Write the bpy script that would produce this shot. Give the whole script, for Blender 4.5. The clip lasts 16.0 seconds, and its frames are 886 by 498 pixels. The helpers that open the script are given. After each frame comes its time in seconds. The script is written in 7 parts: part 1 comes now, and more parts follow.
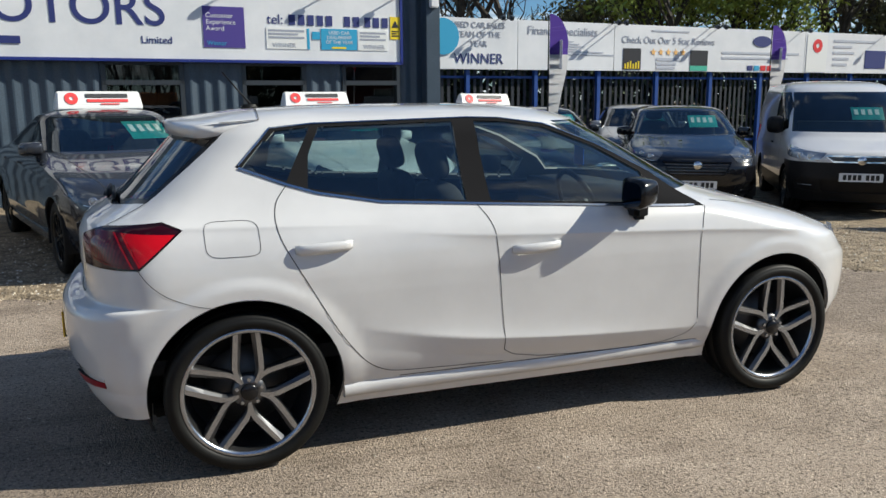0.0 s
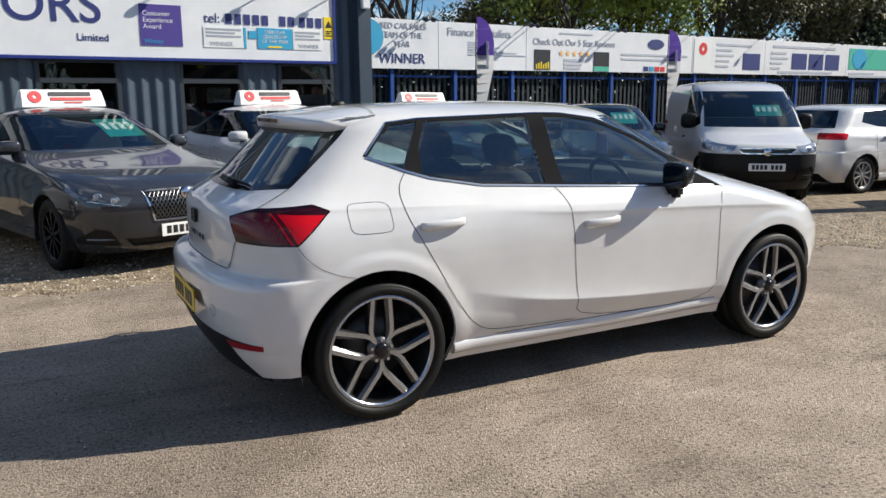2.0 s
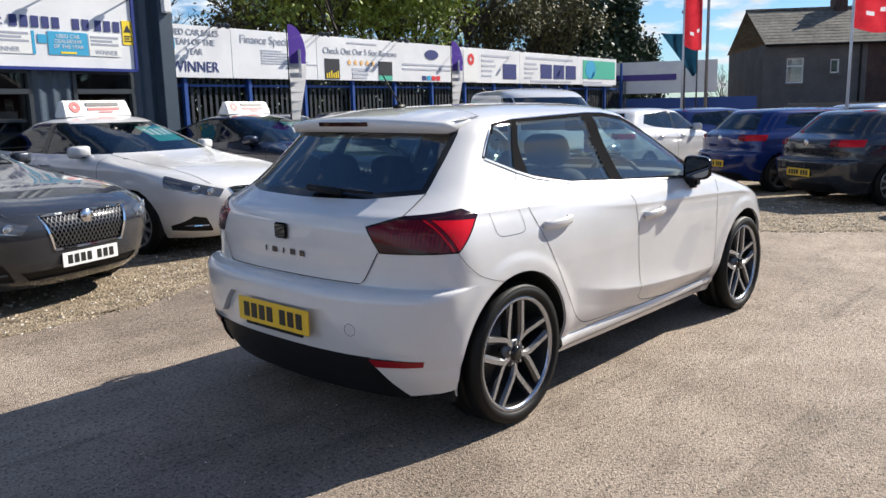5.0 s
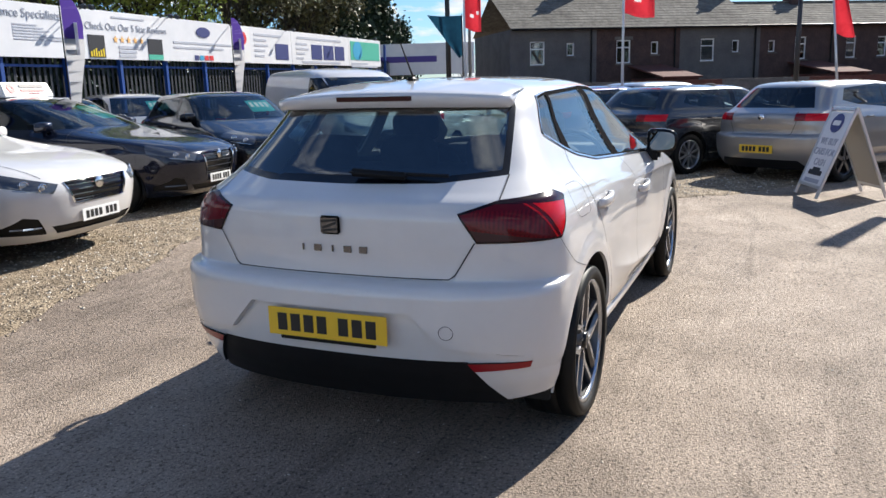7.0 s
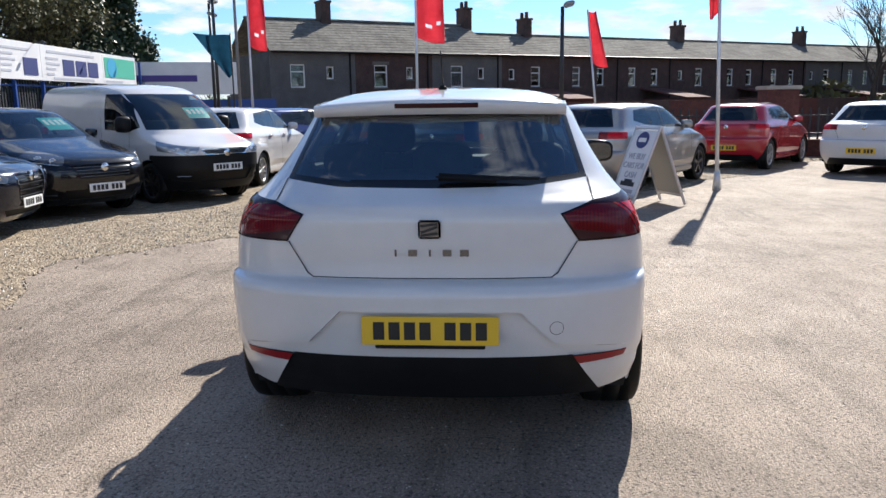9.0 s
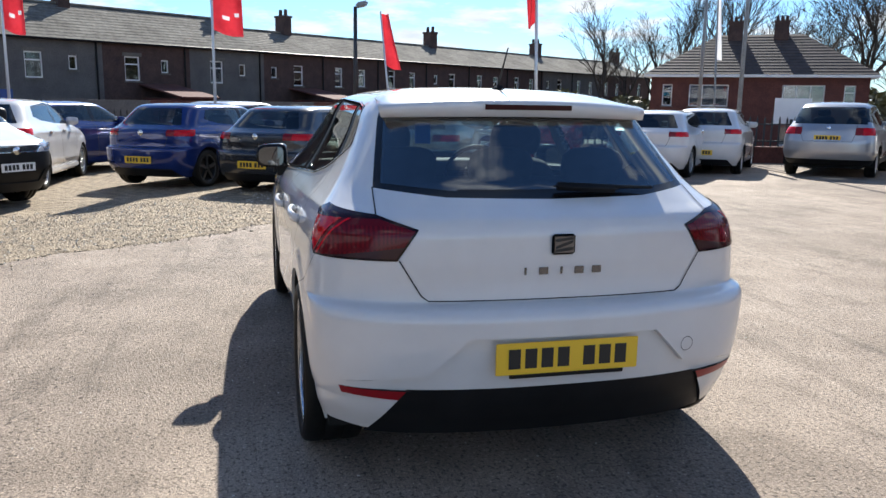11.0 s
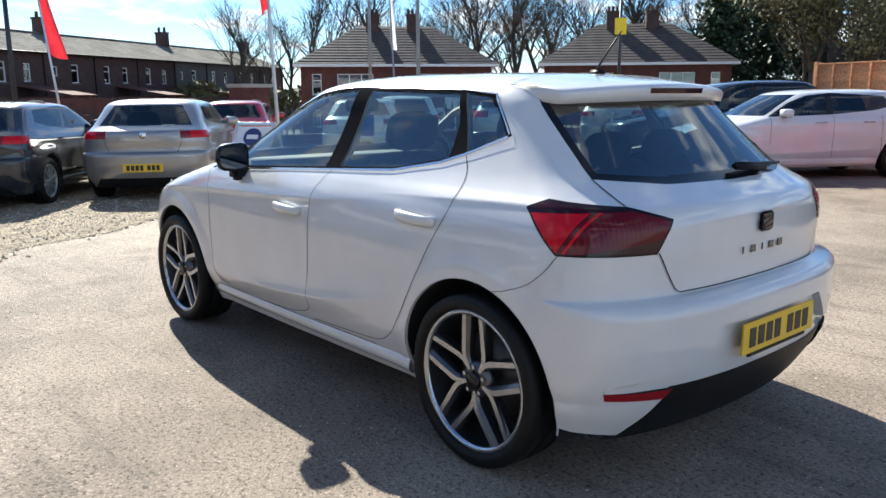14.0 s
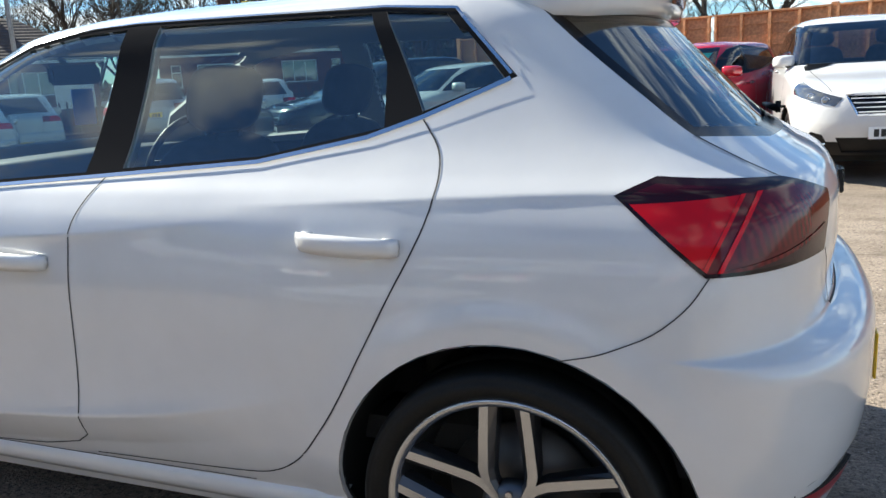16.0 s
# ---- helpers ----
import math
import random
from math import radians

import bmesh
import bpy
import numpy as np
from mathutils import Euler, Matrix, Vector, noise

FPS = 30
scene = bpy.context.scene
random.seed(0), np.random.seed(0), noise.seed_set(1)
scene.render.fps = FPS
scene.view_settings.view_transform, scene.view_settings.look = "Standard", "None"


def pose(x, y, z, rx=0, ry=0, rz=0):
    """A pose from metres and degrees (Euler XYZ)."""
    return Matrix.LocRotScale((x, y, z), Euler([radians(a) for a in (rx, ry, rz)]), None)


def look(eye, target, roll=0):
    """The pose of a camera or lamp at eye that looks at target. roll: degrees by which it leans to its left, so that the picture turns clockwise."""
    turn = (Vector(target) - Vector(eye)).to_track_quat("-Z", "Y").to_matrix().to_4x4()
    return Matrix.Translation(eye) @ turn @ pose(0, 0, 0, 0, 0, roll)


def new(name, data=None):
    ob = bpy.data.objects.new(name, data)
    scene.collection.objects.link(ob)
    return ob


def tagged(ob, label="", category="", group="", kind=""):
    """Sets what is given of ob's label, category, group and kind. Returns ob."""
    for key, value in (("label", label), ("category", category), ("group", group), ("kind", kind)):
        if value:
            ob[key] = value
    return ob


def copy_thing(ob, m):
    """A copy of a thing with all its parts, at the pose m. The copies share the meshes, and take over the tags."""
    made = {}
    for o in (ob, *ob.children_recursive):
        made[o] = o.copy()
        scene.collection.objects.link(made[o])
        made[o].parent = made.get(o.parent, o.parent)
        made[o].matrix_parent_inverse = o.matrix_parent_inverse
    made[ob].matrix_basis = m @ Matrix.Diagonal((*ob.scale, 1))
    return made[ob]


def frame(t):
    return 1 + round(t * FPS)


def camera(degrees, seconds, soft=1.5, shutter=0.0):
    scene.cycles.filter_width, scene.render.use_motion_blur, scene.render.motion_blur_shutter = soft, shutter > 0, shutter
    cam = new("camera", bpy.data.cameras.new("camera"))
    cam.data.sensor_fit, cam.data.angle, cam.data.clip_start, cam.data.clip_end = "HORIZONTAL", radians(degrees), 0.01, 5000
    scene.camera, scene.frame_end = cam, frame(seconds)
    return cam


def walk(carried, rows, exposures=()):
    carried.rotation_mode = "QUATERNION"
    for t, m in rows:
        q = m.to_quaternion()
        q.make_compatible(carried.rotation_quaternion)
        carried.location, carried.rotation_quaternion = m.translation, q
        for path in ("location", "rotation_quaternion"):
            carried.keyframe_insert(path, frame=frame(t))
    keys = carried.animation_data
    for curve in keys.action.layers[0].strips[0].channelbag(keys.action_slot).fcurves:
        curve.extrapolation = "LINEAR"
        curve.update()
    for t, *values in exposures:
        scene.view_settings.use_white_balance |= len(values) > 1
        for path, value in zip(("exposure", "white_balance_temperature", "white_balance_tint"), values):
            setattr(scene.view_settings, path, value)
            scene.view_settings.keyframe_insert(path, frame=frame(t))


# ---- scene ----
cam = camera(58.6, 16.0)
PATH = [
    (0, (-1.538, -3.898, 1.45), (-0.887, -2.042, 1.083), -0.5),
    (0.5, (-1.81, -4.015, 1.447), (-1.095, -2.184, 1.078), -2.3),
    (1, (-2.092, -4.081, 1.46), (-1.339, -2.269, 1.075), -2.2),
    (1.5, (-2.413, -3.987, 1.449), (-1.547, -2.226, 1.065), -1.6),
    (2, (-2.66, -4.031, 1.455), (-1.737, -2.296, 1.082), -0.5),
    (2.5, (-2.873, -4.085, 1.464), (-1.916, -2.368, 1.093), 0.7),
    (3, (-3.211, -3.988, 1.454), (-2.148, -2.338, 1.069), 0.1),
    (3.2, (-3.315, -3.923, 1.455), (-2.22, -2.297, 1.06), -0.3),
    (5.3, (-4.095, -2.707, 1.434), (-2.577, -1.452, 1.085), -1.0),
    (5.5, (-4.126, -2.576, 1.44), (-2.57, -1.369, 1.093), -0.7),
    (6, (-4.31, -2.222, 1.419), (-2.646, -1.174, 1.055), -0.2),
    (6.5, (-4.399, -1.895, 1.415), (-2.656, -1.001, 1.012), -1.5),
    (7, (-4.47, -1.571, 1.42), (-2.675, -0.793, 1.006), -1.6),
    (7.5, (-4.661, -1.232, 1.418), (-2.807, -0.599, 1.018), -1.0),
    (8, (-4.723, -0.927, 1.381), (-2.823, -0.445, 0.987), -0.8),
    (8.5, (-4.799, -0.62, 1.384), (-2.863, -0.3, 1.0), -0.7),
    (9, (-4.86, -0.284, 1.379), (-2.901, -0.129, 1.009), -0.8),
    (9.2, (-4.823, -0.167, 1.365), (-2.861, -0.061, 0.993), -1.0),
    (11.3, (-4.372, 1.306, 1.378), (-2.494, 0.723, 1.014), 1.4),
    (11.5, (-4.345, 1.474, 1.363), (-2.488, 0.826, 1.001), 1.6),
    (12, (-4.236, 1.824, 1.373), (-2.442, 1.02, 1.005), 1.4),
    (12.5, (-4.04, 2.102, 1.363), (-2.31, 1.172, 0.989), 0.9),
    (13, (-3.88, 2.422, 1.356), (-2.237, 1.343, 0.987), 0.5),
    (13.5, (-3.658, 2.666, 1.364), (-2.096, 1.476, 0.983), -0.2),
    (14, (-3.271, 2.709, 1.348), (-1.789, 1.422, 0.963), -0.2),
    (14.5, (-2.872, 2.75, 1.325), (-1.545, 1.301, 0.949), -0.2),
    (15, (-2.485, 2.688, 1.292), (-1.35, 1.092, 0.889), -1.4),
    (15.5, (-2.125, 2.453, 1.266), (-1.151, 0.754, 0.859), -2.4),
    (16, (-1.732, 2.218, 1.208), (-0.995, 0.409, 0.781), -3.2),
]
EXPOSURE = [(0.0, 0.41, 6590, 3), (1.5, 0.52, 6620, 5), (3.0, 0.66, 6640, 7), (9.0, 0.97, 6440, 9), (12.5, 1.17, 6400, 5.5), (15, 1.37, 6510, 3), (16, 1.38, 6620, 2)]
walk(cam, [(t, look(eye, target, roll)) for t, eye, target, roll in PATH], EXPOSURE)

# ---- light ----
SUN_ELEV, SUN_AZ = 35.6, -15.7          # degrees; azimuth measured from +x towards +y
world = bpy.data.worlds.new("sky")
scene.world = world
world.use_nodes = True
wn, wl = world.node_tree.nodes, world.node_tree.links
wn.clear()
w_out, w_bg = wn.new("ShaderNodeOutputWorld"), wn.new("ShaderNodeBackground")
w_sky = wn.new("ShaderNodeTexSky")
w_sky.sky_type, w_sky.sun_disc = "NISHITA", False
w_sky.sun_elevation, w_sky.sun_rotation = radians(SUN_ELEV), radians(90 - SUN_AZ)
w_sky.air_density, w_sky.dust_density, w_sky.ozone_density = 1.0, 0.25, 2.2
w_bg.inputs["Strength"].default_value = 0.078
# broken cumulus over the whole dome
w_co = wn.new("ShaderNodeTexCoord")
w_sep = wn.new("ShaderNodeSeparateXYZ")
wl.new(w_co.outputs["Generated"], w_sep.inputs[0])
w_h = wn.new("ShaderNodeMath"); w_h.operation = "ADD"; w_h.inputs[1].default_value = 0.16
wl.new(w_sep.outputs["Z"], w_h.inputs[0])
w_hm = wn.new("ShaderNodeMath"); w_hm.operation = "MAXIMUM"; w_hm.inputs[1].default_value = 0.05
wl.new(w_h.outputs[0], w_hm.inputs[0])
w_px = wn.new("ShaderNodeMath"); w_px.operation = "DIVIDE"
w_py = wn.new("ShaderNodeMath"); w_py.operation = "DIVIDE"
wl.new(w_sep.outputs["X"], w_px.inputs[0]); wl.new(w_hm.outputs[0], w_px.inputs[1])
wl.new(w_sep.outputs["Y"], w_py.inputs[0]); wl.new(w_hm.outputs[0], w_py.inputs[1])
w_cmb = wn.new("ShaderNodeCombineXYZ")
wl.new(w_px.outputs[0], w_cmb.inputs[0]); wl.new(w_py.outputs[0], w_cmb.inputs[1])
w_noise = wn.new("ShaderNodeTexNoise")
w_noise.inputs["Scale"].default_value, w_noise.inputs["Detail"].default_value, w_noise.inputs["Roughness"].default_value = 2.6, 8.0, 0.60
wl.new(w_cmb.outputs[0], w_noise.inputs["Vector"])
w_ramp = wn.new("ShaderNodeValToRGB")
w_ramp.color_ramp.elements[0].position, w_ramp.color_ramp.elements[1].position = 0.47, 0.60
# fewer clouds overhead than towards the horizon
w_thin = wn.new("ShaderNodeMath"); w_thin.operation = "MULTIPLY_ADD"; w_thin.inputs[1].default_value = -0.07
wl.new(w_sep.outputs["Z"], w_thin.inputs[0]); wl.new(w_noise.outputs["Fac"], w_thin.inputs[2])
wl.new(w_thin.outputs[0], w_ramp.inputs["Fac"])
w_mix = wn.new("ShaderNodeMix"); w_mix.data_type = "RGBA"
w_cl = wn.new("ShaderNodeMix"); w_cl.data_type = "RGBA"
w_cl.inputs[6].default_value, w_cl.inputs[7].default_value = (10.5, 10.8, 11.2, 1), (5.0, 5.6, 6.5, 1)
w_n2 = wn.new("ShaderNodeTexNoise"); w_n2.inputs["Scale"].default_value = 5.5; w_n2.inputs["Detail"].default_value = 5
wl.new(w_cmb.outputs[0], w_n2.inputs["Vector"])
wl.new(w_n2.outputs["Fac"], w_cl.inputs[0])
wl.new(w_ramp.outputs["Color"], w_mix.inputs[0])
w_tint = wn.new("ShaderNodeMix"); w_tint.data_type, w_tint.blend_type = "RGBA", "MULTIPLY"
w_tint.inputs[0].default_value, w_tint.inputs[7].default_value = 1.0, (0.50, 0.71, 0.97, 1)
wl.new(w_sky.outputs["Color"], w_tint.inputs[6])
wl.new(w_tint.outputs[2], w_mix.inputs[6])
# clouds opposite the sun are lit from the front and shine brighter than those before it
w_dot = wn.new("ShaderNodeVectorMath"); w_dot.operation = "DOT_PRODUCT"
w_dot.inputs[1].default_value = (-math.cos(radians(SUN_AZ)) * math.cos(radians(SUN_ELEV)), -math.sin(radians(SUN_AZ)) * math.cos(radians(SUN_ELEV)), -math.sin(radians(SUN_ELEV)))
wl.new(w_co.outputs["Generated"], w_dot.inputs[0])
w_gain = wn.new("ShaderNodeMath"); w_gain.operation = "MULTIPLY_ADD"
w_gain.inputs[1].default_value, w_gain.inputs[2].default_value = 0.38, 1.08
wl.new(w_dot.outputs["Value"], w_gain.inputs[0])
w_lit = wn.new("ShaderNodeVectorMath"); w_lit.operation = "SCALE"
wl.new(w_cl.outputs[2], w_lit.inputs[0]); wl.new(w_gain.outputs[0], w_lit.inputs["Scale"])
wl.new(w_lit.outputs[0], w_mix.inputs[7])
wl.new(w_mix.outputs[2], w_bg.inputs["Color"])
wl.new(w_bg.outputs[0], w_out.inputs["Surface"])

sun = new("sun", bpy.data.lights.new("sun", "SUN"))
sun.data.energy, sun.data.angle, sun.data.color = 5.0, radians(0.55), (1.0, 0.945, 0.87)
s_el, s_az = radians(SUN_ELEV), radians(SUN_AZ)
sun.matrix_world = look((20 * math.cos(s_az) * math.cos(s_el), 20 * math.sin(s_az) * math.cos(s_el), 20 * math.sin(s_el)), (0, 0, 0))


# ---- materials ----
def material(name, color=(0.5, 0.5, 0.5), rough=0.5, metal=0.0, coat=0.0, spec=0.5):
    m = bpy.data.materials.new(name)
    m.use_nodes = True
    b = m.node_tree.nodes["Principled BSDF"]
    b.inputs["Base Color"].default_value = (*color, 1)
    b.inputs["Roughness"].default_value, b.inputs["Metallic"].default_value = rough, metal
    b.inputs["Coat Weight"].default_value, b.inputs["Coat Roughness"].default_value = coat, 0.03
    b.inputs["Specular IOR Level"].default_value = spec
    return m


def noise_node(m, scale, detail=4, rough=0.55, coord="Object"):
    n, l = m.node_tree.nodes, m.node_tree.links
    tc, tx = n.new("ShaderNodeTexCoord"), n.new("ShaderNodeTexNoise")
    tx.inputs["Scale"].default_value, tx.inputs["Detail"].default_value, tx.inputs["Roughness"].default_value = scale, detail, rough
    l.new(tc.outputs[coord], tx.inputs["Vector"])
    return tx.outputs["Fac"]


def ramp_node(m, fac, stops):
    n, l = m.node_tree.nodes, m.node_tree.links
    r = n.new("ShaderNodeValToRGB")
    els = r.color_ramp.elements
    while len(els) < len(stops):
        els.new(0.5)
    for e, (p, c) in zip(els, stops):
        e.position, e.color = p, (*c, 1)
    l.new(fac, r.inputs["Fac"])
    return r.outputs["Color"]


def mix_node(m, fac, a, b, mode="MIX"):
    n, l = m.node_tree.nodes, m.node_tree.links
    x = n.new("ShaderNodeMix")
    x.data_type, x.blend_type = "RGBA", mode
    for sock, v in ((0, fac), (6, a), (7, b)):
        if isinstance(v, bpy.types.NodeSocket):
            l.new(v, x.inputs[sock])
        else:
            x.inputs[sock].default_value = v if sock == 0 else (*v, 1)
    return x.outputs[2]


def bump_node(m, height, strength=0.3, distance=0.01):
    n, l = m.node_tree.nodes, m.node_tree.links
    b = n.new("ShaderNodeBump")
    b.inputs["Strength"].default_value, b.inputs["Distance"].default_value = strength, distance
    l.new(height, b.inputs["Height"])
    l.new(b.outputs["Normal"], n["Principled BSDF"].inputs["Normal"])


def base(m, color=None, rough=None):
    n, l = m.node_tree.nodes, m.node_tree.links
    if color is not None:
        l.new(color, n["Principled BSDF"].inputs["Base Color"])
    if rough is not None:
        l.new(rough, n["Principled BSDF"].inputs["Roughness"])


def rough_surface(name, dark, light, scale, rough, bump, fine, coord="Object", distance=0.01):
    """Two scales of colour variation and a fine relief."""
    m = material(name, light, rough)
    big = noise_node(m, scale, 5, 0.6, coord)
    small = noise_node(m, fine, 3, 0.6, coord)
    c = ramp_node(m, big, [(0.3, dark), (0.7, light)])
    g = ramp_node(m, small, [(0.3, (0.62, 0.62, 0.62)), (0.7, (1.12, 1.12, 1.12))])
    base(m, mix_node(m, 1.0, c, g, "MULTIPLY"))
    bump_node(m, small, bump, distance)
    return m


def smooth_surface(name, dark, light, scale, rough):
    """A plain printed or woven surface with faint soiling."""
    m = material(name, light, rough)
    base(m, ramp_node(m, noise_node(m, scale, 6, 0.62), [(0.32, dark), (0.62, light)]))
    return m


def paint(name, color, metal=0.0, rough=0.28):
    """Car paint: a base coat with faint flake and orange peel under clear lacquer, with thin road dust."""
    m = material(name, color, rough, metal, 1.0, 0.5 if max(color) > 0.3 else 0.12)
    d = noise_node(m, 3.0, 5, 0.6)
    dust = ramp_node(m, d, [(0.35, tuple(c * 0.94 for c in color)), (0.75, tuple(min(1, c * 1.03 + 0.004) for c in color))])
    base(m, dust)
    return m


def glass(name, tint, gloss=0.075):
    """A thin pane: it lets tinted light through and mirrors more towards grazing angles, alike from both sides."""
    m = bpy.data.materials.new(name)
    m.use_nodes = True
    n, l = m.node_tree.nodes, m.node_tree.links
    n.clear()
    out, mix, tr, gl, lw = (n.new("ShaderNode" + k) for k in ("OutputMaterial", "MixShader", "BsdfTransparent", "BsdfGlossy", "LayerWeight"))
    tr.inputs["Color"].default_value = (*tint, 1)
    gl.inputs["Roughness"].default_value = 0.012
    lw.inputs["Blend"].default_value = 0.5
    pw, ad = n.new("ShaderNodeMath"), n.new("ShaderNodeMath")
    pw.operation, ad.operation = "POWER", "MULTIPLY_ADD"
    pw.inputs[1].default_value, ad.inputs[1].default_value, ad.inputs[2].default_value = 5.0, 1 - gloss, gloss
    l.new(lw.outputs["Facing"], pw.inputs[0]); l.new(pw.outputs[0], ad.inputs[0]); l.new(ad.outputs[0], mix.inputs[0])
    l.new(tr.outputs[0], mix.inputs[1]); l.new(gl.outputs[0], mix.inputs[2])
    l.new(mix.outputs[0], out.inputs["Surface"])
    return m



M = {}
M["white_paint"] = paint("white_paint", (0.635, 0.625, 0.62), 0.0, 0.3)
M["glass"] = glass("green_tinted_glass", (0.60, 0.73, 0.71), 0.14)
M["glass_rear"] = glass("rear_glass", (0.40, 0.51, 0.52), 0.20)
M["glass_dark"] = glass("dark_glass", (0.34, 0.38, 0.39), 0.08)
M["black_gloss"] = material("black_gloss", (0.008, 0.008, 0.009), 0.2, 0, 0.15, 0.3)
M["satin_black"] = material("satin_black_film", (0.019, 0.0186, 0.0195), 0.6, 0, 0.0, 0.0)
M["black_plastic"] = rough_surface("black_plastic", (0.007, 0.007, 0.008), (0.013, 0.013, 0.014), 6, 0.5, 0.08, 600, distance=0.001)
M["rubber"] = rough_surface("tyre_rubber", (0.006, 0.006, 0.006), (0.011, 0.011, 0.010), 9, 0.55, 0.12, 220, distance=0.002)
for k in ("rubber", "black_plastic"):
    M[k].node_tree.nodes["Principled BSDF"].inputs["Specular IOR Level"].default_value = 0.22
M["shadow_gap"] = material("shadow_gap", (0.035, 0.035, 0.036), 0.9)
M["liner"] = material("wheel_arch_felt", (0.008, 0.008, 0.008), 0.95)
M["trim"] = rough_surface("interior_trim", (0.015, 0.016, 0.018), (0.03, 0.031, 0.034), 5, 0.75, 0.1, 300, distance=0.002)
M["headliner"] = material("pale_headlining", (0.34, 0.34, 0.33), 0.95)
M["seat"] = rough_surface("seat_cloth", (0.018, 0.019, 0.022), (0.04, 0.04, 0.045), 14, 0.9, 0.2, 500, distance=0.002)
M["machined"] = material("machined_alloy", (0.43, 0.455, 0.50), 0.24, 1.0)
M["gunmetal"] = material("gunmetal_alloy", (0.10, 0.10, 0.105), 0.35, 0.85, 0.4)
M["silver_alloy"] = material("silver_alloy", (0.55, 0.56, 0.57), 0.32, 0.9, 0.4)
M["disc"] = material("brake_disc", (0.10, 0.097, 0.095), 0.45, 0.8)
M["chrome"] = material("chrome", (0.75, 0.75, 0.76), 0.08, 1.0)
M["dark_chrome"] = material("dark_chrome", (0.16, 0.16, 0.17), 0.2, 0.9)
M["satin_trim"] = material("satin_trim", (0.62, 0.62, 0.63), 0.16, 1.0)
M["mirror"] = material("mirror_glass", (0.12, 0.13, 0.14), 0.02, 1.0)
M["bright_lens"] = material("bright_red_lens", (0.62, 0.005, 0.012), 0.1, 0, 0.2, 0.2)
M["deep_lens"] = material("deep_red_lens", (0.20, 0.003, 0.008), 0.2, 0, 0.3, 0.25)
M["reflector"] = material("red_reflector", (0.25, 0.006, 0.012), 0.3, 0, 0.3, 0.25)
M["wine_lens"] = material("wine_red_lens", (0.11, 0.003, 0.008), 0.14, 0, 0.22, 0.2)
M["red_lens"] = material("red_lens", (0.56, 0.004, 0.012), 0.12, 0, 0.25, 0.2)
M["dark_lens"] = material("smoked_red_lens", (0.028, 0.002, 0.006), 0.12, 0, 0.25, 0.2)
M["lens_edge"] = material("black_lens_edge", (0.012, 0.003, 0.005), 0.15, 0, 0.2, 0.2)
M["ribbed_lens"] = material("ribbed_red_lens", (0.26, 0.005, 0.010), 0.14, 0, 0.22, 0.2)
rl = M["ribbed_lens"].node_tree
rw, rc = rl.nodes.new("ShaderNodeTexWave"), rl.nodes.new("ShaderNodeTexCoord")
rw.bands_direction = "Y"
rw.inputs["Scale"].default_value, rw.inputs["Distortion"].default_value = 22.0, 3.0
rl.links.new(rc.outputs["Object"], rw.inputs["Vector"])
base(M["ribbed_lens"], ramp_node(M["ribbed_lens"], rw.outputs["Fac"], [(0.2, (0.085, 0.002, 0.006)), (0.8, (0.15, 0.003, 0.008))]))
M["clear_lens"] = material("clear_lens", (0.42, 0.44, 0.46), 0.1, 0.6, 1.0)
M["smoke_lens"] = material("smoked_clear_lens", (0.045, 0.018, 0.020), 0.15, 0.0, 0.22, 0.2)
M["plate_yellow"] = material("plate_yellow", (0.80, 0.50, 0.03), 0.4)
M["plate_white"] = material("plate_white", (0.78, 0.78, 0.76), 0.4)
M["plate_ink"] = material("plate_ink", (0.012, 0.012, 0.012), 0.45)
M["lamp_lens"] = material("dark_lamp_lens", (0.10, 0.105, 0.115), 0.10, 0.5, 1.0)
M["blue"] = material("blue_card", (0.02, 0.14, 0.62), 0.5)
M["aqua"] = material("turquoise_card", (0.05, 0.52, 0.50), 0.5)
M["white_card"] = smooth_surface("white_board", (0.66, 0.67, 0.69), (0.77, 0.77, 0.78), 1.1, 0.45)
M["navy_print"] = material("navy_print", (0.025, 0.035, 0.16), 0.5)
M["grey_print"] = material("grey_print", (0.34, 0.36, 0.42), 0.5)
M["pale_print"] = material("pale_print", (0.46, 0.48, 0.54), 0.5)
M["purple_print"] = material("purple_print", (0.07, 0.045, 0.25), 0.5)
M["cyan_print"] = material("cyan_print", (0.03, 0.33, 0.55), 0.5)
M["red_print"] = material("red_print", (0.66, 0.025, 0.03), 0.5)
M["yellow_print"] = material("yellow_print", (0.82, 0.60, 0.02), 0.5)
M["star_print"] = material("star_print", (0.85, 0.48, 0.16), 0.5)
M["green_print"] = material("green_print", (0.06, 0.42, 0.30), 0.5)
M["black_print"] = material("black_print", (0.015, 0.015, 0.02), 0.5)


# ---- mesh helpers ----
def curve(xs, ys):
    """Monotone cubic through the knots."""
    xs, ys = np.array(xs, float), np.array(ys, float)
    h, d = np.diff(xs), np.diff(ys) / np.diff(xs)
    s = np.zeros(len(xs))
    s[0], s[-1] = d[0], d[-1]
    for i in range(1, len(xs) - 1):
        if d[i - 1] * d[i] > 0:
            a, b = 2 * h[i] + h[i - 1], h[i] + 2 * h[i - 1]
            s[i] = (a + b) / (a / d[i - 1] + b / d[i])

    def at(x):
        i = int(min(max(np.searchsorted(xs, x) - 1, 0), len(xs) - 2))
        t = min(max((x - xs[i]) / h[i], 0), 1)
        return ((1 + 2 * t) * (1 - t) ** 2 * ys[i] + t * (1 - t) ** 2 * h[i] * s[i] + t * t * (3 - 2 * t) * ys[i + 1] + t * t * (t - 1) * h[i] * s[i + 1])
    return at


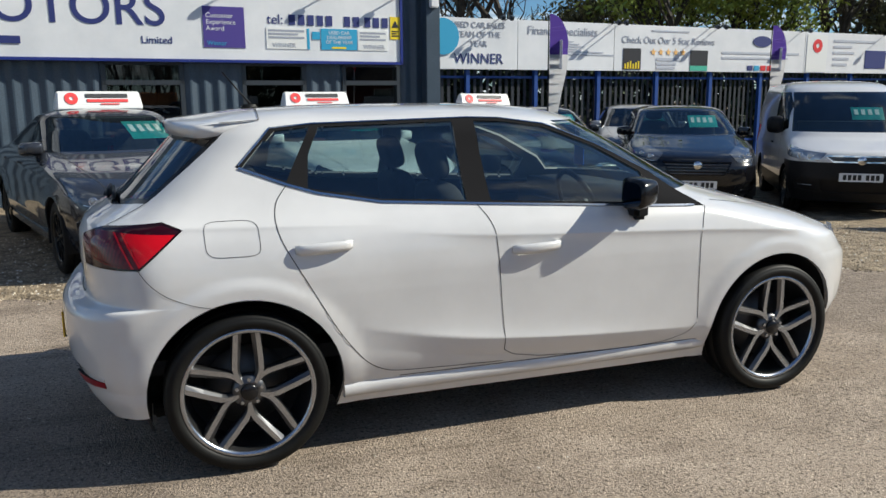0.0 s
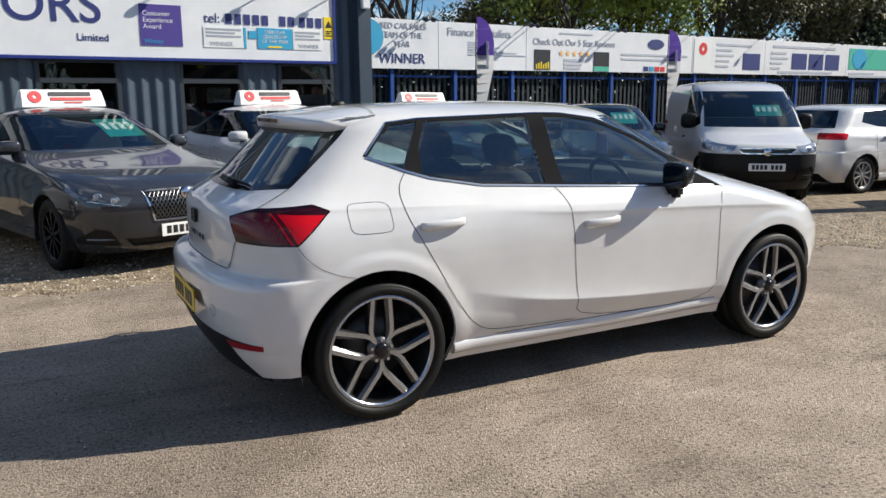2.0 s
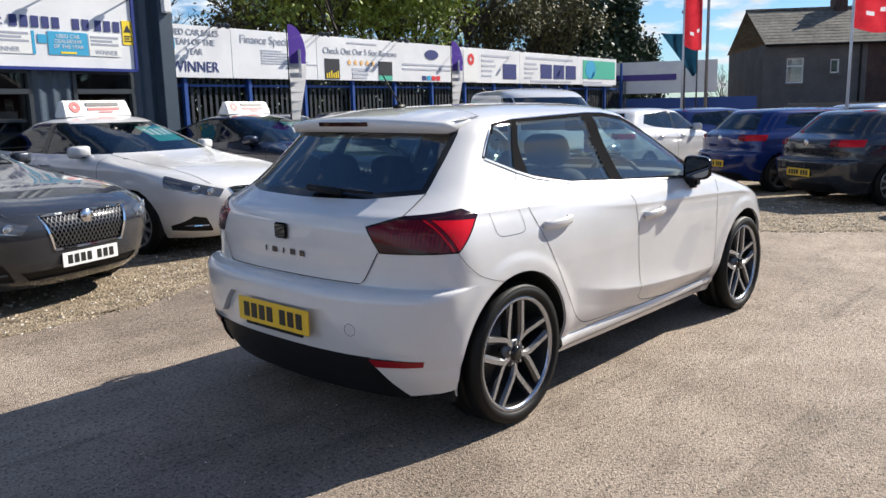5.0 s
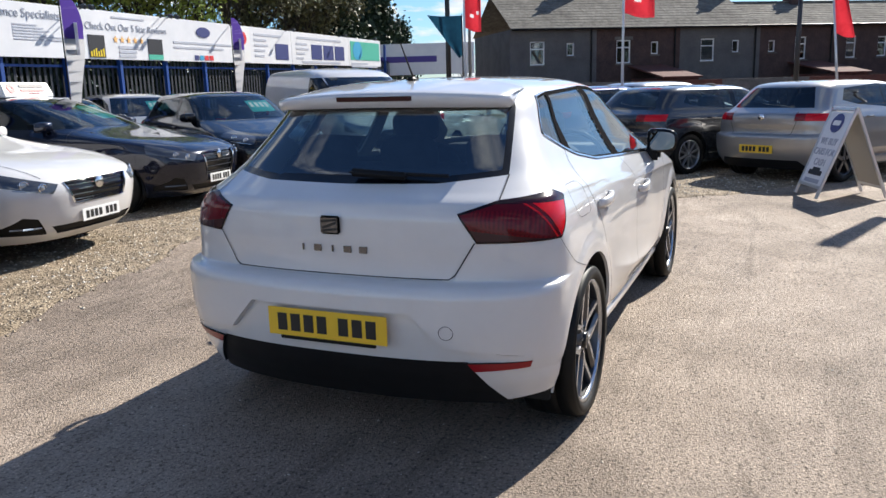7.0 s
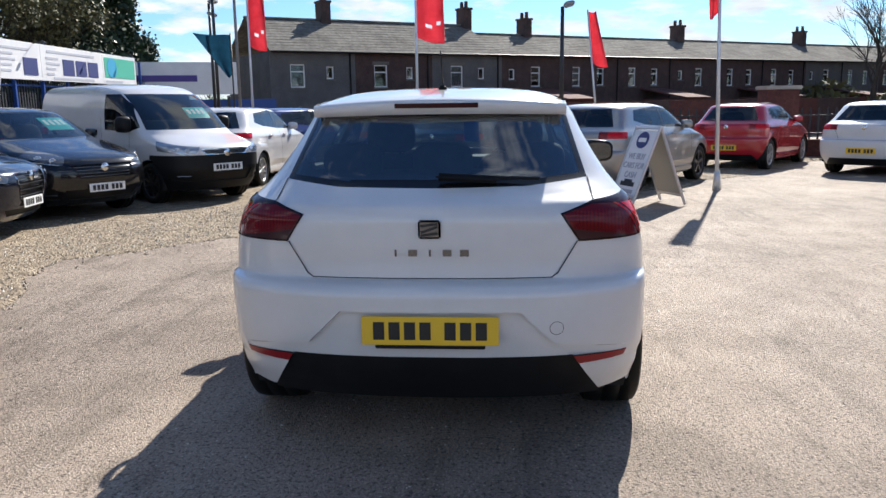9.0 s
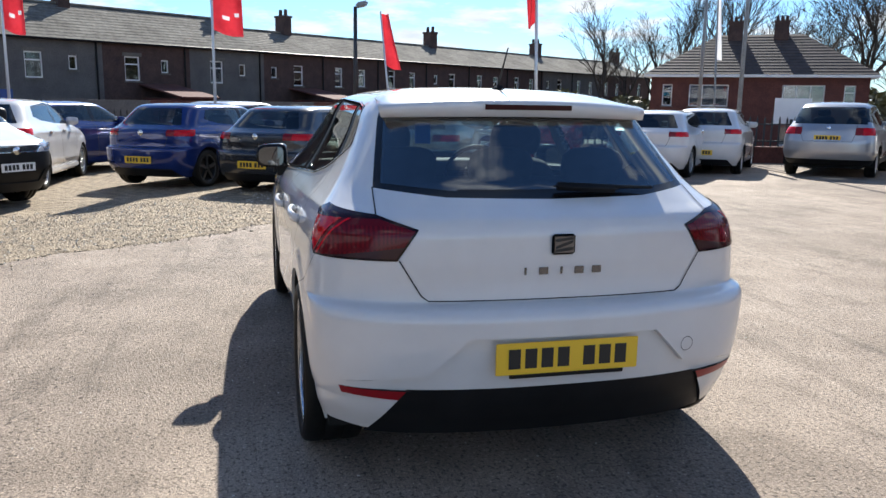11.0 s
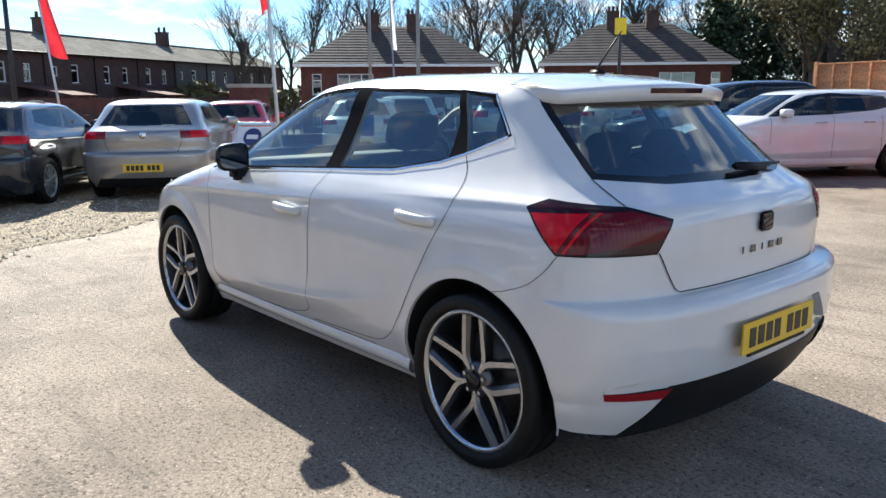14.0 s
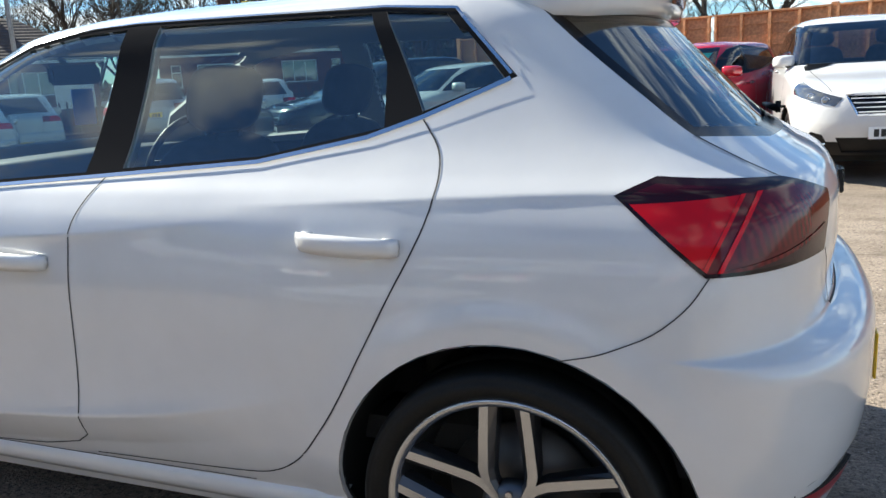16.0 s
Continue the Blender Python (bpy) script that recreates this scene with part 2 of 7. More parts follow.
def finish(bm, name, mat, smooth=False, normals=None):
    me = bpy.data.meshes.new(name)
    bm.to_mesh(me)
    bm.free()
    for m in (mat if isinstance(mat, (list, tuple)) else [mat]):
        me.materials.append(M[m] if isinstance(m, str) else m)
    if smooth:
        me.polygons.foreach_set("use_smooth", [True] * len(me.polygons))
    if normals is not None:
        me.normals_split_custom_set_from_vertices(normals)
    return me


def part(name, bm, mat, parent=None, label="", smooth=False, at=None):
    ob = new(name, finish(bm, name, mat, smooth))
    if parent is not None:
        ob.parent = parent
    if at is not None:
        ob.matrix_basis = at
    return tagged(ob, label) if label else ob


def thing(name, label, category, at=None, group="", kind=""):
    ob = new(name)
    ob.empty_display_size = 0.2
    if at is not None:
        ob.matrix_basis = at
    return tagged(ob, label, category, group, kind)


def add_box(bm, c, s, rot=None, bevel=0.0, mi=0):
    m = Matrix.Translation(c) @ (rot.to_4x4() if rot else Matrix.Identity(4)) @ Matrix.Diagonal((*s, 1))
    vs = bmesh.ops.create_cube(bm, size=1.0, matrix=m)["verts"]
    fs = {f for v in vs for f in v.link_faces}
    for f in fs:
        f.material_index = mi
    if bevel:
        es = {e for v in vs for e in v.link_edges}
        r = bmesh.ops.bevel(bm, geom=list(es), offset=bevel, segments=2, affect="EDGES", clamp_overlap=True)
        for f in r["faces"]:
            f.material_index = mi
    return vs


def boxes(*items, bevel=0.0):
    bm = bmesh.new()
    for c, s in items:
        add_box(bm, c, s, None, bevel)
    return bm


def add_cyl(bm, a, b, r0, r1=None, seg=12, caps=True, mi=0):
    a, b = Vector(a), Vector(b)
    d = b - a
    m = Matrix.Translation((a + b) / 2) @ d.to_track_quat("Z", "Y").to_matrix().to_4x4()
    vs = bmesh.ops.create_cone(bm, cap_ends=caps, segments=seg, radius1=r0, radius2=r0 if r1 is None else r1, depth=d.length, matrix=m)["verts"]
    for f in {f for v in vs for f in v.link_faces}:
        f.material_index = mi
    return vs


def cyl(a, b, r0, r1=None, seg=12):
    bm = bmesh.new()
    add_cyl(bm, a, b, r0, r1, seg)
    return bm


def add_poly(bm, pts, depth=None, mi=0):
    """A flat face through pts, extruded by the vector depth into a prism."""
    vs = [bm.verts.new(p) for p in pts]
    f = bm.faces.new(vs)
    f.material_index = mi
    if depth is not None:
        d = Vector(depth)
        ws = [bm.verts.new(Vector(p) + d) for p in pts]
        n = len(pts)
        for i in range(n):
            bm.faces.new((vs[i], vs[(i + 1) % n], ws[(i + 1) % n], ws[i])).material_index = mi
        bm.faces.new(ws[::-1]).material_index = mi
    return vs


def lathe(bm, rings, seg=48, mi=0, closed=False):
    """Rings of (radius, y) turned about the y axis."""
    rows = []
    for r, y in rings:
        rows.append([bm.verts.new((r * math.cos(2 * math.pi * k / seg), y, r * math.sin(2 * math.pi * k / seg))) for k in range(seg)])
    pairs = list(zip(rows, rows[1:])) + ([(rows[-1], rows[0])] if closed else [])
    for p, q in pairs:
        for k in range(seg):
            bm.faces.new((p[k], p[(k + 1) % seg], q[(k + 1) % seg], q[k])).material_index = mi
    return rows


def refine(poly, step=0.03, closed=False):
    out = []
    seq = list(zip(poly, poly[1:] + (poly[:1] if closed else [])))
    for a, b in (seq if closed else seq[:len(poly) - 1]):
        a, b = Vector(a), Vector(b)
        n = max(1, int((b - a).length / step))
        out += [a.lerp(b, k / n) for k in range(n)]
    out.append(Vector(poly[0] if closed else poly[-1]))
    return out

# ---- ground ----
M["tarmac"] = rough_surface("worn_tarmac", (0.262, 0.208, 0.163), (0.440, 0.360, 0.290), 0.35, 0.80, 1.0, 92, distance=0.0115)
mt = M["tarmac"]
spots = ramp_node(mt, noise_node(mt, 1.7, 7, 0.72), [(0.34, (0.70, 0.685, 0.67)), (0.56, (1, 1, 1))])
patch = ramp_node(mt, noise_node(mt, 0.16, 3, 0.6), [(0.40, (0.86, 0.85, 0.84)), (0.60, (1.06, 1.05, 1.03))])
# wheel scuffs: long thin streaks across the yard
tn, tl = mt.node_tree.nodes, mt.node_tree.links
tco, tmap, tstr = tn.new("ShaderNodeTexCoord"), tn.new("ShaderNodeMapping"), tn.new("ShaderNodeTexNoise")
tmap.inputs["Rotation"].default_value, tmap.inputs["Scale"].default_value = (0, 0, radians(24)), (0.5, 3.2, 1.0)
tstr.inputs["Scale"].default_value, tstr.inputs["Detail"].default_value, tstr.inputs["Roughness"].default_value, tstr.inputs["Distortion"].default_value = 1.3, 6, 0.7, 0.5
tl.new(tco.outputs["Object"], tmap.inputs[0]); tl.new(tmap.outputs[0], tstr.inputs["Vector"])
scuff = ramp_node(mt, tstr.outputs["Fac"], [(0.34, (0.74, 0.73, 0.72)), (0.46, (1, 1, 1)), (0.66, (1.05, 1.045, 1.035))])
grit = ramp_node(mt, noise_node(mt, 60, 2, 0.7), [(0.58, (1, 1, 1)), (0.68, (1.65, 1.63, 1.58))])
pits = ramp_node(mt, noise_node(mt, 48, 3, 0.7), [(0.36, (0.36, 0.35, 0.34)), (0.48, (1, 1, 1))])
col = mt.node_tree.nodes["Principled BSDF"].inputs["Base Color"].links[0].from_socket
for extra in (spots, patch, scuff, grit, pits):
    col = mix_node(mt, 1.0, col, extra, "MULTIPLY")
base(mt, col)
mt.node_tree.nodes["Principled BSDF"].inputs["Specular IOR Level"].default_value = 0.3
M["gravel"] = rough_surface("pale_gravel", (0.13, 0.093, 0.056), (0.42, 0.330, 0.222), 7, 0.9, 1.0, 34, distance=0.035)
M["stone"] = material("gravel_stone", (0.45, 0.39, 0.31), 0.85)
ms = M["stone"]
gi = ms.node_tree.nodes.new("ShaderNodeNewGeometry")
base(ms, ramp_node(ms, gi.outputs["Random Per Island"], [(0.0, (0.16, 0.13, 0.10)), (0.4, (0.36, 0.285, 0.195)), (0.75, (0.50, 0.42, 0.31)), (1.0, (0.66, 0.62, 0.55))]))


def fall(x, y):
    """The yard drops gently away from the white car, and the land more steeply beyond it."""
    return float(np.interp(x, [1, 24, 34], [0.0, -0.276, -1.2]) + np.interp(y, [1.8, 3.6], [0.0, -0.05]))


def stand(x, y, head):
    """A place on the sloping yard, turned to head."""
    slope = 0.012 if x > 1 else 0.0
    return Matrix.Translation((x, y, fall(x, y))) @ Matrix.Rotation(slope, 4, "Y") @ Matrix.Rotation(radians(head), 4, "Z")


bm = bmesh.new()
gx = [-900, -300, -80, -30, -12, -6, 1, 6, 12, 18, 24, 34, 40, 60, 120, 300, 900]
gy = [-900, -300, -100, -50, -30, -20, -12, -6, 1.8, 3.6, 6, 12, 20, 30, 50, 100, 300, 900]
grid = [[bm.verts.new((x, y, fall(x, y))) for y in gy] for x in gx]
for i in range(len(gx) - 1):
    for j in range(len(gy) - 1):
        bm.faces.new((grid[i][j], grid[i + 1][j], grid[i + 1][j + 1], grid[i][j + 1]))
tagged(part("ground", bm, "tarmac"), "worn brown-grey tarmac yard with grit and dark patches", "ground", kind="structure")

# loose gravel along the parked rows, with a ragged edge
EDGE = [(-14, 4.6), (-6.5, 3.55), (-2.8, 2.75), (-1.2, 2.75), (0.2, 3.35), (1.3, 3.75), (2.3, 4.05), (2.75, 3.3), (3.3, 2.5), (4.4, 1.2), (5.2, 0.1), (6.0, -0.9), (7.2, -1.7), (8.6, -3.3), (10.5, -4.6), (13, -6.5), (17, -9.5)]
line = []
for k, v in enumerate(refine([(x, y, 0) for x, y in EDGE], 0.14)):
    n = noise.noise(Vector((v.x * 0.9, v.y * 0.9, 3.1))) * 0.42 + noise.noise(Vector((v.x * 4, v.y * 4, 7.7))) * 0.12
    line.append(Vector((v.x + 0.5 * n, v.y + 0.85 * n, 0)))
bm = bmesh.new()
inner = []
for k, p in enumerate(line):
    d = (line[min(k + 2, len(line) - 1)] - line[max(k - 2, 0)]).normalized()
    inner.append(p + Vector((-d.y, d.x, 0)) * 0.05)
low = [bm.verts.new((p.x, p.y, 0.002)) for p in line]
top = [bm.verts.new((p.x, p.y, 0.012)) for p in inner]
for k in range(len(line) - 1):
    bm.faces.new((low[k], low[k + 1], top[k + 1], top[k]))
bm.faces.new(top + [bm.verts.new(q) for q in ((26, -5, 0.012), (26, 12.5, 0.012), (-14, 10.0, 0.012))])
bmesh.ops.triangulate(bm, faces=[f for f in bm.faces if len(f.verts) > 4])
for co, no in (((1, 0, 0), (1, 0, 0)), ((24, 0, 0), (1, 0, 0)), ((0, 1.8, 0), (0, 1, 0)), ((0, 3.6, 0), (0, 1, 0))):
    bmesh.ops.bisect_plane(bm, geom=list(bm.verts) + list(bm.edges) + list(bm.faces), dist=1e-5, plane_co=co, plane_no=no)
for v in bm.verts:
    v.co.z += fall(v.co.x, v.co.y)
tagged(part("gravel_strip", bm, "gravel"), "pale loose gravel under the parked cars", "gravel", kind="structure")

rng = random.Random(4)
verts, faces = [], []


def add_stone(x, y, z, r):
    k = len(verts)
    z += fall(x, y)
    a = rng.random() * 6.28
    f = [rng.uniform(0.7, 1.25) for _ in range(6)]
    for i, (dx, dy, dz) in enumerate(((1, 0, 0), (0, 1, 0), (-1, 0, 0), (0, -1, 0), (0, 0, 0.7), (0, 0, -0.4))):
        verts.append((x + r * f[i] * (dx * math.cos(a) - dy * math.sin(a)), y + r * f[i] * (dx * math.sin(a) + dy * math.cos(a)), z + r * dz * f[i]))
    for p, q in ((0, 1), (1, 2), (2, 3), (3, 0)):
        faces.append((k + p, k + q, k + 4))
        faces.append((k + q, k + p, k + 5))


for _ in range(26000):
    i = rng.randrange(len(line) - 1)
    if not (-9 < line[i].x < 10) and rng.random() < 0.6:
        continue
    d = rng.random() ** 1.15 * 3.4 - 0.05 - (0.5 * rng.random() if rng.random() < 0.05 else 0)
    t = rng.random()
    p = line[i].lerp(line[i + 1], t)
    add_stone(p.x + 0.48 * d, p.y + 0.88 * d, 0.012 if d > 0.1 else 0.003, rng.uniform(0.006, 0.019))
for _ in range(14000):
    add_stone(rng.uniform(-6, 8), rng.uniform(-5, 5), 0.0005, 0.0025 + 0.0045 * rng.random() ** 3)
me = bpy.data.meshes.new("gravel_stones")
me.from_pydata(verts, [], faces)
me.materials.append(M["stone"])
tagged(new("gravel_stones", me), "scattered pale gravel stones on the yard", "gravel", kind="stuff")

# ---- showroom building and banner fence, on one line ----
WA = radians(6.1)
WALL = Matrix.Translation((3.6, 11.5, 0)) @ Matrix.Rotation(WA, 4, "Z")      # x along the banner fence, -y towards the yard
SHOW = Matrix.Translation((2.92, 9.95, 0.145)) @ Matrix.Rotation(WA, 4, "Z") @ Matrix.Scale(0.9, 4)      # showroom front, forward of the fence
M["cladding"] = rough_surface("grey_blue_cladding", (0.040, 0.062, 0.088), (0.055, 0.082, 0.115), 1.5, 0.45, 0.05, 60)
M["dark_frame"] = material("dark_grey_frame", (0.035, 0.042, 0.05), 0.4)
M["window_dark"] = glass("shop_glass", (0.25, 0.27, 0.28))
M["room"] = rough_surface("dim_room", (0.10, 0.10, 0.09), (0.24, 0.23, 0.2), 1.5, 0.9, 0.02, 30)
M["blue_trim"] = material("blue_sign_trim", (0.015, 0.03, 0.20), 0.4)
M["post_blue"] = material("blue_steel_post", (0.012, 0.06, 0.26), 0.45)
M["palisade"] = rough_surface("dark_blue_palisade", (0.012, 0.016, 0.024), (0.025, 0.03, 0.042), 3, 0.5, 0.05, 60)

WINDOWS = [(-5.9, -4.55), (-3.55, -2.35), (-1.65, -0.45)]
bld = thing("showroom", "dark blue-grey clad showroom with a white sign board", "building", SHOW)
H = 4.6
edges = [-15.0]
for a, b in WINDOWS:
    edges += [a, b]
edges.append(0.28)
spans = [(edges[i], edges[i + 1], i % 2 == 1) for i in range(len(edges) - 1)]
k = 0
for a, b, win in spans:
    bm = bmesh.new()
    if win:
        add_box(bm, ((a + b) / 2, 0.1, (H + 2.2) / 2), (b - a, 0.2, H - 2.2))
        part("lower_panel", boxes((((a + b) / 2, 0.1, 0.22), (b - a, 0.2, 0.96))), "cladding", bld)
        part("wall_panel", bm, "cladding", bld)
        continue
    # ribbed sheet
    x, prof = a, []
    while x < b - 0.001:
        for w, y in ((0.09, 0.0), (0.03, -0.035), (0.09, -0.035), (0.03, 0.0)):
            prof.append((x, y))
            x = min(b, x + w)
    prof.append((b, prof[-1][1]))
    lo = [bm.verts.new((x, y, -0.26)) for x, y in prof]
    hi = [bm.verts.new((x, y, H)) for x, y in prof]
    for i in range(len(prof) - 1):
        bm.faces.new((lo[i], lo[i + 1], hi[i + 1], hi[i]))
    add_box(bm, ((a + b) / 2, 0.12, H / 2 - 0.13), (b - a, 0.16, H + 0.26))
    part("wall_panel", bm, "cladding", bld)
for a, b in WINDOWS:
    w = new("window"); w.parent = bld
    c = (a + b) / 2
    part("window_frame", boxes(((a + 0.04, 0.03, 1.45), (0.08, 0.12, 1.5)), ((b - 0.04, 0.03, 1.45), (0.08, 0.12, 1.5)), ((c, 0.03, 2.16), (b - a, 0.12, 0.08)), ((c, 0.03, 1.82), (b - a, 0.12, 0.09)), ((c, 0.03, 0.74), (b - a, 0.14, 0.08)), bevel=0.006), "dark_frame", w)
    part("pane", boxes(((c, 0.06, 1.45), (b - a - 0.1, 0.01, 1.4))), "window_dark", w)
    part("room_back", boxes(((c, 0.9, 1.5), (b - a + 0.4, 0.03, 1.9))), "room", w)
    part("desk", boxes(((c + 0.2, 0.5, 1.0), (0.5, 0.3, 0.5))), "white_card", w)
part("corner_post", boxes(((0.18, -0.06, 2.17), (0.30, 0.34, 4.86)), bevel=0.01), "cladding", bld)
part("side_wall", boxes(((0.26, 4.2, 2.17), (0.14, 8, 4.86))), "cladding", bld)
part("roof", boxes(((-7.3, 4.2, 4.66), (15.4, 8.4, 0.12))), "dark_frame", bld)
part("alarm_box", boxes(((0.18, -0.28, 3.42), (0.18, 0.1, 0.34)), bevel=0.02), "white_card", bld, "white alarm box")

# sign board
sign = thing("sign_board", "long white sign board with dark blue lettering on the showroom", "sign", SHOW)
part("board", boxes(((-7.3, -0.12, 2.85), (13.6, 0.08, 1.28)), bevel=0.004), "white_card", sign)
part("border", boxes(((-7.3, -0.13, 2.19), (13.7, 0.12, 0.05)), ((-7.3, -0.13, 3.51), (13.7, 0.12, 0.05)), ((-0.475, -0.13, 2.85), (0.05, 0.12, 1.36))), "blue_trim", sign)


def letters(text, mat, parent, x, z, size, y=-0.165, align="LEFT", bold=0.0):
    """A line of raised lettering that faces -y."""
    cu = bpy.data.curves.new("lettering", "FONT")
    cu.body, cu.size, cu.align_x, cu.extrude, cu.offset = text, size, align, 0.003, bold
    tmp = bpy.data.objects.new("lettering", cu)
    scene.collection.objects.link(tmp)
    me = bpy.data.meshes.new_from_object(tmp.evaluated_get(bpy.context.evaluated_depsgraph_get()))
    bpy.data.objects.remove(tmp)
    bm = bmesh.new()
    bm.from_mesh(me)
    bmesh.ops.remove_doubles(bm, verts=bm.verts, dist=1e-6)
    # each character is a piece of its own
    left = set(bm.faces)
    while left:
        todo, piece = [left.pop()], []
        while todo:
            f = todo.pop()
            piece.append(f)
            for e in f.edges:
                for g in e.link_faces:
                    if g in left:
                        left.remove(g)
                        todo.append(g)
        b2, seen = bmesh.new(), {}
        for f in piece:
            b2.faces.new([seen.setdefault(v, None) or seen.update({v: b2.verts.new(v.co)}) or seen[v] for v in f.verts])
        part("letter", b2, mat, parent, at=pose(x, y, z, 90, 0, 0))
    bm.free()


def plaque(name, mat, parent, x0, x1, z0, z1, y=-0.166, d=0.01, label=""):
    return part(name, boxes((((x0 + x1) / 2, y, (z0 + z1) / 2), (x1 - x0, d, z1 - z0))), mat, parent, label)


def bars(mat, parent, x0, z1, rows, lens, h, gap, y=-0.172):
    for i in range(rows):
        plaque("text_bar", mat, parent, x0, x0 + lens[i % len(lens)], z1 - (i * (h + gap)) - h, z1 - i * (h + gap), y, 0.006)

# sign contents: common words lettered, bars for the numbers
letters("MOTORS", "navy_print", sign, -4.80, 2.77, 0.80, align="RIGHT", bold=0.004)
bars("navy_print", sign, -7.6, 2.54, 1, [0.56], 0.12, 0.05)
letters("Limited", "navy_print", sign, -5.23, 2.47, 0.17)
pl = plaque("award_plaque", "purple_print", sign, -4.2, -3.48, 2.42, 3.12, label="dark purple award plaque")
for i, w in enumerate(("Customer", "Experience", "Award")):
    letters(w, "white_card", sign, -4.15, 2.93 - 0.11 * i, 0.115, -0.172)
letters("Winner", "cyan_print", sign, -4.15, 2.46, 0.11, -0.172)
letters("tel:", "navy_print", sign, -3.08, 2.86, 0.24)
for i in range(11):
    if i not in (5,):
        plaque("number_bar", "navy_print", sign, -2.68 + i * 0.176 + (0.05 if i > 7 else 0), -2.56 + i * 0.176 + (0.05 if i > 7 else 0), 2.85, 3.03)
for x0, x1 in ((-3.1, -2.36), (-1.36, -0.76)):
    plaque("award_card", "plate_white", sign, x0, x1, 2.42, 2.79)
    bars("grey_print", sign, x0 + 0.04, 2.76, 3, [x1 - x0 - 0.08, x1 - x0 - 0.2], 0.035, 0.025)
    letters("WINNER", "grey_print", sign, x0 + 0.1, 2.45, 0.11, -0.172)
plaque("award_strip", "cyan_print", sign, -2.35, -2.30, 2.42, 2.79)
plaque("award_disc", "cyan_print", sign, -2.25, -2.10, 2.60, 2.74)
plaque("award_card", "cyan_print", sign, -2.08, -1.38, 2.42, 2.80, label="blue award card")
for i, w in enumerate(("USED CAR", "DEALERSHIP", "OF THE YEAR")):
    letters(w, "white_card", sign, -1.73, 2.70 - 0.085 * i, 0.088, -0.172, "CENTER")
plaque("award_line", "yellow_print", sign, -1.88, -1.6, 2.44, 2.475, -0.172, 0.006)
plaque("warning_sign", "yellow_print", sign, -0.70, -0.50, 2.64, 3.06, label="yellow warning sign")
bm = bmesh.new()
add_poly(bm, [(-0.675, -0.176, 2.86), (-0.525, -0.176, 2.86), (-0.60, -0.176, 2.99)])
part("warning_triangle", bm, "black_print", sign)
bars("black_print", sign, -0.67, 2.80, 3, [0.14, 0.1], 0.022, 0.02)
for x in (-3.6, -1.9, -0.55):
    bm = bmesh.new()
    add_cyl(bm, (x, -0.16, 3.42), (x - 0.05, -0.36, 3.50), 0.014, None, 8)
    add_box(bm, (x - 0.06, -0.40, 3.46), (0.16, 0.11, 0.09), None, 0.02)
    part("sign_lamp", bm, "dark_frame", sign, "grey floodlight on an arm")

# banner on the palisade fence
ban = thing("banner_fence", "row of white printed banners fixed along a dark blue palisade fence", "fence", WALL)
SEAMS = [-0.5, 2.05, 4.55, 10.55, 13.9, 18.4, 21.6]
for a, b in zip(SEAMS, SEAMS[1:]):
    part("banner_panel", boxes((((a + b) / 2, 0.0, 2.61), (b - a - 0.012, 0.03, 1.02)), bevel=0.003), "white_card", ban)
YB = -0.022


def blet(t, m, x, z, size, align="LEFT"):
    letters(t, m, ban, x, z, size, YB, align)


def bpl(m, x0, x1, z0, z1, label="", n="printed_block"):
    return plaque(n, m, ban, x0, x1, z0, z1, YB, 0.008, label)


def bbar(m, x0, z1, rows, lens, h, gap):
    bars(m, ban, x0, z1, rows, lens, h, gap, YB)


for i, w in enumerate(("USED CAR SALES", "TEAM OF THE", "YEAR")):
    blet(w, "grey_print", 1.12, 2.93 - 0.185 * i, 0.165, "CENTER")
blet("WINNER", "navy_print", 1.12, 2.22, 0.29, "CENTER")
blet("Finance Specialists", "grey_print", 2.28, 2.84, 0.245)
bbar("pale_print", 2.85, 2.72, 6, [0.6, 0.75, 0.9, 0.7, 1.4, 1.7], 0.024, 0.03)
blet("Check Out Our 5 Star Reviews", "grey_print", 4.75, 2.72, 0.215)
bbar("pale_print", 5.6, 3.02, 1, [1.1], 0.035, 0.02)
bpl("black_print", 4.8, 5.3, 2.13, 2.60, "dark award block")
for i in range(6):
    bpl("yellow_print", 4.84 + i * 0.075, 4.88 + i * 0.075, 2.15, 2.15 + 0.11 + 0.03 * (i % 3), n="award_stripe").location.y -= 0.006
for i in range(5):
    bm = bmesh.new()
    add_poly(bm, [(5.66 + 0.22 * i + 0.085 * (1 if k % 2 == 0 else 0.42) * math.sin(math.pi * k / 5), YB - 0.004, 2.53 + 0.085 * (1 if k % 2 == 0 else 0.42) * math.cos(math.pi * k / 5)) for k in range(10)], (0, 0.004, 0))
    part("star", bm, "star_print", ban)
bbar("pale_print", 5.75, 2.40, 3, [0.75, 0.6, 0.55], 0.06, 0.035)
bpl("black_print", 6.76, 7.3, 2.24, 2.59, "dark award block")
bpl("green_print", 6.76, 7.3, 2.12, 2.235)
bm = bmesh.new()
lathe(bm, [(0.001, 0), (0.31, 0), (0.31, 0.006), (0.001, 0.006)], 32)
bmesh.ops.scale(bm, vec=(1, 1, 0.42), verts=bm.verts)
bmesh.ops.translate(bm, vec=(9.05, YB - 0.008, 2.84), verts=bm.verts)
part("oval_emblem", bm, "navy_print", ban, "dark blue oval emblem")
bbar("plate_white", 8.88, 2.88, 1, [0.34], 0.07, 0)
bbar("pale_print", 7.75, 2.58, 2, [2.6, 2.2], 0.05, 0.07)
for i, m in enumerate(("navy_print", "cyan_print", "red_print", "red_print")):
    bpl(m, 8.6 + 0.22 * i, 8.77 + 0.22 * i, 2.14, 2.26)
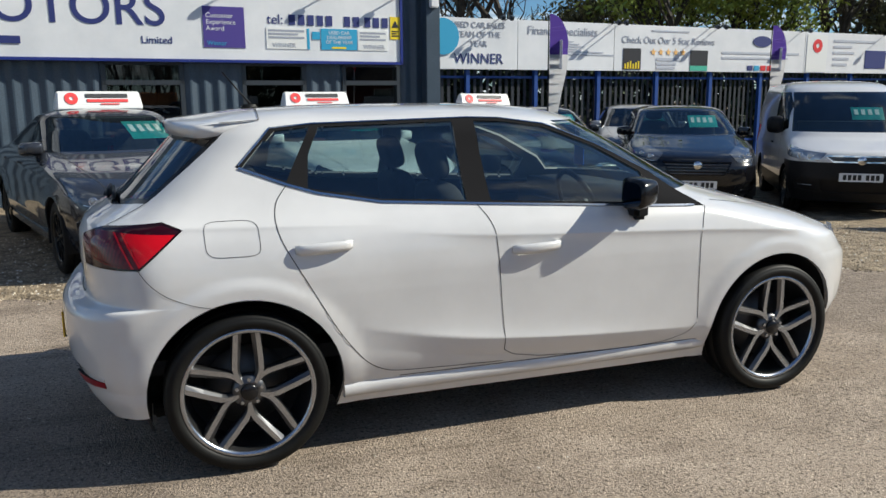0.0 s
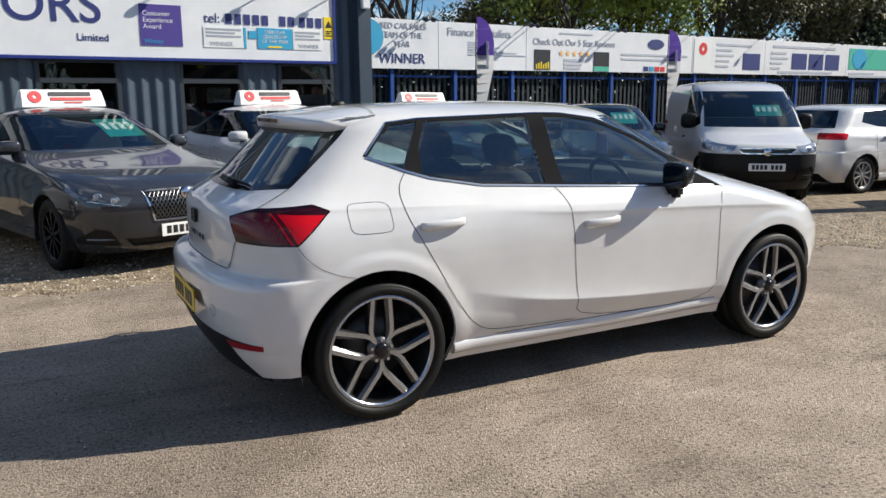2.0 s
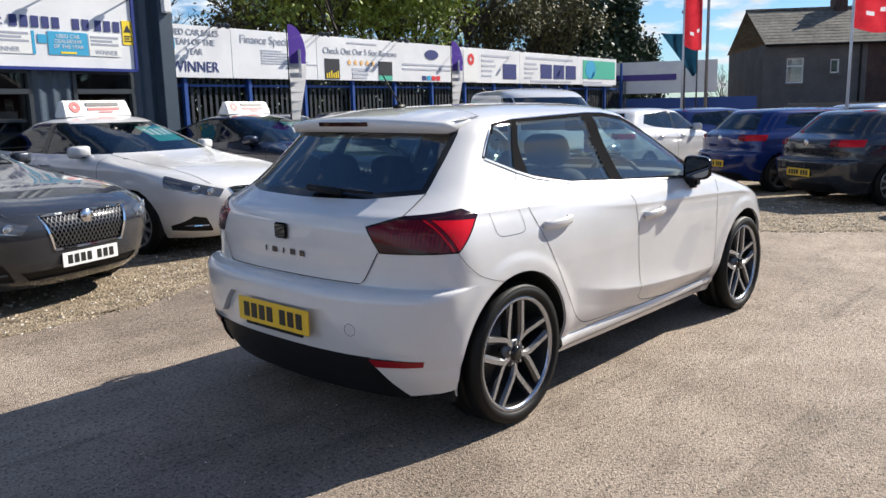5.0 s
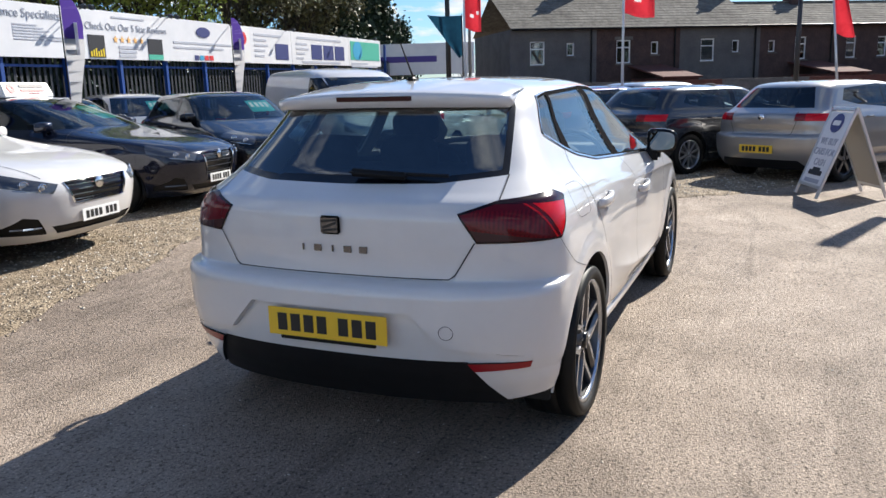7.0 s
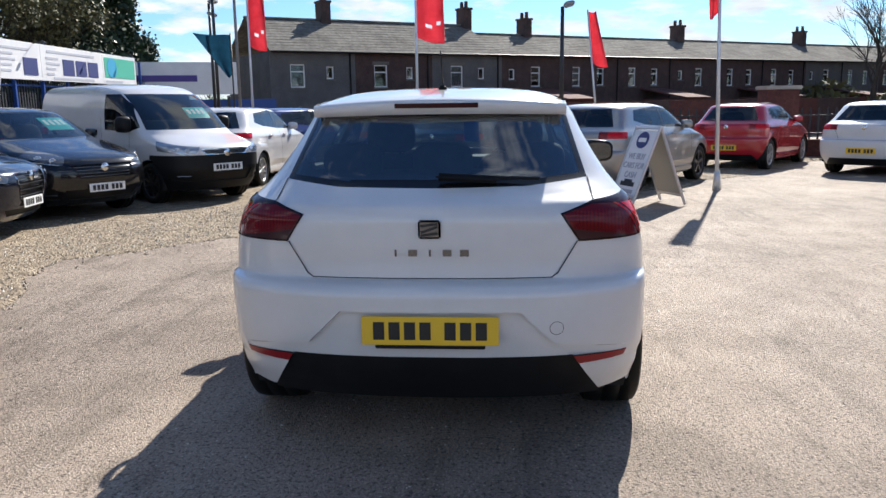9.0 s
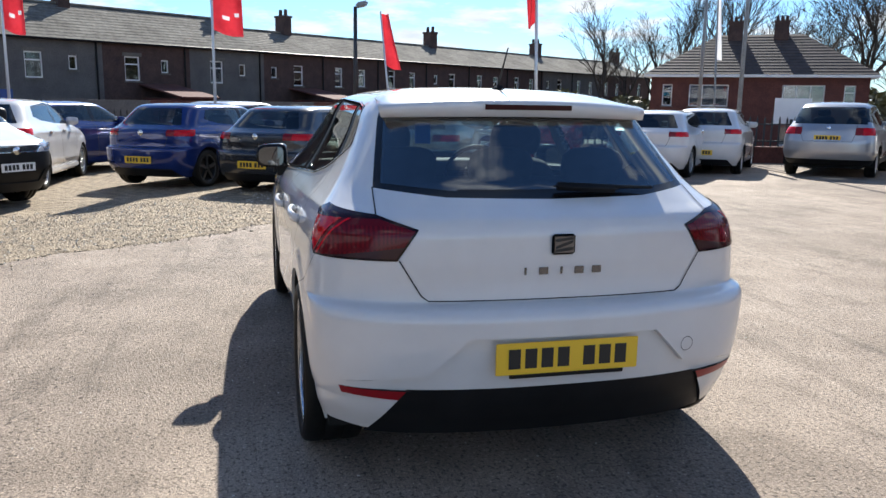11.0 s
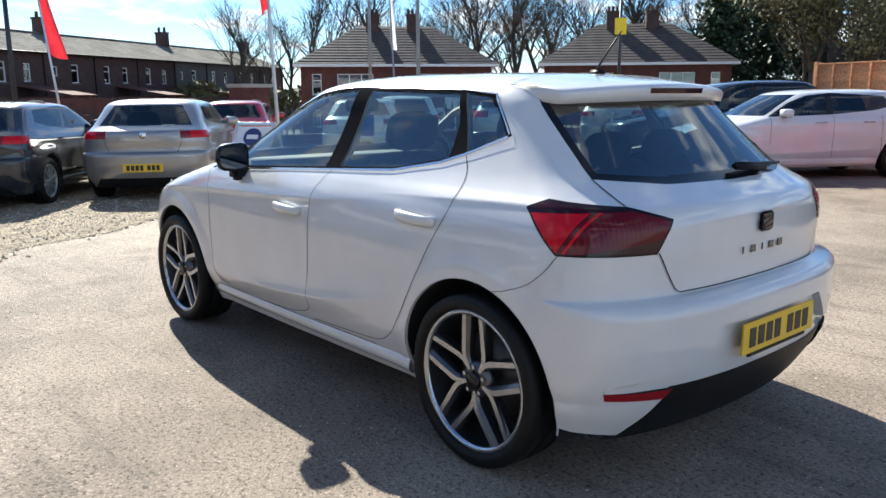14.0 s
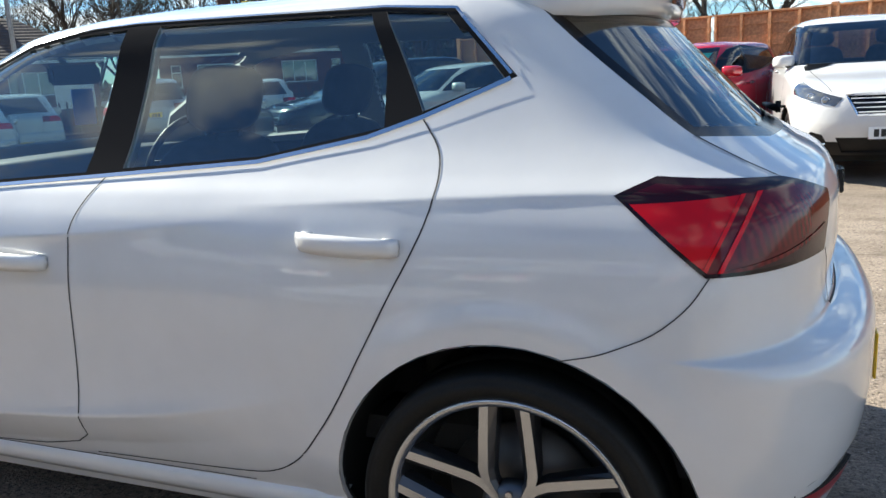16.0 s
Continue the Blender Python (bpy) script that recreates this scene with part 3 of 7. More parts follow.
bpl("plate_white", 10.62, 11.36, 2.12, 3.05)
bm = bmesh.new()
lathe(bm, [(0.17, 0), (0.17, 0.006), (0.06, 0.006), (0.06, 0)], 24, closed=True)
bmesh.ops.translate(bm, vec=(11.0, YB - 0.012, 2.78), verts=bm.verts)
part("ring_emblem", bm, "red_print", ban, "red ring emblem")
bbar("red_print", 10.7, 2.50, 1, [0.58], 0.09, 0.02)
bbar("pale_print", 10.7, 2.36, 2, [0.58, 0.45], 0.04, 0.04)
bbar("pale_print", 11.6, 2.95, 5, [1.6, 0.7, 0.8, 0.6, 0.55], 0.06, 0.09)
bpl("navy_print", 12.84, 13.66, 2.23, 2.70, "dark blue award block")
bbar("pale_print", 14.3, 2.98, 1, [3.4], 0.07, 0.1)
bbar("pale_print", 14.2, 2.78, 4, [0.8, 0.9, 0.6, 0.5], 0.06, 0.09)
for i in range(3):
    bpl("navy_print", 15.3 + 0.93 * i, 16.1 + 0.93 * i, 2.28, 2.76, "dark blue award block")
bbar("pale_print", 14.6, 2.22, 1, [3.0], 0.07, 0)
bpl("green_print", 18.55, 21.45, 2.32, 3.0, "green advert block")
bm = bmesh.new()
lathe(bm, [(0.001, 0), (0.34, 0), (0.34, 0.006), (0.001, 0.006)], 28)
bmesh.ops.scale(bm, vec=(1.3, 1, 1), verts=bm.verts)
bmesh.ops.translate(bm, vec=(19.2, YB - 0.012, 2.66), verts=bm.verts)
part("round_emblem", bm, "cyan_print", ban)
bbar("plate_white", 19.9, 2.85, 3, [1.3, 1.1, 1.2], 0.07, 0.06)
bbar("pale_print", 18.6, 2.22, 2, [1.6, 2.6], 0.07, 0.03)
bm = bmesh.new()
lathe(bm, [(0.001, 0), (0.36, 0), (0.36, 0.006), (0.001, 0.006)], 32)
bmesh.ops.translate(bm, vec=(0.30, YB - 0.016, 2.74), verts=bm.verts)
part("round_emblem", bm, "cyan_print", ban, "round blue award emblem")
for x in (1.55, 1.75, 4.45, 4.65, 7.3, 7.55, 10.35, 13.5, 17.5, 20.3):
    bm = bmesh.new()
    add_cyl(bm, (x, -0.02, 3.1), (x - 0.05, -0.34, 3.16), 0.012, None, 6)
    add_box(bm, (x - 0.06, -0.37, 3.11), (0.09, 0.10, 0.09), Matrix.Rotation(0.5, 3, "X"), 0.015)
    part("banner_lamp", bm, "dark_frame", ban, "small dark floodlight")
for i in range(14):
    x = 0.9 + 1.65 * i
    part("fence_post", boxes(((x, 0.09, 1.3), (0.09, 0.09, 3.4)), bevel=0.004), "post_blue", ban)
bm = bmesh.new()
for z in (0.45, 1.95):
    add_box(bm, (11.5, 0.14, z), (22.6, 0.04, 0.05))
part("fence_rail", bm, "post_blue", ban)
pale = bmesh.new()
add_box(pale, (0, 0, 0.97), (0.068, 0.012, 2.74))
pm = finish(pale, "pale", "palisade")
for i in range(156):
    ob = new("pale", pm)
    ob.parent, ob.matrix_basis = ban, pose(-0.55 + 0.152 * i, 0.17, 0)

# ---- brick, tiles, glass for the houses ----
M["dark_brick"] = rough_surface("sooty_brick", (0.055, 0.035, 0.032), (0.105, 0.062, 0.052), 2.2, 0.9, 0.4, 14, distance=0.02)
M["red_brick"] = rough_surface("red_brick", (0.085, 0.030, 0.025), (0.15, 0.052, 0.040), 1.6, 0.9, 0.4, 14, distance=0.02)
M["grey_render"] = rough_surface("grey_render", (0.10, 0.095, 0.095), (0.16, 0.15, 0.145), 1.2, 0.9, 0.1, 20)
M["slate"] = rough_surface("weathered_slate", (0.135, 0.126, 0.110), (0.25, 0.235, 0.205), 0.8, 0.95, 0.5, 5, distance=0.03)
M["slate"].node_tree.nodes["Principled BSDF"].inputs["Specular IOR Level"].default_value = 0.1
M["brown_tile"] = rough_surface("brown_roof_tile", (0.045, 0.034, 0.030), (0.085, 0.062, 0.054), 1.5, 0.75, 0.3, 9)
M["upvc"] = material("white_window_frame", (0.72, 0.72, 0.71), 0.4)
M["house_glass"] = glass("house_glass", (0.62, 0.64, 0.65), 0.12)
M["sooty_stone"] = rough_surface("sooty_stone", (0.11, 0.10, 0.09), (0.20, 0.185, 0.165), 2.0, 0.9, 0.1, 30)
M["stone_sill"] = material("pale_stone", (0.38, 0.35, 0.30), 0.85)
M["room_dark"] = material("dark_room", (0.02, 0.02, 0.022), 0.9)
# mottled pale grey for the sheet set behind some house panes
M["net_curtain"] = smooth_surface("net_curtain", (0.30, 0.30, 0.31), (0.62, 0.62, 0.62), 3.0, 0.9)


def holed_wall(w, h, holes, t=0.25):
    """A wall panel from x 0 to w, its outer face at y 0, with openings (x0, x1, z0, z1)."""
    bm = bmesh.new()
    xs = sorted({0, w, *(v for q in holes for v in q[:2])})
    zs = sorted({0, h, *(v for q in holes for v in q[2:])})
    for x0, x1 in zip(xs, xs[1:]):
        for z0, z1 in zip(zs, zs[1:]):
            cx, cz = (x0 + x1) / 2, (z0 + z1) / 2
            if not any(q[0] < cx < q[1] and q[2] < cz < q[3] for q in holes):
                add_box(bm, (cx, t / 2, cz), (x1 - x0, t, z1 - z0))
    bmesh.ops.remove_doubles(bm, verts=bm.verts, dist=1e-4)
    return bm


def add_window(house, x0, x1, z0, z1, mullions=1, lintel=True):
    w = new("window"); w.parent = house
    bm = bmesh.new()
    c, f = (x0 + x1) / 2, 0.06
    for a in (x0 + f / 2, x1 - f / 2):
        add_box(bm, (a, 0.10, (z0 + z1) / 2), (f, 0.06, z1 - z0))
    for z in (z0 + f / 2, z1 - f / 2):
        add_box(bm, (c, 0.10, z), (x1 - x0 - 2 * f, 0.06, f))
    for i in range(1, mullions):
        add_box(bm, (x0 + (x1 - x0) * i / mullions, 0.10, (z0 + z1) / 2), (f, 0.05, z1 - z0 - 2 * f))
    if mullions == 1 and z1 - z0 > 0.9:
        add_box(bm, (c, 0.10, z0 + 0.68 * (z1 - z0)), (x1 - x0 - 2 * f, 0.05, f))
    part("window_frame", bm, "upvc", w)
    part("pane", boxes(((c, 0.11, (z0 + z1) / 2), (x1 - x0 - 0.08, 0.012, z1 - z0 - 0.08))), "house_glass", w)
    # about two thirds of the panes get a pale sheet that greys them
    if (x0 * 7.3 + z0 * 3.1) % 1 > 0.35:
        part("net_curtain", boxes(((c, 0.2, (z0 + z1) / 2), (x1 - x0 + 0.1, 0.01, z1 - z0 + 0.1))), "net_curtain", w)
    part("dark_inside", boxes(((c, 0.4, (z0 + z1) / 2), (x1 - x0 + 0.2, 0.02, z1 - z0 + 0.2))), "room_dark", w)
    part("window_sill", boxes(((c, -0.01, z0 - 0.05), (x1 - x0 + 0.12, 0.12, 0.07))), "sooty_stone", w)
    if lintel:
        part("lintel", boxes(((c, -0.004, z1 + 0.09), (x1 - x0 + 0.2, 0.03, 0.17))), "stone_sill" if (x0 * 5.1) % 1 > 0.6 else "sooty_stone", w)


def terraced_house(at, w, brick, wins, roof_h, chimney, shed):
    h = 5.05
    house = thing("terraced_house", "sooty brick terraced house with slate roof and white windows" if brick == "dark_brick" else "grey rendered terraced house with slate roof and white windows", "house", at, "terrace behind the yard")
    part("wall", holed_wall(w, h, wins), brick, house)
    part("side_wall", boxes(((0.1, 4, h / 2), (0.2, 7.4, h)), ((w - 0.1, 4, h / 2), (0.2, 7.4, h))), brick, house)
    bm = bmesh.new()
    n = 12
    for side, y0, y1 in ((0, -0.25, 4.0), (1, 8.25, 4.0)):
        last = None
        for i in range(n):
            for a, up in ((i / n, 0.014), ((i + 1) / n, 0.0)):
                row = [bm.verts.new((q, y0 + (y1 - y0) * a, h + roof_h * a + up)) for q in (0, w)]
                if last:
                    f = (last[0], last[1], row[1], row[0])
                    bm.faces.new(f if side == 0 else f[::-1])
                last = row
    roof = part("roof", bm, "slate", house)
    part("ridge", boxes(((w / 2, 4.0, h + roof_h + 0.03), (w, 0.25, 0.1))), "slate", roof)
    if chimney:
        bm = bmesh.new()
        add_box(bm, (w - 0.1, 4.0, h + roof_h + 0.35), (0.55, 0.9, 1.3))
        add_box(bm, (w - 0.1, 4.0, h + roof_h + 0.98), (0.65, 1.0, 0.12))
        for k in (-0.25, 0.25):
            add_cyl(bm, (w - 0.1, 4.0 + k, h + roof_h + 1.0), (w - 0.1, 4.0 + k, h + roof_h + 1.42), 0.12, 0.10, 8)
        part("chimney", bm, "dark_brick", roof)
    for q in wins:
        add_window(house, *q, lintel=(q[1] - q[0]) > 0.7)
    part("gutter", cyl((0, -0.3, h - 0.02), (w, -0.3, h - 0.02), 0.06, None, 8), "black_plastic", house)
    part("downpipe", cyl((w - 0.3, -0.06, 0), (w - 0.3, -0.06, h), 0.045, None, 8), "black_plastic", house)
    part("yard_wall", boxes(((w / 2, -4.2, 1.2), (w, 0.24, 2.4)), ((0.12, -2.1, 1.1), (0.22, 4.2, 2.2))), "red_brick" if shed else brick, house)
    if shed:
        bm = bmesh.new()
        add_box(bm, (w * 0.6, -2.0, 1.25), (1.8, 3.6, 2.5))
        add_poly(bm, [(w * 0.6 - 1.0, -4.0, 2.5), (w * 0.6 + 1.0, -4.0, 2.5), (w * 0.6 + 1.0, 0, 3.1), (w * 0.6 - 1.0, 0, 3.1)], (0, 0, 0.08))
        part("lean_to", bm, "red_brick", house)
    return house


TD = Vector((0.556, -0.831, 0))
TROT = math.degrees(math.atan2(TD.y, TD.x))
rng = random.Random(11)
s = -13.6
i = 0
while s < 44:
    left = s < -0.5
    w = 4.53 if left else 4.45
    p = Vector((41.5, -0.14, -1.2)) + TD * s
    j = rng.uniform(-0.15, 0.15)
    if left:
        wins = [(1.05 + j, 1.82 + j, 3.30, 4.45), (2.95, 3.35, 3.72, 4.35), (1.0, 2.0, 0.9, 2.1)]
    else:
        wins = [(0.65 + j, 1.25 + j, 3.30, 4.45), (2.55 + j, 3.12 + j, 3.35, 4.4), (1.0, 2.0, 0.9, 2.1)] if i % 3 else [(0.5, 0.9, 3.7, 4.3), (2.05, 2.72, 3.3, 4.45), (1.0, 2.0, 0.9, 2.1)]
    terraced_house(Matrix.Translation(p) @ Matrix.Rotation(radians(TROT), 4, "Z"), w, ("grey_render" if i in (0, 2, 3) else "dark_brick") if left else ("grey_render" if i in (9, 10) else "dark_brick"), wins, 1.95 if left else 1.5, i in (0, 2, 3, 6, 9, 12, 14), i % 2 == 1)
    s += w
    i += 1


def semi_house(at, w=12.2, h=4.85, lift=2.6):
    house = thing("semi_detached_house", "red brick semi-detached house with brown hipped roof and chimneys", "house", at, "red brick houses")
    wins = [(0.7, 1.3, 2.95, 4.25), (2.3, 4.6, 2.95, 4.25), (7.6, 9.9, 2.95, 4.25), (10.9, 11.5, 2.95, 4.25), (0.7, 1.2, 0.9, 2.0), (2.3, 4.6, 0.7, 2.0), (7.6, 9.9, 0.7, 2.0)]
    part("wall", holed_wall(w, h, wins), "red_brick", house)
    part("side_wall", boxes(((0.12, 3.6, h / 2), (0.24, 6.7, h)), ((w - 0.12, 3.6, h / 2), (0.24, 6.7, h)), ((w / 2, 7.0, h / 2), (w - 0.5, 0.2, h))), "red_brick", house)
    bm = bmesh.new()
    e = 0.45
    c = [(-e, -e, h), (w + e, -e, h), (w + e, 7 + e, h), (-e, 7 + e, h)]
    r = [(3.6, 3.5, h + lift), (w - 3.6, 3.5, h + lift)]
    n = 14
    for quad in ((c[0], c[1], r[1], r[0]), (c[2], c[3], r[0], r[1]), (c[1], c[2], r[1], r[1]), (c[3], c[0], r[0], r[0])):
        a, b, d, f = (Vector(q) for q in quad)
        last = None
        for k in range(n):
            for u, up in ((k / n, 0.025), ((k + 1) / n, 0.0)):
                ends = [a.lerp(f, u), b.lerp(d, u)]
                if (ends[0] - ends[1]).length < 1e-4:
                    ends = ends[:1]
                row = [bm.verts.new(q + Vector((0, 0, up))) for q in ends]
                if last:
                    bm.faces.new(last + row[::-1])
                last = row
    bmesh.ops.remove_doubles(bm, verts=bm.verts, dist=0.001)
    roof = part("roof", bm, "brown_tile", house)
    part("soffit", boxes(((w / 2, 3.5, h - 0.08), (w + 2 * e - 0.04, 7 + 2 * e - 0.04, 0.16))), "upvc", roof)
    for x in (4.6, w - 4.9):
        bm = bmesh.new()
        add_box(bm, (x, 3.2, h + lift - 0.05), (0.85, 0.7, 1.5))
        add_box(bm, (x, 3.2, h + lift + 0.72), (0.95, 0.8, 0.12))
        for k in (-0.28, 0, 0.28):
            add_cyl(bm, (x + k, 3.2, h + lift + 0.76), (x + k, 3.2, h + lift + 1.1), 0.10, 0.09, 8)
        part("chimney", bm, "dark_brick", roof)
    for q in wins:
        add_window(house, *q, mullions=3 if q[1] - q[0] > 1 else 1, lintel=False)
    part("door", boxes(((5.6, 0.02, 1.05), (0.9, 0.1, 2.1))), "upvc", house)
    return house


for sx, sy, turn, k in ((33.8, -32.4, 54, 0.86), (22.7, -41.2, 40, 0.80)):
    ob = semi_house(Matrix.Translation((sx, sy, -1.2)) @ Matrix.Rotation(radians(turn), 4, "Z") @ Matrix.Translation((k * 12.2, 0.87 * 7, 0)) @ Matrix.Rotation(math.pi, 4, "Z"))
    ob.scale = (k, 0.87, 0.86)

# dark undergrowth behind the palisade
rng = random.Random(17)
UND = [WALL @ Vector((rng.uniform(0.2, 24), 0.5 + abs(rng.gauss(0, 0.9)), 2.5 * rng.random() ** 0.8)) for _ in range(9000)]

# ---- boundary wall with railings, timber fence ----
BOUND = [(24.5, 13.6), (17.6, -4.0), (13.6, -16.5), (8.0, -18.6)]
bm_w = thing("boundary_wall", "low red brick wall with dark spiked railings round the yard", "wall", kind="structure")
M["rail_dark"] = material("dark_railing", (0.02, 0.022, 0.026), 0.5)
spear = bmesh.new()
add_box(spear, (0, 0, 0.82), (0.05, 0.012, 0.78))
add_poly(spear, [(-0.025, -0.006, 1.21), (0.025, -0.006, 1.21), (0, -0.006, 1.30)], (0, 0.012, 0))
spear_me = finish(spear, "railing", "rail_dark")
for (x0, y0), (x1, y1) in zip(BOUND, BOUND[1:]):
    a, b = Vector((x0, y0, fall(x0, y0) - 0.02)), Vector((x1, y1, fall(x1, y1) - 0.02))
    d = b - a
    m = Matrix.Translation(a) @ Matrix.Rotation(math.atan2(d.y, d.x), 4, "Z") @ Matrix.Rotation(-math.asin(d.z / d.length), 4, "Y")
    part("brick_base", boxes(((d.length / 2, 0, 0.2), (d.length, 0.22, 0.44)), ((d.length / 2, 0, 0.44), (d.length, 0.3, 0.06))), "red_brick", bm_w, at=m)
    part("rail", boxes(((d.length / 2, 0.02, 0.62), (d.length, 0.03, 0.04)), ((d.length / 2, 0.02, 1.08), (d.length, 0.03, 0.04))), "rail_dark", bm_w, at=m)
    for k in range(int(d.length / 0.2)):
        ob = new("railing", spear_me)
        ob.parent, ob.matrix_basis = bm_w, m @ pose(0.1 + 0.2 * k, 0, 0)
pier = thing("brick_pier", "square red brick gate pier", "pier", pose(0, 0, fall(15.2, -6.9)))
part("shaft", boxes(((15.2, -6.9, 0.85), (0.75, 0.75, 1.7)), bevel=0.01), "red_brick", pier)
part("cap", boxes(((15.2, -6.9, 1.74), (0.85, 0.85, 0.09)), bevel=0.02), "stone_sill", pier)

M["timber"] = rough_surface("orange_timber", (0.54, 0.225, 0.09), (0.74, 0.37, 0.175), 2.0, 0.8, 0.15, 22, distance=0.002)
mtb = M["timber"]
tr = mtb.node_tree.nodes.new("ShaderNodeObjectInfo")
tcol = mtb.node_tree.nodes["Principled BSDF"].inputs["Base Color"].links[0].from_socket
base(mtb, mix_node(mtb, 1.0, tcol, ramp_node(mtb, tr.outputs["Random"], [(0, (0.75, 0.75, 0.75)), (1, (1.15, 1.12, 1.1))]), "MULTIPLY"))
M["concrete"] = rough_surface("concrete_post", (0.30, 0.29, 0.27), (0.42, 0.41, 0.38), 4, 0.9, 0.2, 60)
FA = Matrix.Translation((4.25, -14.05, 0)) @ Matrix.Rotation(math.atan2(0.37, -0.929), 4, "Z")
tim = thing("timber_fence", "orange-brown timber panel fence with concrete posts", "fence", FA)
board = finish(boxes(((0, 0, 0), (1.80, 0.018, 0.178)), bevel=0.004), "board", "timber")
batten = finish(boxes(((0, 0, 0.98), (0.045, 0.045, 1.80)), bevel=0.004), "batten", "timber")
for i in range(9):
    x = 1.88 * i
    for k in range(11):
        ob = new("board", board)
        ob.parent, ob.matrix_basis = tim, pose(x + 0.92, 0.004 * (k % 2), 0.20 + 0.163 * k, -5, 0, 0.15 * ((k * 7 + i) % 3 - 1))
    for q in (0.04, 0.47, 0.92, 1.37, 1.80):
        ob = new("batten", batten)
        ob.parent, ob.matrix_basis = tim, pose(x + q, -0.034, 0.06)
    part("cap_rail", boxes(((x + 0.92, -0.012, 1.925), (1.84, 0.085, 0.03)), bevel=0.004), "timber", tim)
    part("fence_post", boxes(((x - 0.02, 0.02, 0.75 if i % 2 else 0.98), (0.10, 0.10, 1.5 if i % 2 else 1.98)), bevel=0.008), "concrete" if i % 2 else "timber", tim)

# ---- trees ----
M["bark"] = rough_surface("grey_brown_bark", (0.035, 0.028, 0.022), (0.085, 0.07, 0.055), 3, 0.95, 0.5, 30)
M["leaf_spring"] = material("spring_leaf", (0.17, 0.24, 0.03), 0.6)
M["leaf_dark"] = material("evergreen_leaf", (0.022, 0.045, 0.02), 0.6)
M["leaf_dry"] = material("olive_bud", (0.12, 0.11, 0.045), 0.7)
for k, c0, c1 in (("leaf_spring", (0.15, 0.20, 0.02), (0.36, 0.42, 0.07)), ("leaf_dark", (0.012, 0.028, 0.012), (0.045, 0.075, 0.03)), ("leaf_dry", (0.07, 0.065, 0.03), (0.17, 0.16, 0.06))):
    g = M[k].node_tree.nodes.new("ShaderNodeNewGeometry")
    base(M[k], ramp_node(M[k], g.outputs["Random Per Island"], [(0, c0), (1, c1)]))


def grow(seed, height, spread, depth=6):
    """Tapered limbs: rows of start, end and radii, and the places of the twig ends."""
    r = random.Random(seed)
    segs, tips = [], []

    def limb(p, d, length, rad, level):
        n = 3 if level < 3 else 2
        for k in range(n):
            q = p + d * (length / n)
            r1 = rad * (1 - 0.28 / n)
            segs.append((p, q, rad, r1, 6 if level < 2 else (4 if level < 4 else 3)))
            p, rad = q, r1
            d = (d + Vector((r.uniform(-1, 1), r.uniform(-1, 1), r.uniform(-0.3, 0.6))) * 0.13).normalized()
            if 0 < level < depth and k < n - 1 and r.random() < 0.7:
                side = (d + Vector((r.uniform(-1, 1), r.uniform(-1, 1), r.uniform(-0.2, 0.5))) * spread * 1.3).normalized()
                limb(p, side, length * r.uniform(0.45, 0.7), rad * 0.55, level + 1)
        if level >= depth:
            tips.append(p)
            return
        for _ in range(3 if level < 2 else 2):
            side = (d + Vector((r.uniform(-1, 1), r.uniform(-1, 1), r.uniform(-0.25, 0.5))) * spread).normalized()
            limb(p, side, length * r.uniform(0.6, 0.82), rad * r.uniform(0.55, 0.72), level + 1)

    limb(Vector((0, 0, -0.3)), Vector((0, 0, 1)), height * 0.24, height * 0.018, 0)
    return segs, tips


def tube_mesh(segs):
    vs, fs = [], []
    for p, q, r0, r1, n in segs:
        d = (q - p).normalized()
        u = d.cross(Vector((0.3, 0.9, 0.2))).normalized()
        v = d.cross(u)
        k = len(vs)
        for c, r in ((p, r0), (q, r1)):
            for i in range(n):
                a = 2 * math.pi * i / n
                vs.append(c + (u * math.cos(a) + v * math.sin(a)) * max(r, 0.010))
        for i in range(n):
            fs.append((k + i, k + (i + 1) % n, k + n + (i + 1) % n, k + n + i))
    me = bpy.data.meshes.new("trunk")
    me.from_pydata(vs, [], fs)
    me.materials.append(M["bark"])
    return me


def leaf_mesh(places, mat, size, seed):
    r = random.Random(seed)
    vs, fs = [], []
    for p in places:
        k = len(vs)
        a = Vector((r.uniform(-1, 1), r.uniform(-1, 1), r.uniform(-1, 1))).normalized() * size * r.uniform(0.5, 1.2)
        b = a.cross(Vector((r.uniform(-1, 1), r.uniform(-1, 1), r.uniform(-1, 1)))).normalized() * size * r.uniform(0.3, 0.6)
        vs += [p - a, p + b, p + a, p - b]
        fs.append((k, k + 1, k + 2, k + 3))
    me = bpy.data.meshes.new("crown")
    me.from_pydata(vs, [], fs)
    me.materials.append(M[mat])
    return me


SCRUB = []
for _ in range(9000):
    a, d = radians(rng.uniform(-58, -20)), rng.uniform(62, 70)
    top = 3.2 + 1.6 * noise.noise(Vector((math.degrees(a) * 0.35, 2.0, 0)))
    SCRUB.append(Vector((-4 + d * math.cos(a), d * math.sin(a), -1.2 + top * rng.random())))
tagged(new("distant_scrub", leaf_mesh(SCRUB, "leaf_dry", 0.42, 9)), "distant brown-green scrub behind the houses", "undergrowth", kind="stuff")
tagged(new("undergrowth", leaf_mesh(UND, "leaf_dark", 0.22, 3)), "dark ivy and scrub behind the palisade fence", "undergrowth", kind="stuff")


def bare_tree(seed, height, spread):
    segs, tips = grow(seed, height, spread)
    t = thing("bare_tree", "tall leafless tree with fine grey-brown branches", "tree")
    ob = new("trunk", tube_mesh(segs)); ob.parent = t
    return t, tips


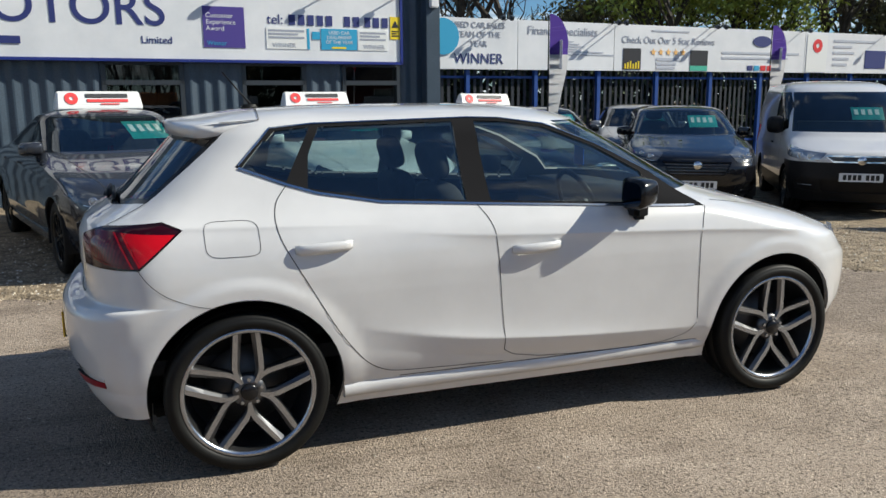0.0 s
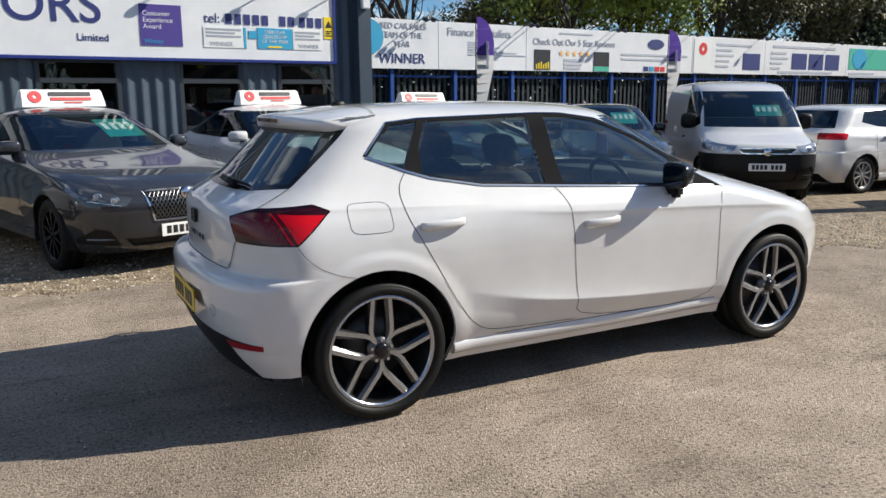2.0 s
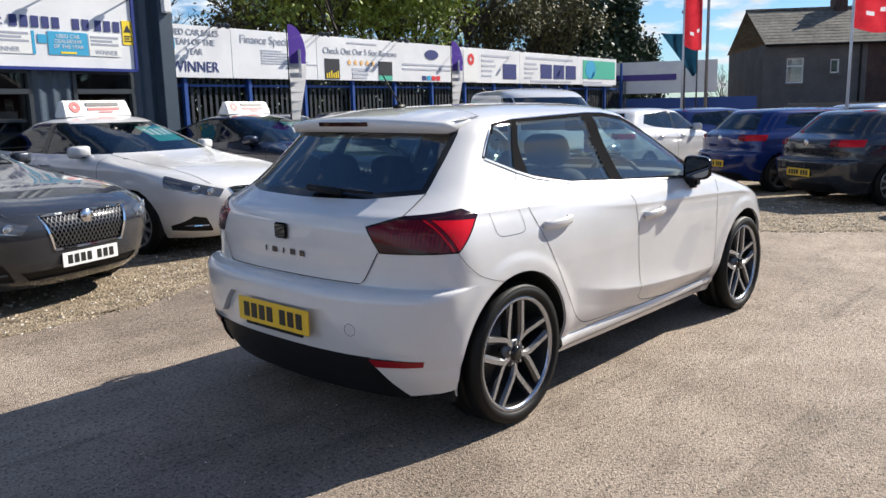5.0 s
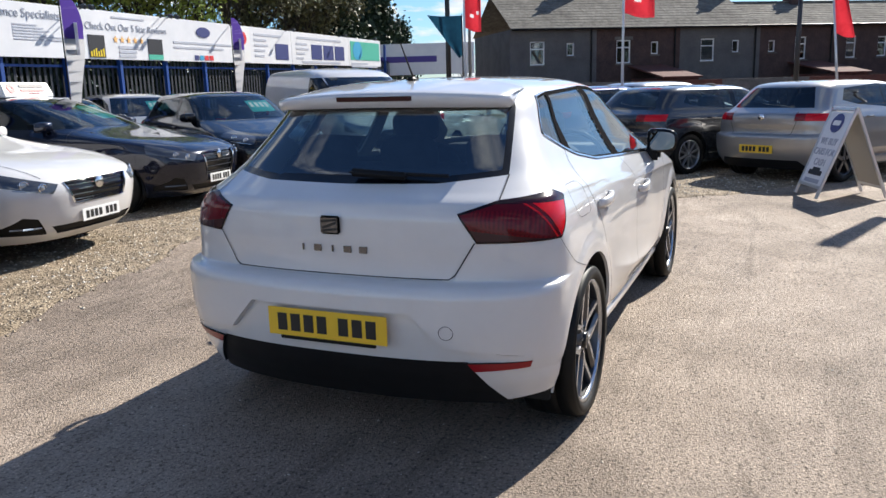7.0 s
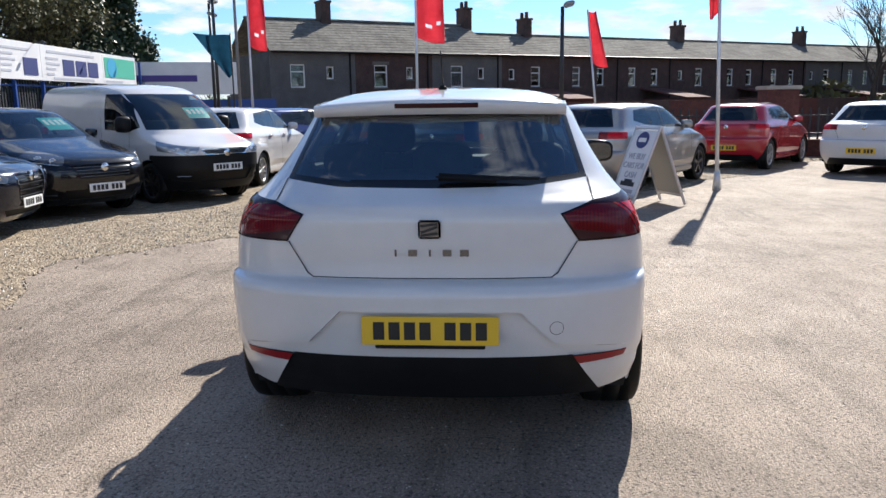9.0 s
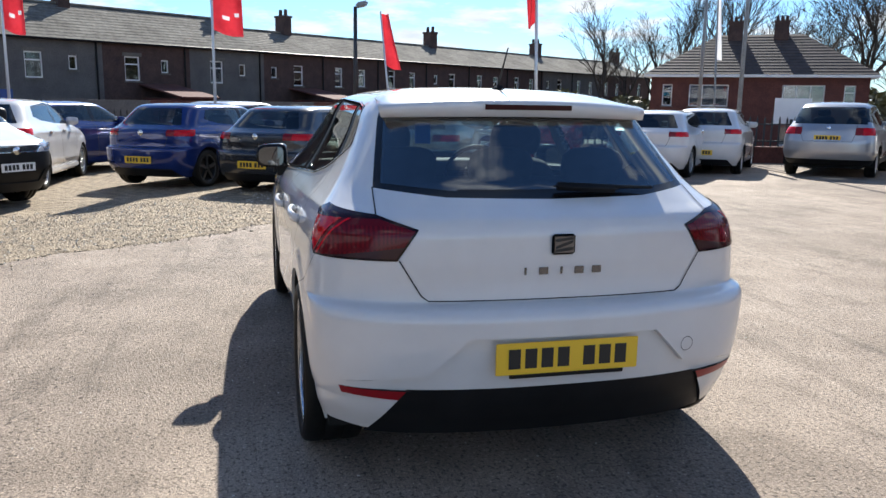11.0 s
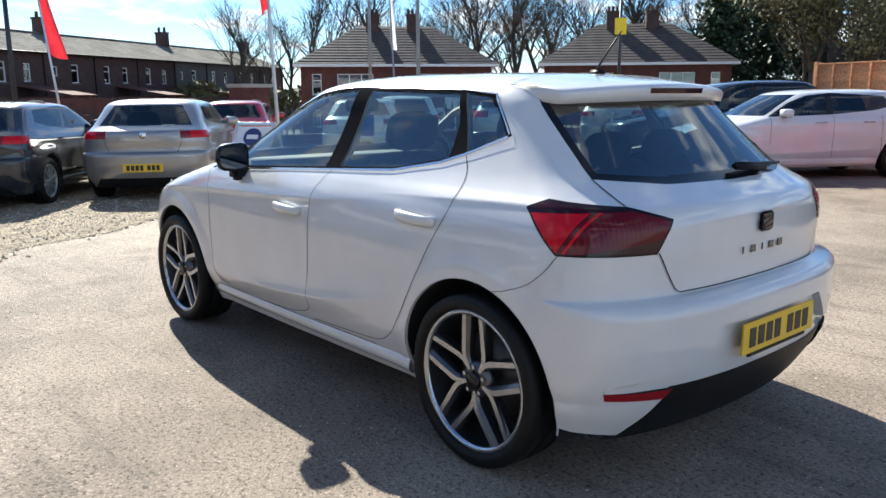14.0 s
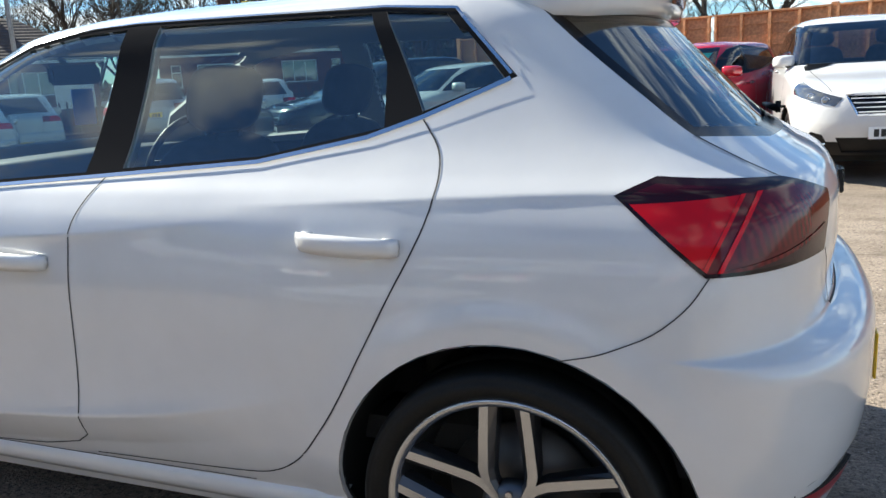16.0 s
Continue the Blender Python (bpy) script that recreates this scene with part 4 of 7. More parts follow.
def leafy_tree(seed, height, spread, mat, label, per, size, scatter):
    segs, tips = grow(seed, height, spread, 5)
    t = thing("leafy_tree", label, "tree")
    ob = new("trunk", tube_mesh(segs)); ob.parent = t
    r = random.Random(seed + 1)
    places = [p + Vector((r.gauss(0, scatter), r.gauss(0, scatter), r.gauss(0, scatter * 0.7))) for p in tips for _ in range(per)]
    ob = new("crown", leaf_mesh(places, mat, size, seed)); ob.parent = t
    return t


def evergreen(seed, height, width):
    r = random.Random(seed)
    t = thing("evergreen_tree", "dark dense evergreen tree with an uneven outline", "tree")
    segs = [(Vector((0, 0, -0.3)), Vector((0.1, 0, height * 0.95)), height * 0.02, 0.03, 8)]
    places = []
    for k in range(150):
        h = r.uniform(0.10, 1.0) * height
        rad = width * (1.05 - (h / height) ** 1.6) * r.uniform(0.45, 1.1)
        a = r.random() * 6.28
        tip = Vector((rad * math.cos(a), rad * math.sin(a), h + r.uniform(-0.6, 0.3)))
        base_p = Vector((0.05, 0, h - 0.2))
        segs.append((base_p, tip, 0.04, 0.012, 3))
        for _ in range(60):
            u = r.random() ** 0.6
            places.append(base_p.lerp(tip, u) + Vector((r.gauss(0, 0.28), r.gauss(0, 0.28), r.gauss(-0.1, 0.28))))
    ob = new("trunk", tube_mesh(segs)); ob.parent = t
    ob = new("crown", leaf_mesh(places, "leaf_dark", 0.20, seed)); ob.parent = t
    return t


def polar(ox, oy, az, d):
    return ox + d * math.cos(radians(az)), oy + d * math.sin(radians(az))


kinds = [bare_tree(3, 14, 0.62)[0], bare_tree(8, 16, 0.55)[0], bare_tree(21, 13, 0.75)[0]]
spots = [(66, 34, 0.9), (62, 29, 1.0), (59, 33, 1.0), (56.5, 27, 1.0), (53, 32, 1.05), (49, 36, 0.95), (45.5, 30, 0.8), (38, 34, 0.95), (34.5, 37, 1.0), (71, 30, 0.9), (36, 31, 0.8), (41, 33, 0.9), (31, 46, 0.7), (20.5, 66, 0.45), (18.2, 72, 0.42), (14.5, 80, 0.4),
         (-1.5, 92, 0.62), (-3.2, 95, 0.66), (-5.2, 93, 0.6), (-28.2, 70, 0.85), (-31.5, 72, 0.75), (-36, 76, 0.8), (-39.5, 70, 0.9), (-42.5, 66, 1.0), (-44.6, 70, 1.0), (-47, 74, 1.0), (-50.5, 70, 0.95), (-54, 72, 1.0), (-57, 66, 0.95), (-59.5, 58, 1.0), (-61.5, 52, 1.0),
         (-64.5, 44, 1.05), (-67.5, 50, 1.0), (-70, 40, 0.95), (-72.5, 46, 1.0), (-75.5, 42, 0.95), (-79, 44, 1.0), (-83, 42, 1.0), (-88, 44, 1.0), (-93, 42, 1.0)]
spots += [(-24.5, 60, 0.85), (-26, 64, 0.95), (-29.5, 58, 1.0), (-33.5, 62, 1.1), (-37.5, 58, 1.1), (-40.5, 60, 1.15), (-43.5, 56, 1.1), (-45.8, 60, 1.2), (-48.5, 58, 1.15), (-52, 56, 1.1), (-55.5, 54, 1.15), (-58, 50, 1.1), (-41.5, 74, 1.3), (-50, 78, 1.3), (-34.5, 80, 1.2), (-30, 82, 1.2), (-54, 82, 1.3), (-46.5, 84, 1.35)]
spots += [(-62.5, 40, 0.55), (-64, 36, 0.5), (-66.2, 41, 0.6), (-68.5, 37, 0.52), (-70.8, 43, 0.62), (-72, 36, 0.48), (-74.2, 40, 0.58), (-76.5, 37, 0.52), (-78, 42, 0.6), (-80.5, 38, 0.5), (-83, 37, 0.55), (-86, 40, 0.55)]
rng = random.Random(5)
first = [True, True, True]
for n, (az, d, sc) in enumerate(spots):
    x, y = polar(-4, 0, az, d)
    m = Matrix.Translation((x, y, fall(x, y))) @ Matrix.Rotation(rng.random() * 6.28, 4, "Z")
    j = n % 3
    if first[j]:
        ob, first[j] = kinds[j], False
    else:
        ob = copy_thing(kinds[j], m)
    ob.matrix_basis = m @ Matrix.Diagonal((sc, sc, sc, 1))
    tagged(ob, group="bare trees behind the yard")
green = leafy_tree(31, 12, 0.8, "leaf_spring", "tree in fresh yellow-green spring leaf", 16, 0.13, 0.42)
spots = [(45.5, 26, 0.95), (42, 29, 1.0), (48.5, 30, 0.9), (39.5, 28, 0.75)]
for n, (az, d, sc) in enumerate(spots):
    x, y = polar(-4, 0, az, d)
    m = Matrix.Translation((x, y, 0)) @ Matrix.Rotation(n * 1.7, 4, "Z")
    ob = green if n == 0 else copy_thing(green, m)
    ob.matrix_basis = m @ Matrix.Diagonal((sc, sc, sc, 1))
    tagged(ob, group="spring trees behind the banners")
dry = leafy_tree(47, 11, 0.7, "leaf_dry", "tree with sparse olive-brown ivy and buds", 10, 0.13, 0.4)
for n, (az, d, sc) in enumerate([(30.5, 38, 0.95), (35.2, 33, 0.9), (-63, 39, 1.0), (-66, 36, 0.85), (55, 30, 0.8)]):
    x, y = polar(-4, 0, az, d)
    m = Matrix.Translation((x, y, 0)) @ Matrix.Rotation(n * 2.1, 4, "Z")
    ob = dry if n == 0 else copy_thing(dry, m)
    ob.matrix_basis = m @ Matrix.Diagonal((sc, sc, sc, 1))
    tagged(ob, group="ivy-grown trees")
fir = evergreen(12, 10, 2.6)
for n, (az, d, sc) in enumerate([(26.3, 44, 1.0), (28.8, 40, 1.05), (31.5, 42, 0.9), (24.6, 47, 0.65), (-57.5, 47, 0.95), (-60.5, 50, 1.05), (-63.2, 46, 0.9), (-66.5, 49, 0.8)]):
    x, y = polar(-4, 0, az, d)
    m = Matrix.Translation((x, y, fall(x, y))) @ Matrix.Rotation(n * 2.3, 4, "Z")
    ob = fir if n == 0 else copy_thing(fir, m)
    ob.matrix_basis = m @ Matrix.Diagonal((sc, sc, sc, 1))
    tagged(ob, group="dark evergreens")

# ---- vehicle bodies: stacked plan outlines ----
class Shell:
    """A car body as smooth plan outlines over height: rows of height, rear end, front end and half width."""

    def __init__(self, rows, rear=(0.35, 2.5), front=(0.6, 2.2), taper=(0.05, 0.10), shape=None):
        self.k = list(range(len(rows)))
        self.z, self.xr, self.xf, self.w = (curve(self.k, [r[i] for r in rows]) for i in range(4))
        zs = [r[0] for r in rows]
        self.level = curve(zs, self.k)
        self.rear, self.front, self.taper, self.shape = rear, front, taper, shape
        self.mid = 0.5 * (rows[len(rows) // 3][1] + rows[len(rows) // 3][2])
        self.half = 0.5 * (rows[len(rows) // 3][2] - rows[len(rows) // 3][1])

    def side(self, x):
        u = (x - self.mid) / self.half
        return 1 - (self.taper[1] * u * u if u > 0 else self.taper[0] * u * u)

    def ends(self, s):
        xr, xf, w = self.xr(s), self.xf(s), self.w(s)
        n = xf - xr
        return xr, xf, w, min(self.rear[0], 0.36 * n), min(self.front[0], 0.44 * n)

    def outline(self, s, m):
        xr, xf, w, a, b = self.ends(s)
        z = self.z(s)
        pts = []
        na, nb = self.rear[1], self.front[1]
        for i in range(m[0]):
            t = math.pi / 2 * i / m[0]
            pts.append((xr + a * (1 - math.cos(t) ** (2 / na)), w * math.sin(t) ** (2 / na)))
        for i in range(m[1]):
            pts.append((xr + a + (xf - b - xr - a) * i / m[1], w))
        for i in range(m[2] + 1):
            t = math.pi / 2 * (1 - i / m[2])
            pts.append((xf - b * (1 - max(0.0, math.cos(t)) ** (2 / nb)), w * max(0.0, math.sin(t)) ** (2 / nb)))
        out = []
        for x, y in pts:
            y *= self.side(x)
            if self.shape:
                y += self.shape(x, y, z)
            out.append((x, y, z))
        return out

    def y(self, x, z):
        s = self.level(z)
        xr, xf, w, a, b = self.ends(s)
        x = min(max(x, xr), xf)
        v = w
        if x < xr + a:
            v = w * max(0.0, 1 - ((xr + a - x) / a) ** self.rear[1]) ** (1 / self.rear[1])
        elif x > xf - b:
            v = w * max(0.0, 1 - ((x - xf + b) / b) ** self.front[1]) ** (1 / self.front[1])
        v *= self.side(x)
        return v + (self.shape(x, v, z) if self.shape else 0.0)

    def x_rear(self, y, z):
        s = self.level(z)
        xr, xf, w, a, b = self.ends(s)
        q = min(1.0, abs(y) / (w * self.side(xr + 0.3 * a)))
        return xr + a * (1 - (1 - q ** self.rear[1]) ** (1 / self.rear[1]))

    def x_front(self, y, z):
        s = self.level(z)
        xr, xf, w, a, b = self.ends(s)
        q = min(1.0, abs(y) / (w * self.side(xf - 0.3 * b)))
        return xf - b * (1 - (1 - q ** self.front[1]) ** (1 / self.front[1]))

    def mesh(self, per, m, fine=(), step=0.0048):
        """per: sub-steps between rows; m: points on the rear, side and front of half an outline; fine: bands of height with closer rows."""
        bm = bmesh.new()
        nl = bm.verts.layers.float_vector.new("n")
        rows = []
        levels = []
        for k in self.k[:-1]:
            z0, z1 = self.z(k), self.z(k + 1)
            n = per
            if any(z1 > a and z0 < b for a, b in fine):
                n = max(per, int((z1 - z0) / step))
            levels += [k + i / n for i in range(n)]
        for q in levels + [self.k[-1]]:
            o = self.outline(q, m)
            left = [bm.verts.new(p) for p in o]
            right = [left[0]] + [bm.verts.new((x, -y, z)) for x, y, z in o[1:-1]] + [left[-1]]
            left[0].co.y = left[-1].co.y = 0
            rows.append((left, right))
        for (l0, r0), (l1, r1) in zip(rows, rows[1:]):
            for k in range(len(l0) - 1):
                bm.faces.new((l0[k + 1], l0[k], l1[k], l1[k + 1]))
                bm.faces.new((r0[k], r0[k + 1], r1[k + 1], r1[k]))
        l, r = rows[-1]
        for k in range(len(l) - 1):
            q = [l[k + 1], l[k], r[k], r[k + 1]]
            q = [v for i, v in enumerate(q) if v not in q[:i]]
            if len(q) > 2:
                bm.faces.new(q)
        bm.normal_update()
        for v in bm.verts:
            v[nl] = v.normal
        return bm


def inside(p, poly):
    x, y = p
    c = False
    for (x0, y0), (x1, y1) in zip(poly, poly[1:] + poly[:1]):
        if (y0 > y) != (y1 > y) and x < (x1 - x0) * (y - y0) / (y1 - y0) + x0:
            c = not c
    return c


def cut(bm, poly, view, keep):
    """Knife the outline poly into the mesh. view "x": seen along x, points are (y, z); "y": along y, points are (x, z).
    keep: which faces may be cut, by their centre and normal. Returns the faces inside."""
    i, j = (1, 2) if view == "x" else (0, 2)
    for (a0, a1), (b0, b1) in zip(poly, poly[1:] + poly[:1]):
        lo0, hi0, lo1, hi1 = min(a0, b0) - 1e-4, max(a0, b0) + 1e-4, min(a1, b1) - 1e-4, max(a1, b1) + 1e-4
        fs = []
        for f in bm.faces:
            c0 = [v.co[i] for v in f.verts]
            if max(c0) < lo0 or min(c0) > hi0:
                continue
            c1 = [v.co[j] for v in f.verts]
            if max(c1) < lo1 or min(c1) > hi1 or not keep(f.calc_center_median(), f.normal):
                continue
            fs.append(f)
        co, no = [0, 0, 0], [0, 0, 0]
        co[i], co[j] = a0, a1
        no[i], no[j] = -(b1 - a1), b0 - a0
        geom = fs + list({e for f in fs for e in f.edges}) + list({v for f in fs for v in f.verts})
        bmesh.ops.bisect_plane(bm, geom=geom, dist=1e-5, plane_co=co, plane_no=no)
    out = []
    for f in bm.faces:
        c = f.calc_center_median()
        if keep(c, f.normal) and inside((c[i], c[j]), poly):
            out.append(f)
    return out


def cut_planes(bm, planes, keep):
    """Knife by whole planes (point, normal); returns the faces in front of none of them."""
    for co, no in planes:
        fs = [f for f in bm.faces if keep(f.calc_center_median(), f.normal)]
        geom = fs + list({e for f in fs for e in f.edges}) + list({v for f in fs for v in f.verts})
        bmesh.ops.bisect_plane(bm, geom=geom, dist=1e-5, plane_co=co, plane_no=no)
    return [f for f in bm.faces if keep(f.calc_center_median(), f.normal)
            and all((f.calc_center_median() - Vector(co)).dot(Vector(no)) < 0 for co, no in planes)]


def take(bm, faces, push=0.0):
    """Move faces into a mesh of their own, with their smooth normals."""
    nl = bm.verts.layers.float_vector["n"]
    out = bmesh.new()
    ol = out.verts.layers.float_vector.new("n")
    seen = {}
    for f in faces:
        for v in f.verts:
            if v not in seen:
                w = out.verts.new(v.co + v[nl] * push)
                w[ol] = v[nl]
                seen[v] = w
        try:
            out.faces.new([seen[v] for v in f.verts])
        except ValueError:
            pass
    bmesh.ops.delete(bm, geom=list(faces), context="FACES")
    return out


def panel(name, bm, mat, parent, label="", lining=None, depth=0.02):
    """A body panel: its faces, and a lining inside them when one is given."""
    nl = bm.verts.layers.float_vector["n"]
    for v in [v for v in bm.verts if not v.link_faces]:
        bm.verts.remove(v)
    if lining:
        inner = {}
        for v in list(bm.verts):
            inner[v] = bm.verts.new(v.co - v[nl] * depth)
            inner[v][nl] = -v[nl]
        rim = [e for e in bm.edges if e.is_boundary]
        for f in list(bm.faces):
            bm.faces.new([inner[v] for v in reversed(f.verts)]).material_index = 1
        for e in rim:
            a, b = e.verts
            bm.faces.new((b, a, inner[a], inner[b])).material_index = 1
    normals = [tuple(v[nl].normalized()) if v[nl].length > 1e-6 else (0, 0, 1) for v in bm.verts]
    ob = new(name, finish(bm, name, [mat, lining] if lining else mat, True, normals))
    ob.parent = parent
    return tagged(ob, label) if label else ob


def ribbon(bm, pts, normals, width):
    """A thin strip along pts, lying on the surface."""
    rows = []
    for i, (p, n) in enumerate(zip(pts, normals)):
        t = Vector(pts[min(i + 1, len(pts) - 1)]) - Vector(pts[max(i - 1, 0)])
        s = t.cross(Vector(n)).normalized() * width / 2
        rows.append((bm.verts.new(Vector(p) + s), bm.verts.new(Vector(p) - s)))
    for (a, b), (c, d) in zip(rows, rows[1:]):
        bm.faces.new((a, b, d, c))


def rounded(poly, closed=False, times=2):
    """Cut the corners of a line of points."""
    for _ in range(times):
        out = [] if closed else [poly[0]]
        for a, b in zip(poly, poly[1:] + (poly[:1] if closed else [])):
            out += [tuple(p * 0.78 + q * 0.22 for p, q in zip(a, b)), tuple(p * 0.22 + q * 0.78 for p, q in zip(a, b))]
        if not closed:
            out.append(poly[-1])
        poly = out
    return poly


def side_strip(shell, poly, width, off, sign, closed=False):
    """A strip on the body's side along points (x, z)."""
    bm = bmesh.new()
    pts, nrm = [], []
    for x, z in [(v.x, v.y) for v in refine([(a, b, 0) for a, b in poly], 0.025, closed)]:
        y = shell.y(x, z)
        n = Vector((-(shell.y(x + 0.01, z) - shell.y(x - 0.01, z)) / 0.02, 1, -(shell.y(x, z + 0.01) - shell.y(x, z - 0.01)) / 0.02)).normalized()
        p = Vector((x, y, z)) + n * off
        pts.append((p.x, sign * p.y, p.z))
        nrm.append((n.x, sign * n.y, n.z))
    ribbon(bm, pts, nrm, width)
    return bm


def rear_strip(shell, poly, width, off, front=False):
    """A strip on the tail along points (y, z)."""
    bm = bmesh.new()
    at = shell.x_front if front else shell.x_rear
    pts, nrm = [], []
    for v in refine([(a, b, 0) for a, b in poly], 0.025):
        y, z = v.x, v.y
        n = Vector((1 if front else -1, -(at(y + 0.01, z) - at(y - 0.01, z)) / 0.02 * (1 if front else -1), -(at(y, z + 0.01) - at(y, z - 0.01)) / 0.02 * (1 if front else -1)))
        n.normalize()
        p = Vector((at(y, z), y, z)) + n * off
        pts.append(p)
        nrm.append(n)
    ribbon(bm, pts, nrm, width)
    return bm


def circle(x, z, r, n=28):
    return [(x + r * math.cos(2 * math.pi * k / n), z + r * math.sin(2 * math.pi * k / n)) for k in range(n)]


def arch_lips(bm, hubs, z, r):
    """Turn the edge of each wheel opening inwards."""
    nl = bm.verts.layers.float_vector["n"]
    es = []
    for e in bm.edges:
        if e.is_boundary and all(min(abs(math.hypot(v.co.x - h, v.co.z - z) - r) for h in hubs) < 0.012 for v in e.verts):
            es.append(e)
    ring = {}
    for e in es:
        a, b = e.verts
        for v in (a, b):
            if v not in ring:
                ring[v] = bm.verts.new((v.co.x, v.co.y - math.copysign(0.05, v.co.y), v.co.z))
                h = min(hubs, key=lambda q: abs(v.co.x - q))
                ring[v][nl] = Vector((h - v.co.x, 0, z - v.co.z)).normalized()
        bm.faces.new((a, b, ring[b], ring[a]))
    return bm


def mirror_shell(x, sg, y, z, wy, wz):
    """A rounded door mirror housing, full at the back and tapered to the front."""
    bm = bmesh.new()
    rows = []
    for i in range(9):
        u = i / 8
        s = 0.52 + 0.48 * math.sqrt(max(0.0, 1 - (1 - u) ** 2)) if i < 8 else 0.97
        ring = []
        for k in range(20):
            a = 2 * math.pi * k / 20
            c, d = math.cos(a), math.sin(a)
            ring.append(bm.verts.new((x + 0.07 - 0.125 * u, sg * (y - 0.035 * (1 - u) + wy * s * math.copysign(abs(c) ** 0.5, c)), z + 0.012 * (1 - u) + wz * s * math.copysign(abs(d) ** 0.5, d) * (1 - 0.14 * c))))
        rows.append(ring)
    for p, q in zip(rows, rows[1:]):
        for k in range(20):
            bm.faces.new((p[k], p[(k + 1) % 20], q[(k + 1) % 20], q[k]))
    bm.faces.new(rows[0])
    bm.faces.new(rows[-1][::-1])
    bmesh.ops.recalc_face_normals(bm, faces=bm.faces)
    return bm


def build_plate(parent, w, h, mat, at, bars=(2, 2, 3)):
    """A number plate whose characters are plain bars."""
    bm = bmesh.new()
    add_box(bm, (0, 0, 0), (0.006, w, h), None, 0.002)
    ob = part("number_plate", bm, mat, parent, at=at)
    n = sum(bars)
    step = w * 0.86 / (n + 0.6)
    y = w * 0.43 - step / 2
    for b in (bars[0] + bars[1], bars[2]):
        for _ in range(b):
            part("character_bar", boxes(((-0.0042, y, 0), (0.0015, step * 0.72, h * 0.62))), "plate_ink", ob)
            y -= step
        y -= step * 0.6
    return ob

def build_wheel(parent, at, r=0.327, rim=0.245, width=0.235, style="split", face="machined", dark="gunmetal", seg=56):
    """A wheel about its y axis, the outer face towards +y."""
    k, h = rim / 0.245, width / 2
    wheel = new("wheel")
    wheel.empty_display_size = 0.1
    wheel.parent, wheel.matrix_basis = parent, at
    bm = bmesh.new()
    s = r - rim
    lathe(bm, [(rim - 0.004, -h * 0.84), (rim + s * 0.2, -h * 0.97), (rim + s * 0.6, -h), (r - s * 0.12, -h * 0.9), (r - 0.002, -h * 0.72), (r, -h * 0.36), (r - 0.008, -h * 0.33), (r - 0.008, -h * 0.29), (r, -h * 0.26),
               (r, h * 0.26), (r - 0.008, h * 0.29), (r - 0.008, h * 0.33), (r, h * 0.36), (r - 0.002, h * 0.72), (r - s * 0.12, h * 0.9), (r - s * 0.3, h * 0.97), (r - s * 0.36, h * 0.965), (rim + s * 0.6, h), (rim + s * 0.2, h * 0.97), (rim - 0.004, h * 0.84)], seg, closed=True)
    part("tyre", bm, "rubber", wheel, "black rubber tyre", True)
    bm = bmesh.new()
    lathe(bm, [(rim * 0.86, -h * 0.8), (rim * 0.87, h * 0.1), (rim * 0.915, h * 0.6), (rim * 0.925, h * 0.78)], seg, 1)
    lathe(bm, [(rim * 0.925, h * 0.78), (rim * 0.94, h * 0.86), (rim * 0.995, h * 0.9), (rim * 1.003, h * 0.86), (rim, h * 0.8)], seg, 0)
    part("rim", bm, [face, dark], wheel, "", True)
    bm = bmesh.new()
    lathe(bm, [(0.01, -h * 0.1), (rim * 0.62, -h * 0.1), (rim * 0.62, -h * 0.25)], 40)
    part("brake_disc", bm, "disc", wheel, "", True)
    bm = bmesh.new()
    lathe(bm, [(0.002, -h * 0.45), (rim * 0.87, -h * 0.45)], 40)
    part("backplate", bm, "liner", wheel)
    y0, y1 = h * 0.42, h * 0.80
    if style == "split":
        # twin spokes that spring from the notches of the hub, kink outwards and run side by side to the rim:
        # a bright flat face between dark slanted flanks
        prof = [(0.034, 0.0225, 0.012, 0.008), (0.070, 0.0400, 0.0135, 0.0085), (0.092, 0.0440, 0.0155, 0.0095), (0.160, 0.0400, 0.0185, 0.0090), (0.236, 0.0340, 0.0215, 0.0085)]
        for n in range(5):
            for sg in (-1, 1):
                rot = Matrix.Rotation(-radians(90 + 72 * n), 4, "Y")
                bm = bmesh.new()
                rings = []
                for q, lat, wd, fl in prof:
                    top = y1 - 0.014 * (1 - q / 0.236)
                    c = sg * lat
                    out = sg * 0.004
                    rings.append([bm.verts.new(rot @ Vector((q * k, b, v * k))) for b, v in (
                        (y0, c - wd), (top - 0.012, c - wd * 0.92), (top, c - fl + out), (top, c + fl + out), (top - 0.012, c + wd * 0.92), (y0, c + wd))])
                for a, b in zip(rings, rings[1:]):
                    for i in range(5):
                        bm.faces.new((a[i], a[i + 1], b[i + 1], b[i])).material_index = 0 if i == 2 else 1
                bmesh.ops.recalc_face_normals(bm, faces=bm.faces)
                part("spoke", bm, [face, dark], wheel)
    else:
        count, wide = (5, 0.030) if style == "five" else (10, 0.016)
        for n in range(count):
            rot = Matrix.Rotation(-radians(90 + 360 / count * n), 4, "Y")
            bm = bmesh.new()
            vs = add_box(bm, (0.14 * k, h * 0.66, 0), (0.19 * k, h * 0.3, wide * 2 * k), None, 0.004)
            bmesh.ops.transform(bm, matrix=rot, verts=bm.verts)
            part("spoke", bm, face, wheel)
    bm = bmesh.new()
    lathe(bm, [(0.001, y1 + 0.001), (0.026 * k, y1 + 0.001), (0.031 * k, y1 - 0.004), (0.033 * k, y0)], 24)
    part("hub_cap", bm, "black_gloss" if style == "split" else face, wheel, "", True)
    bm = bmesh.new()
    lathe(bm, [(0.033 * k, y1 - 0.012), (0.058 * k, y1 - 0.016), (0.066 * k, y0)], 30)
    part("hub", bm, dark, wheel, "", True)
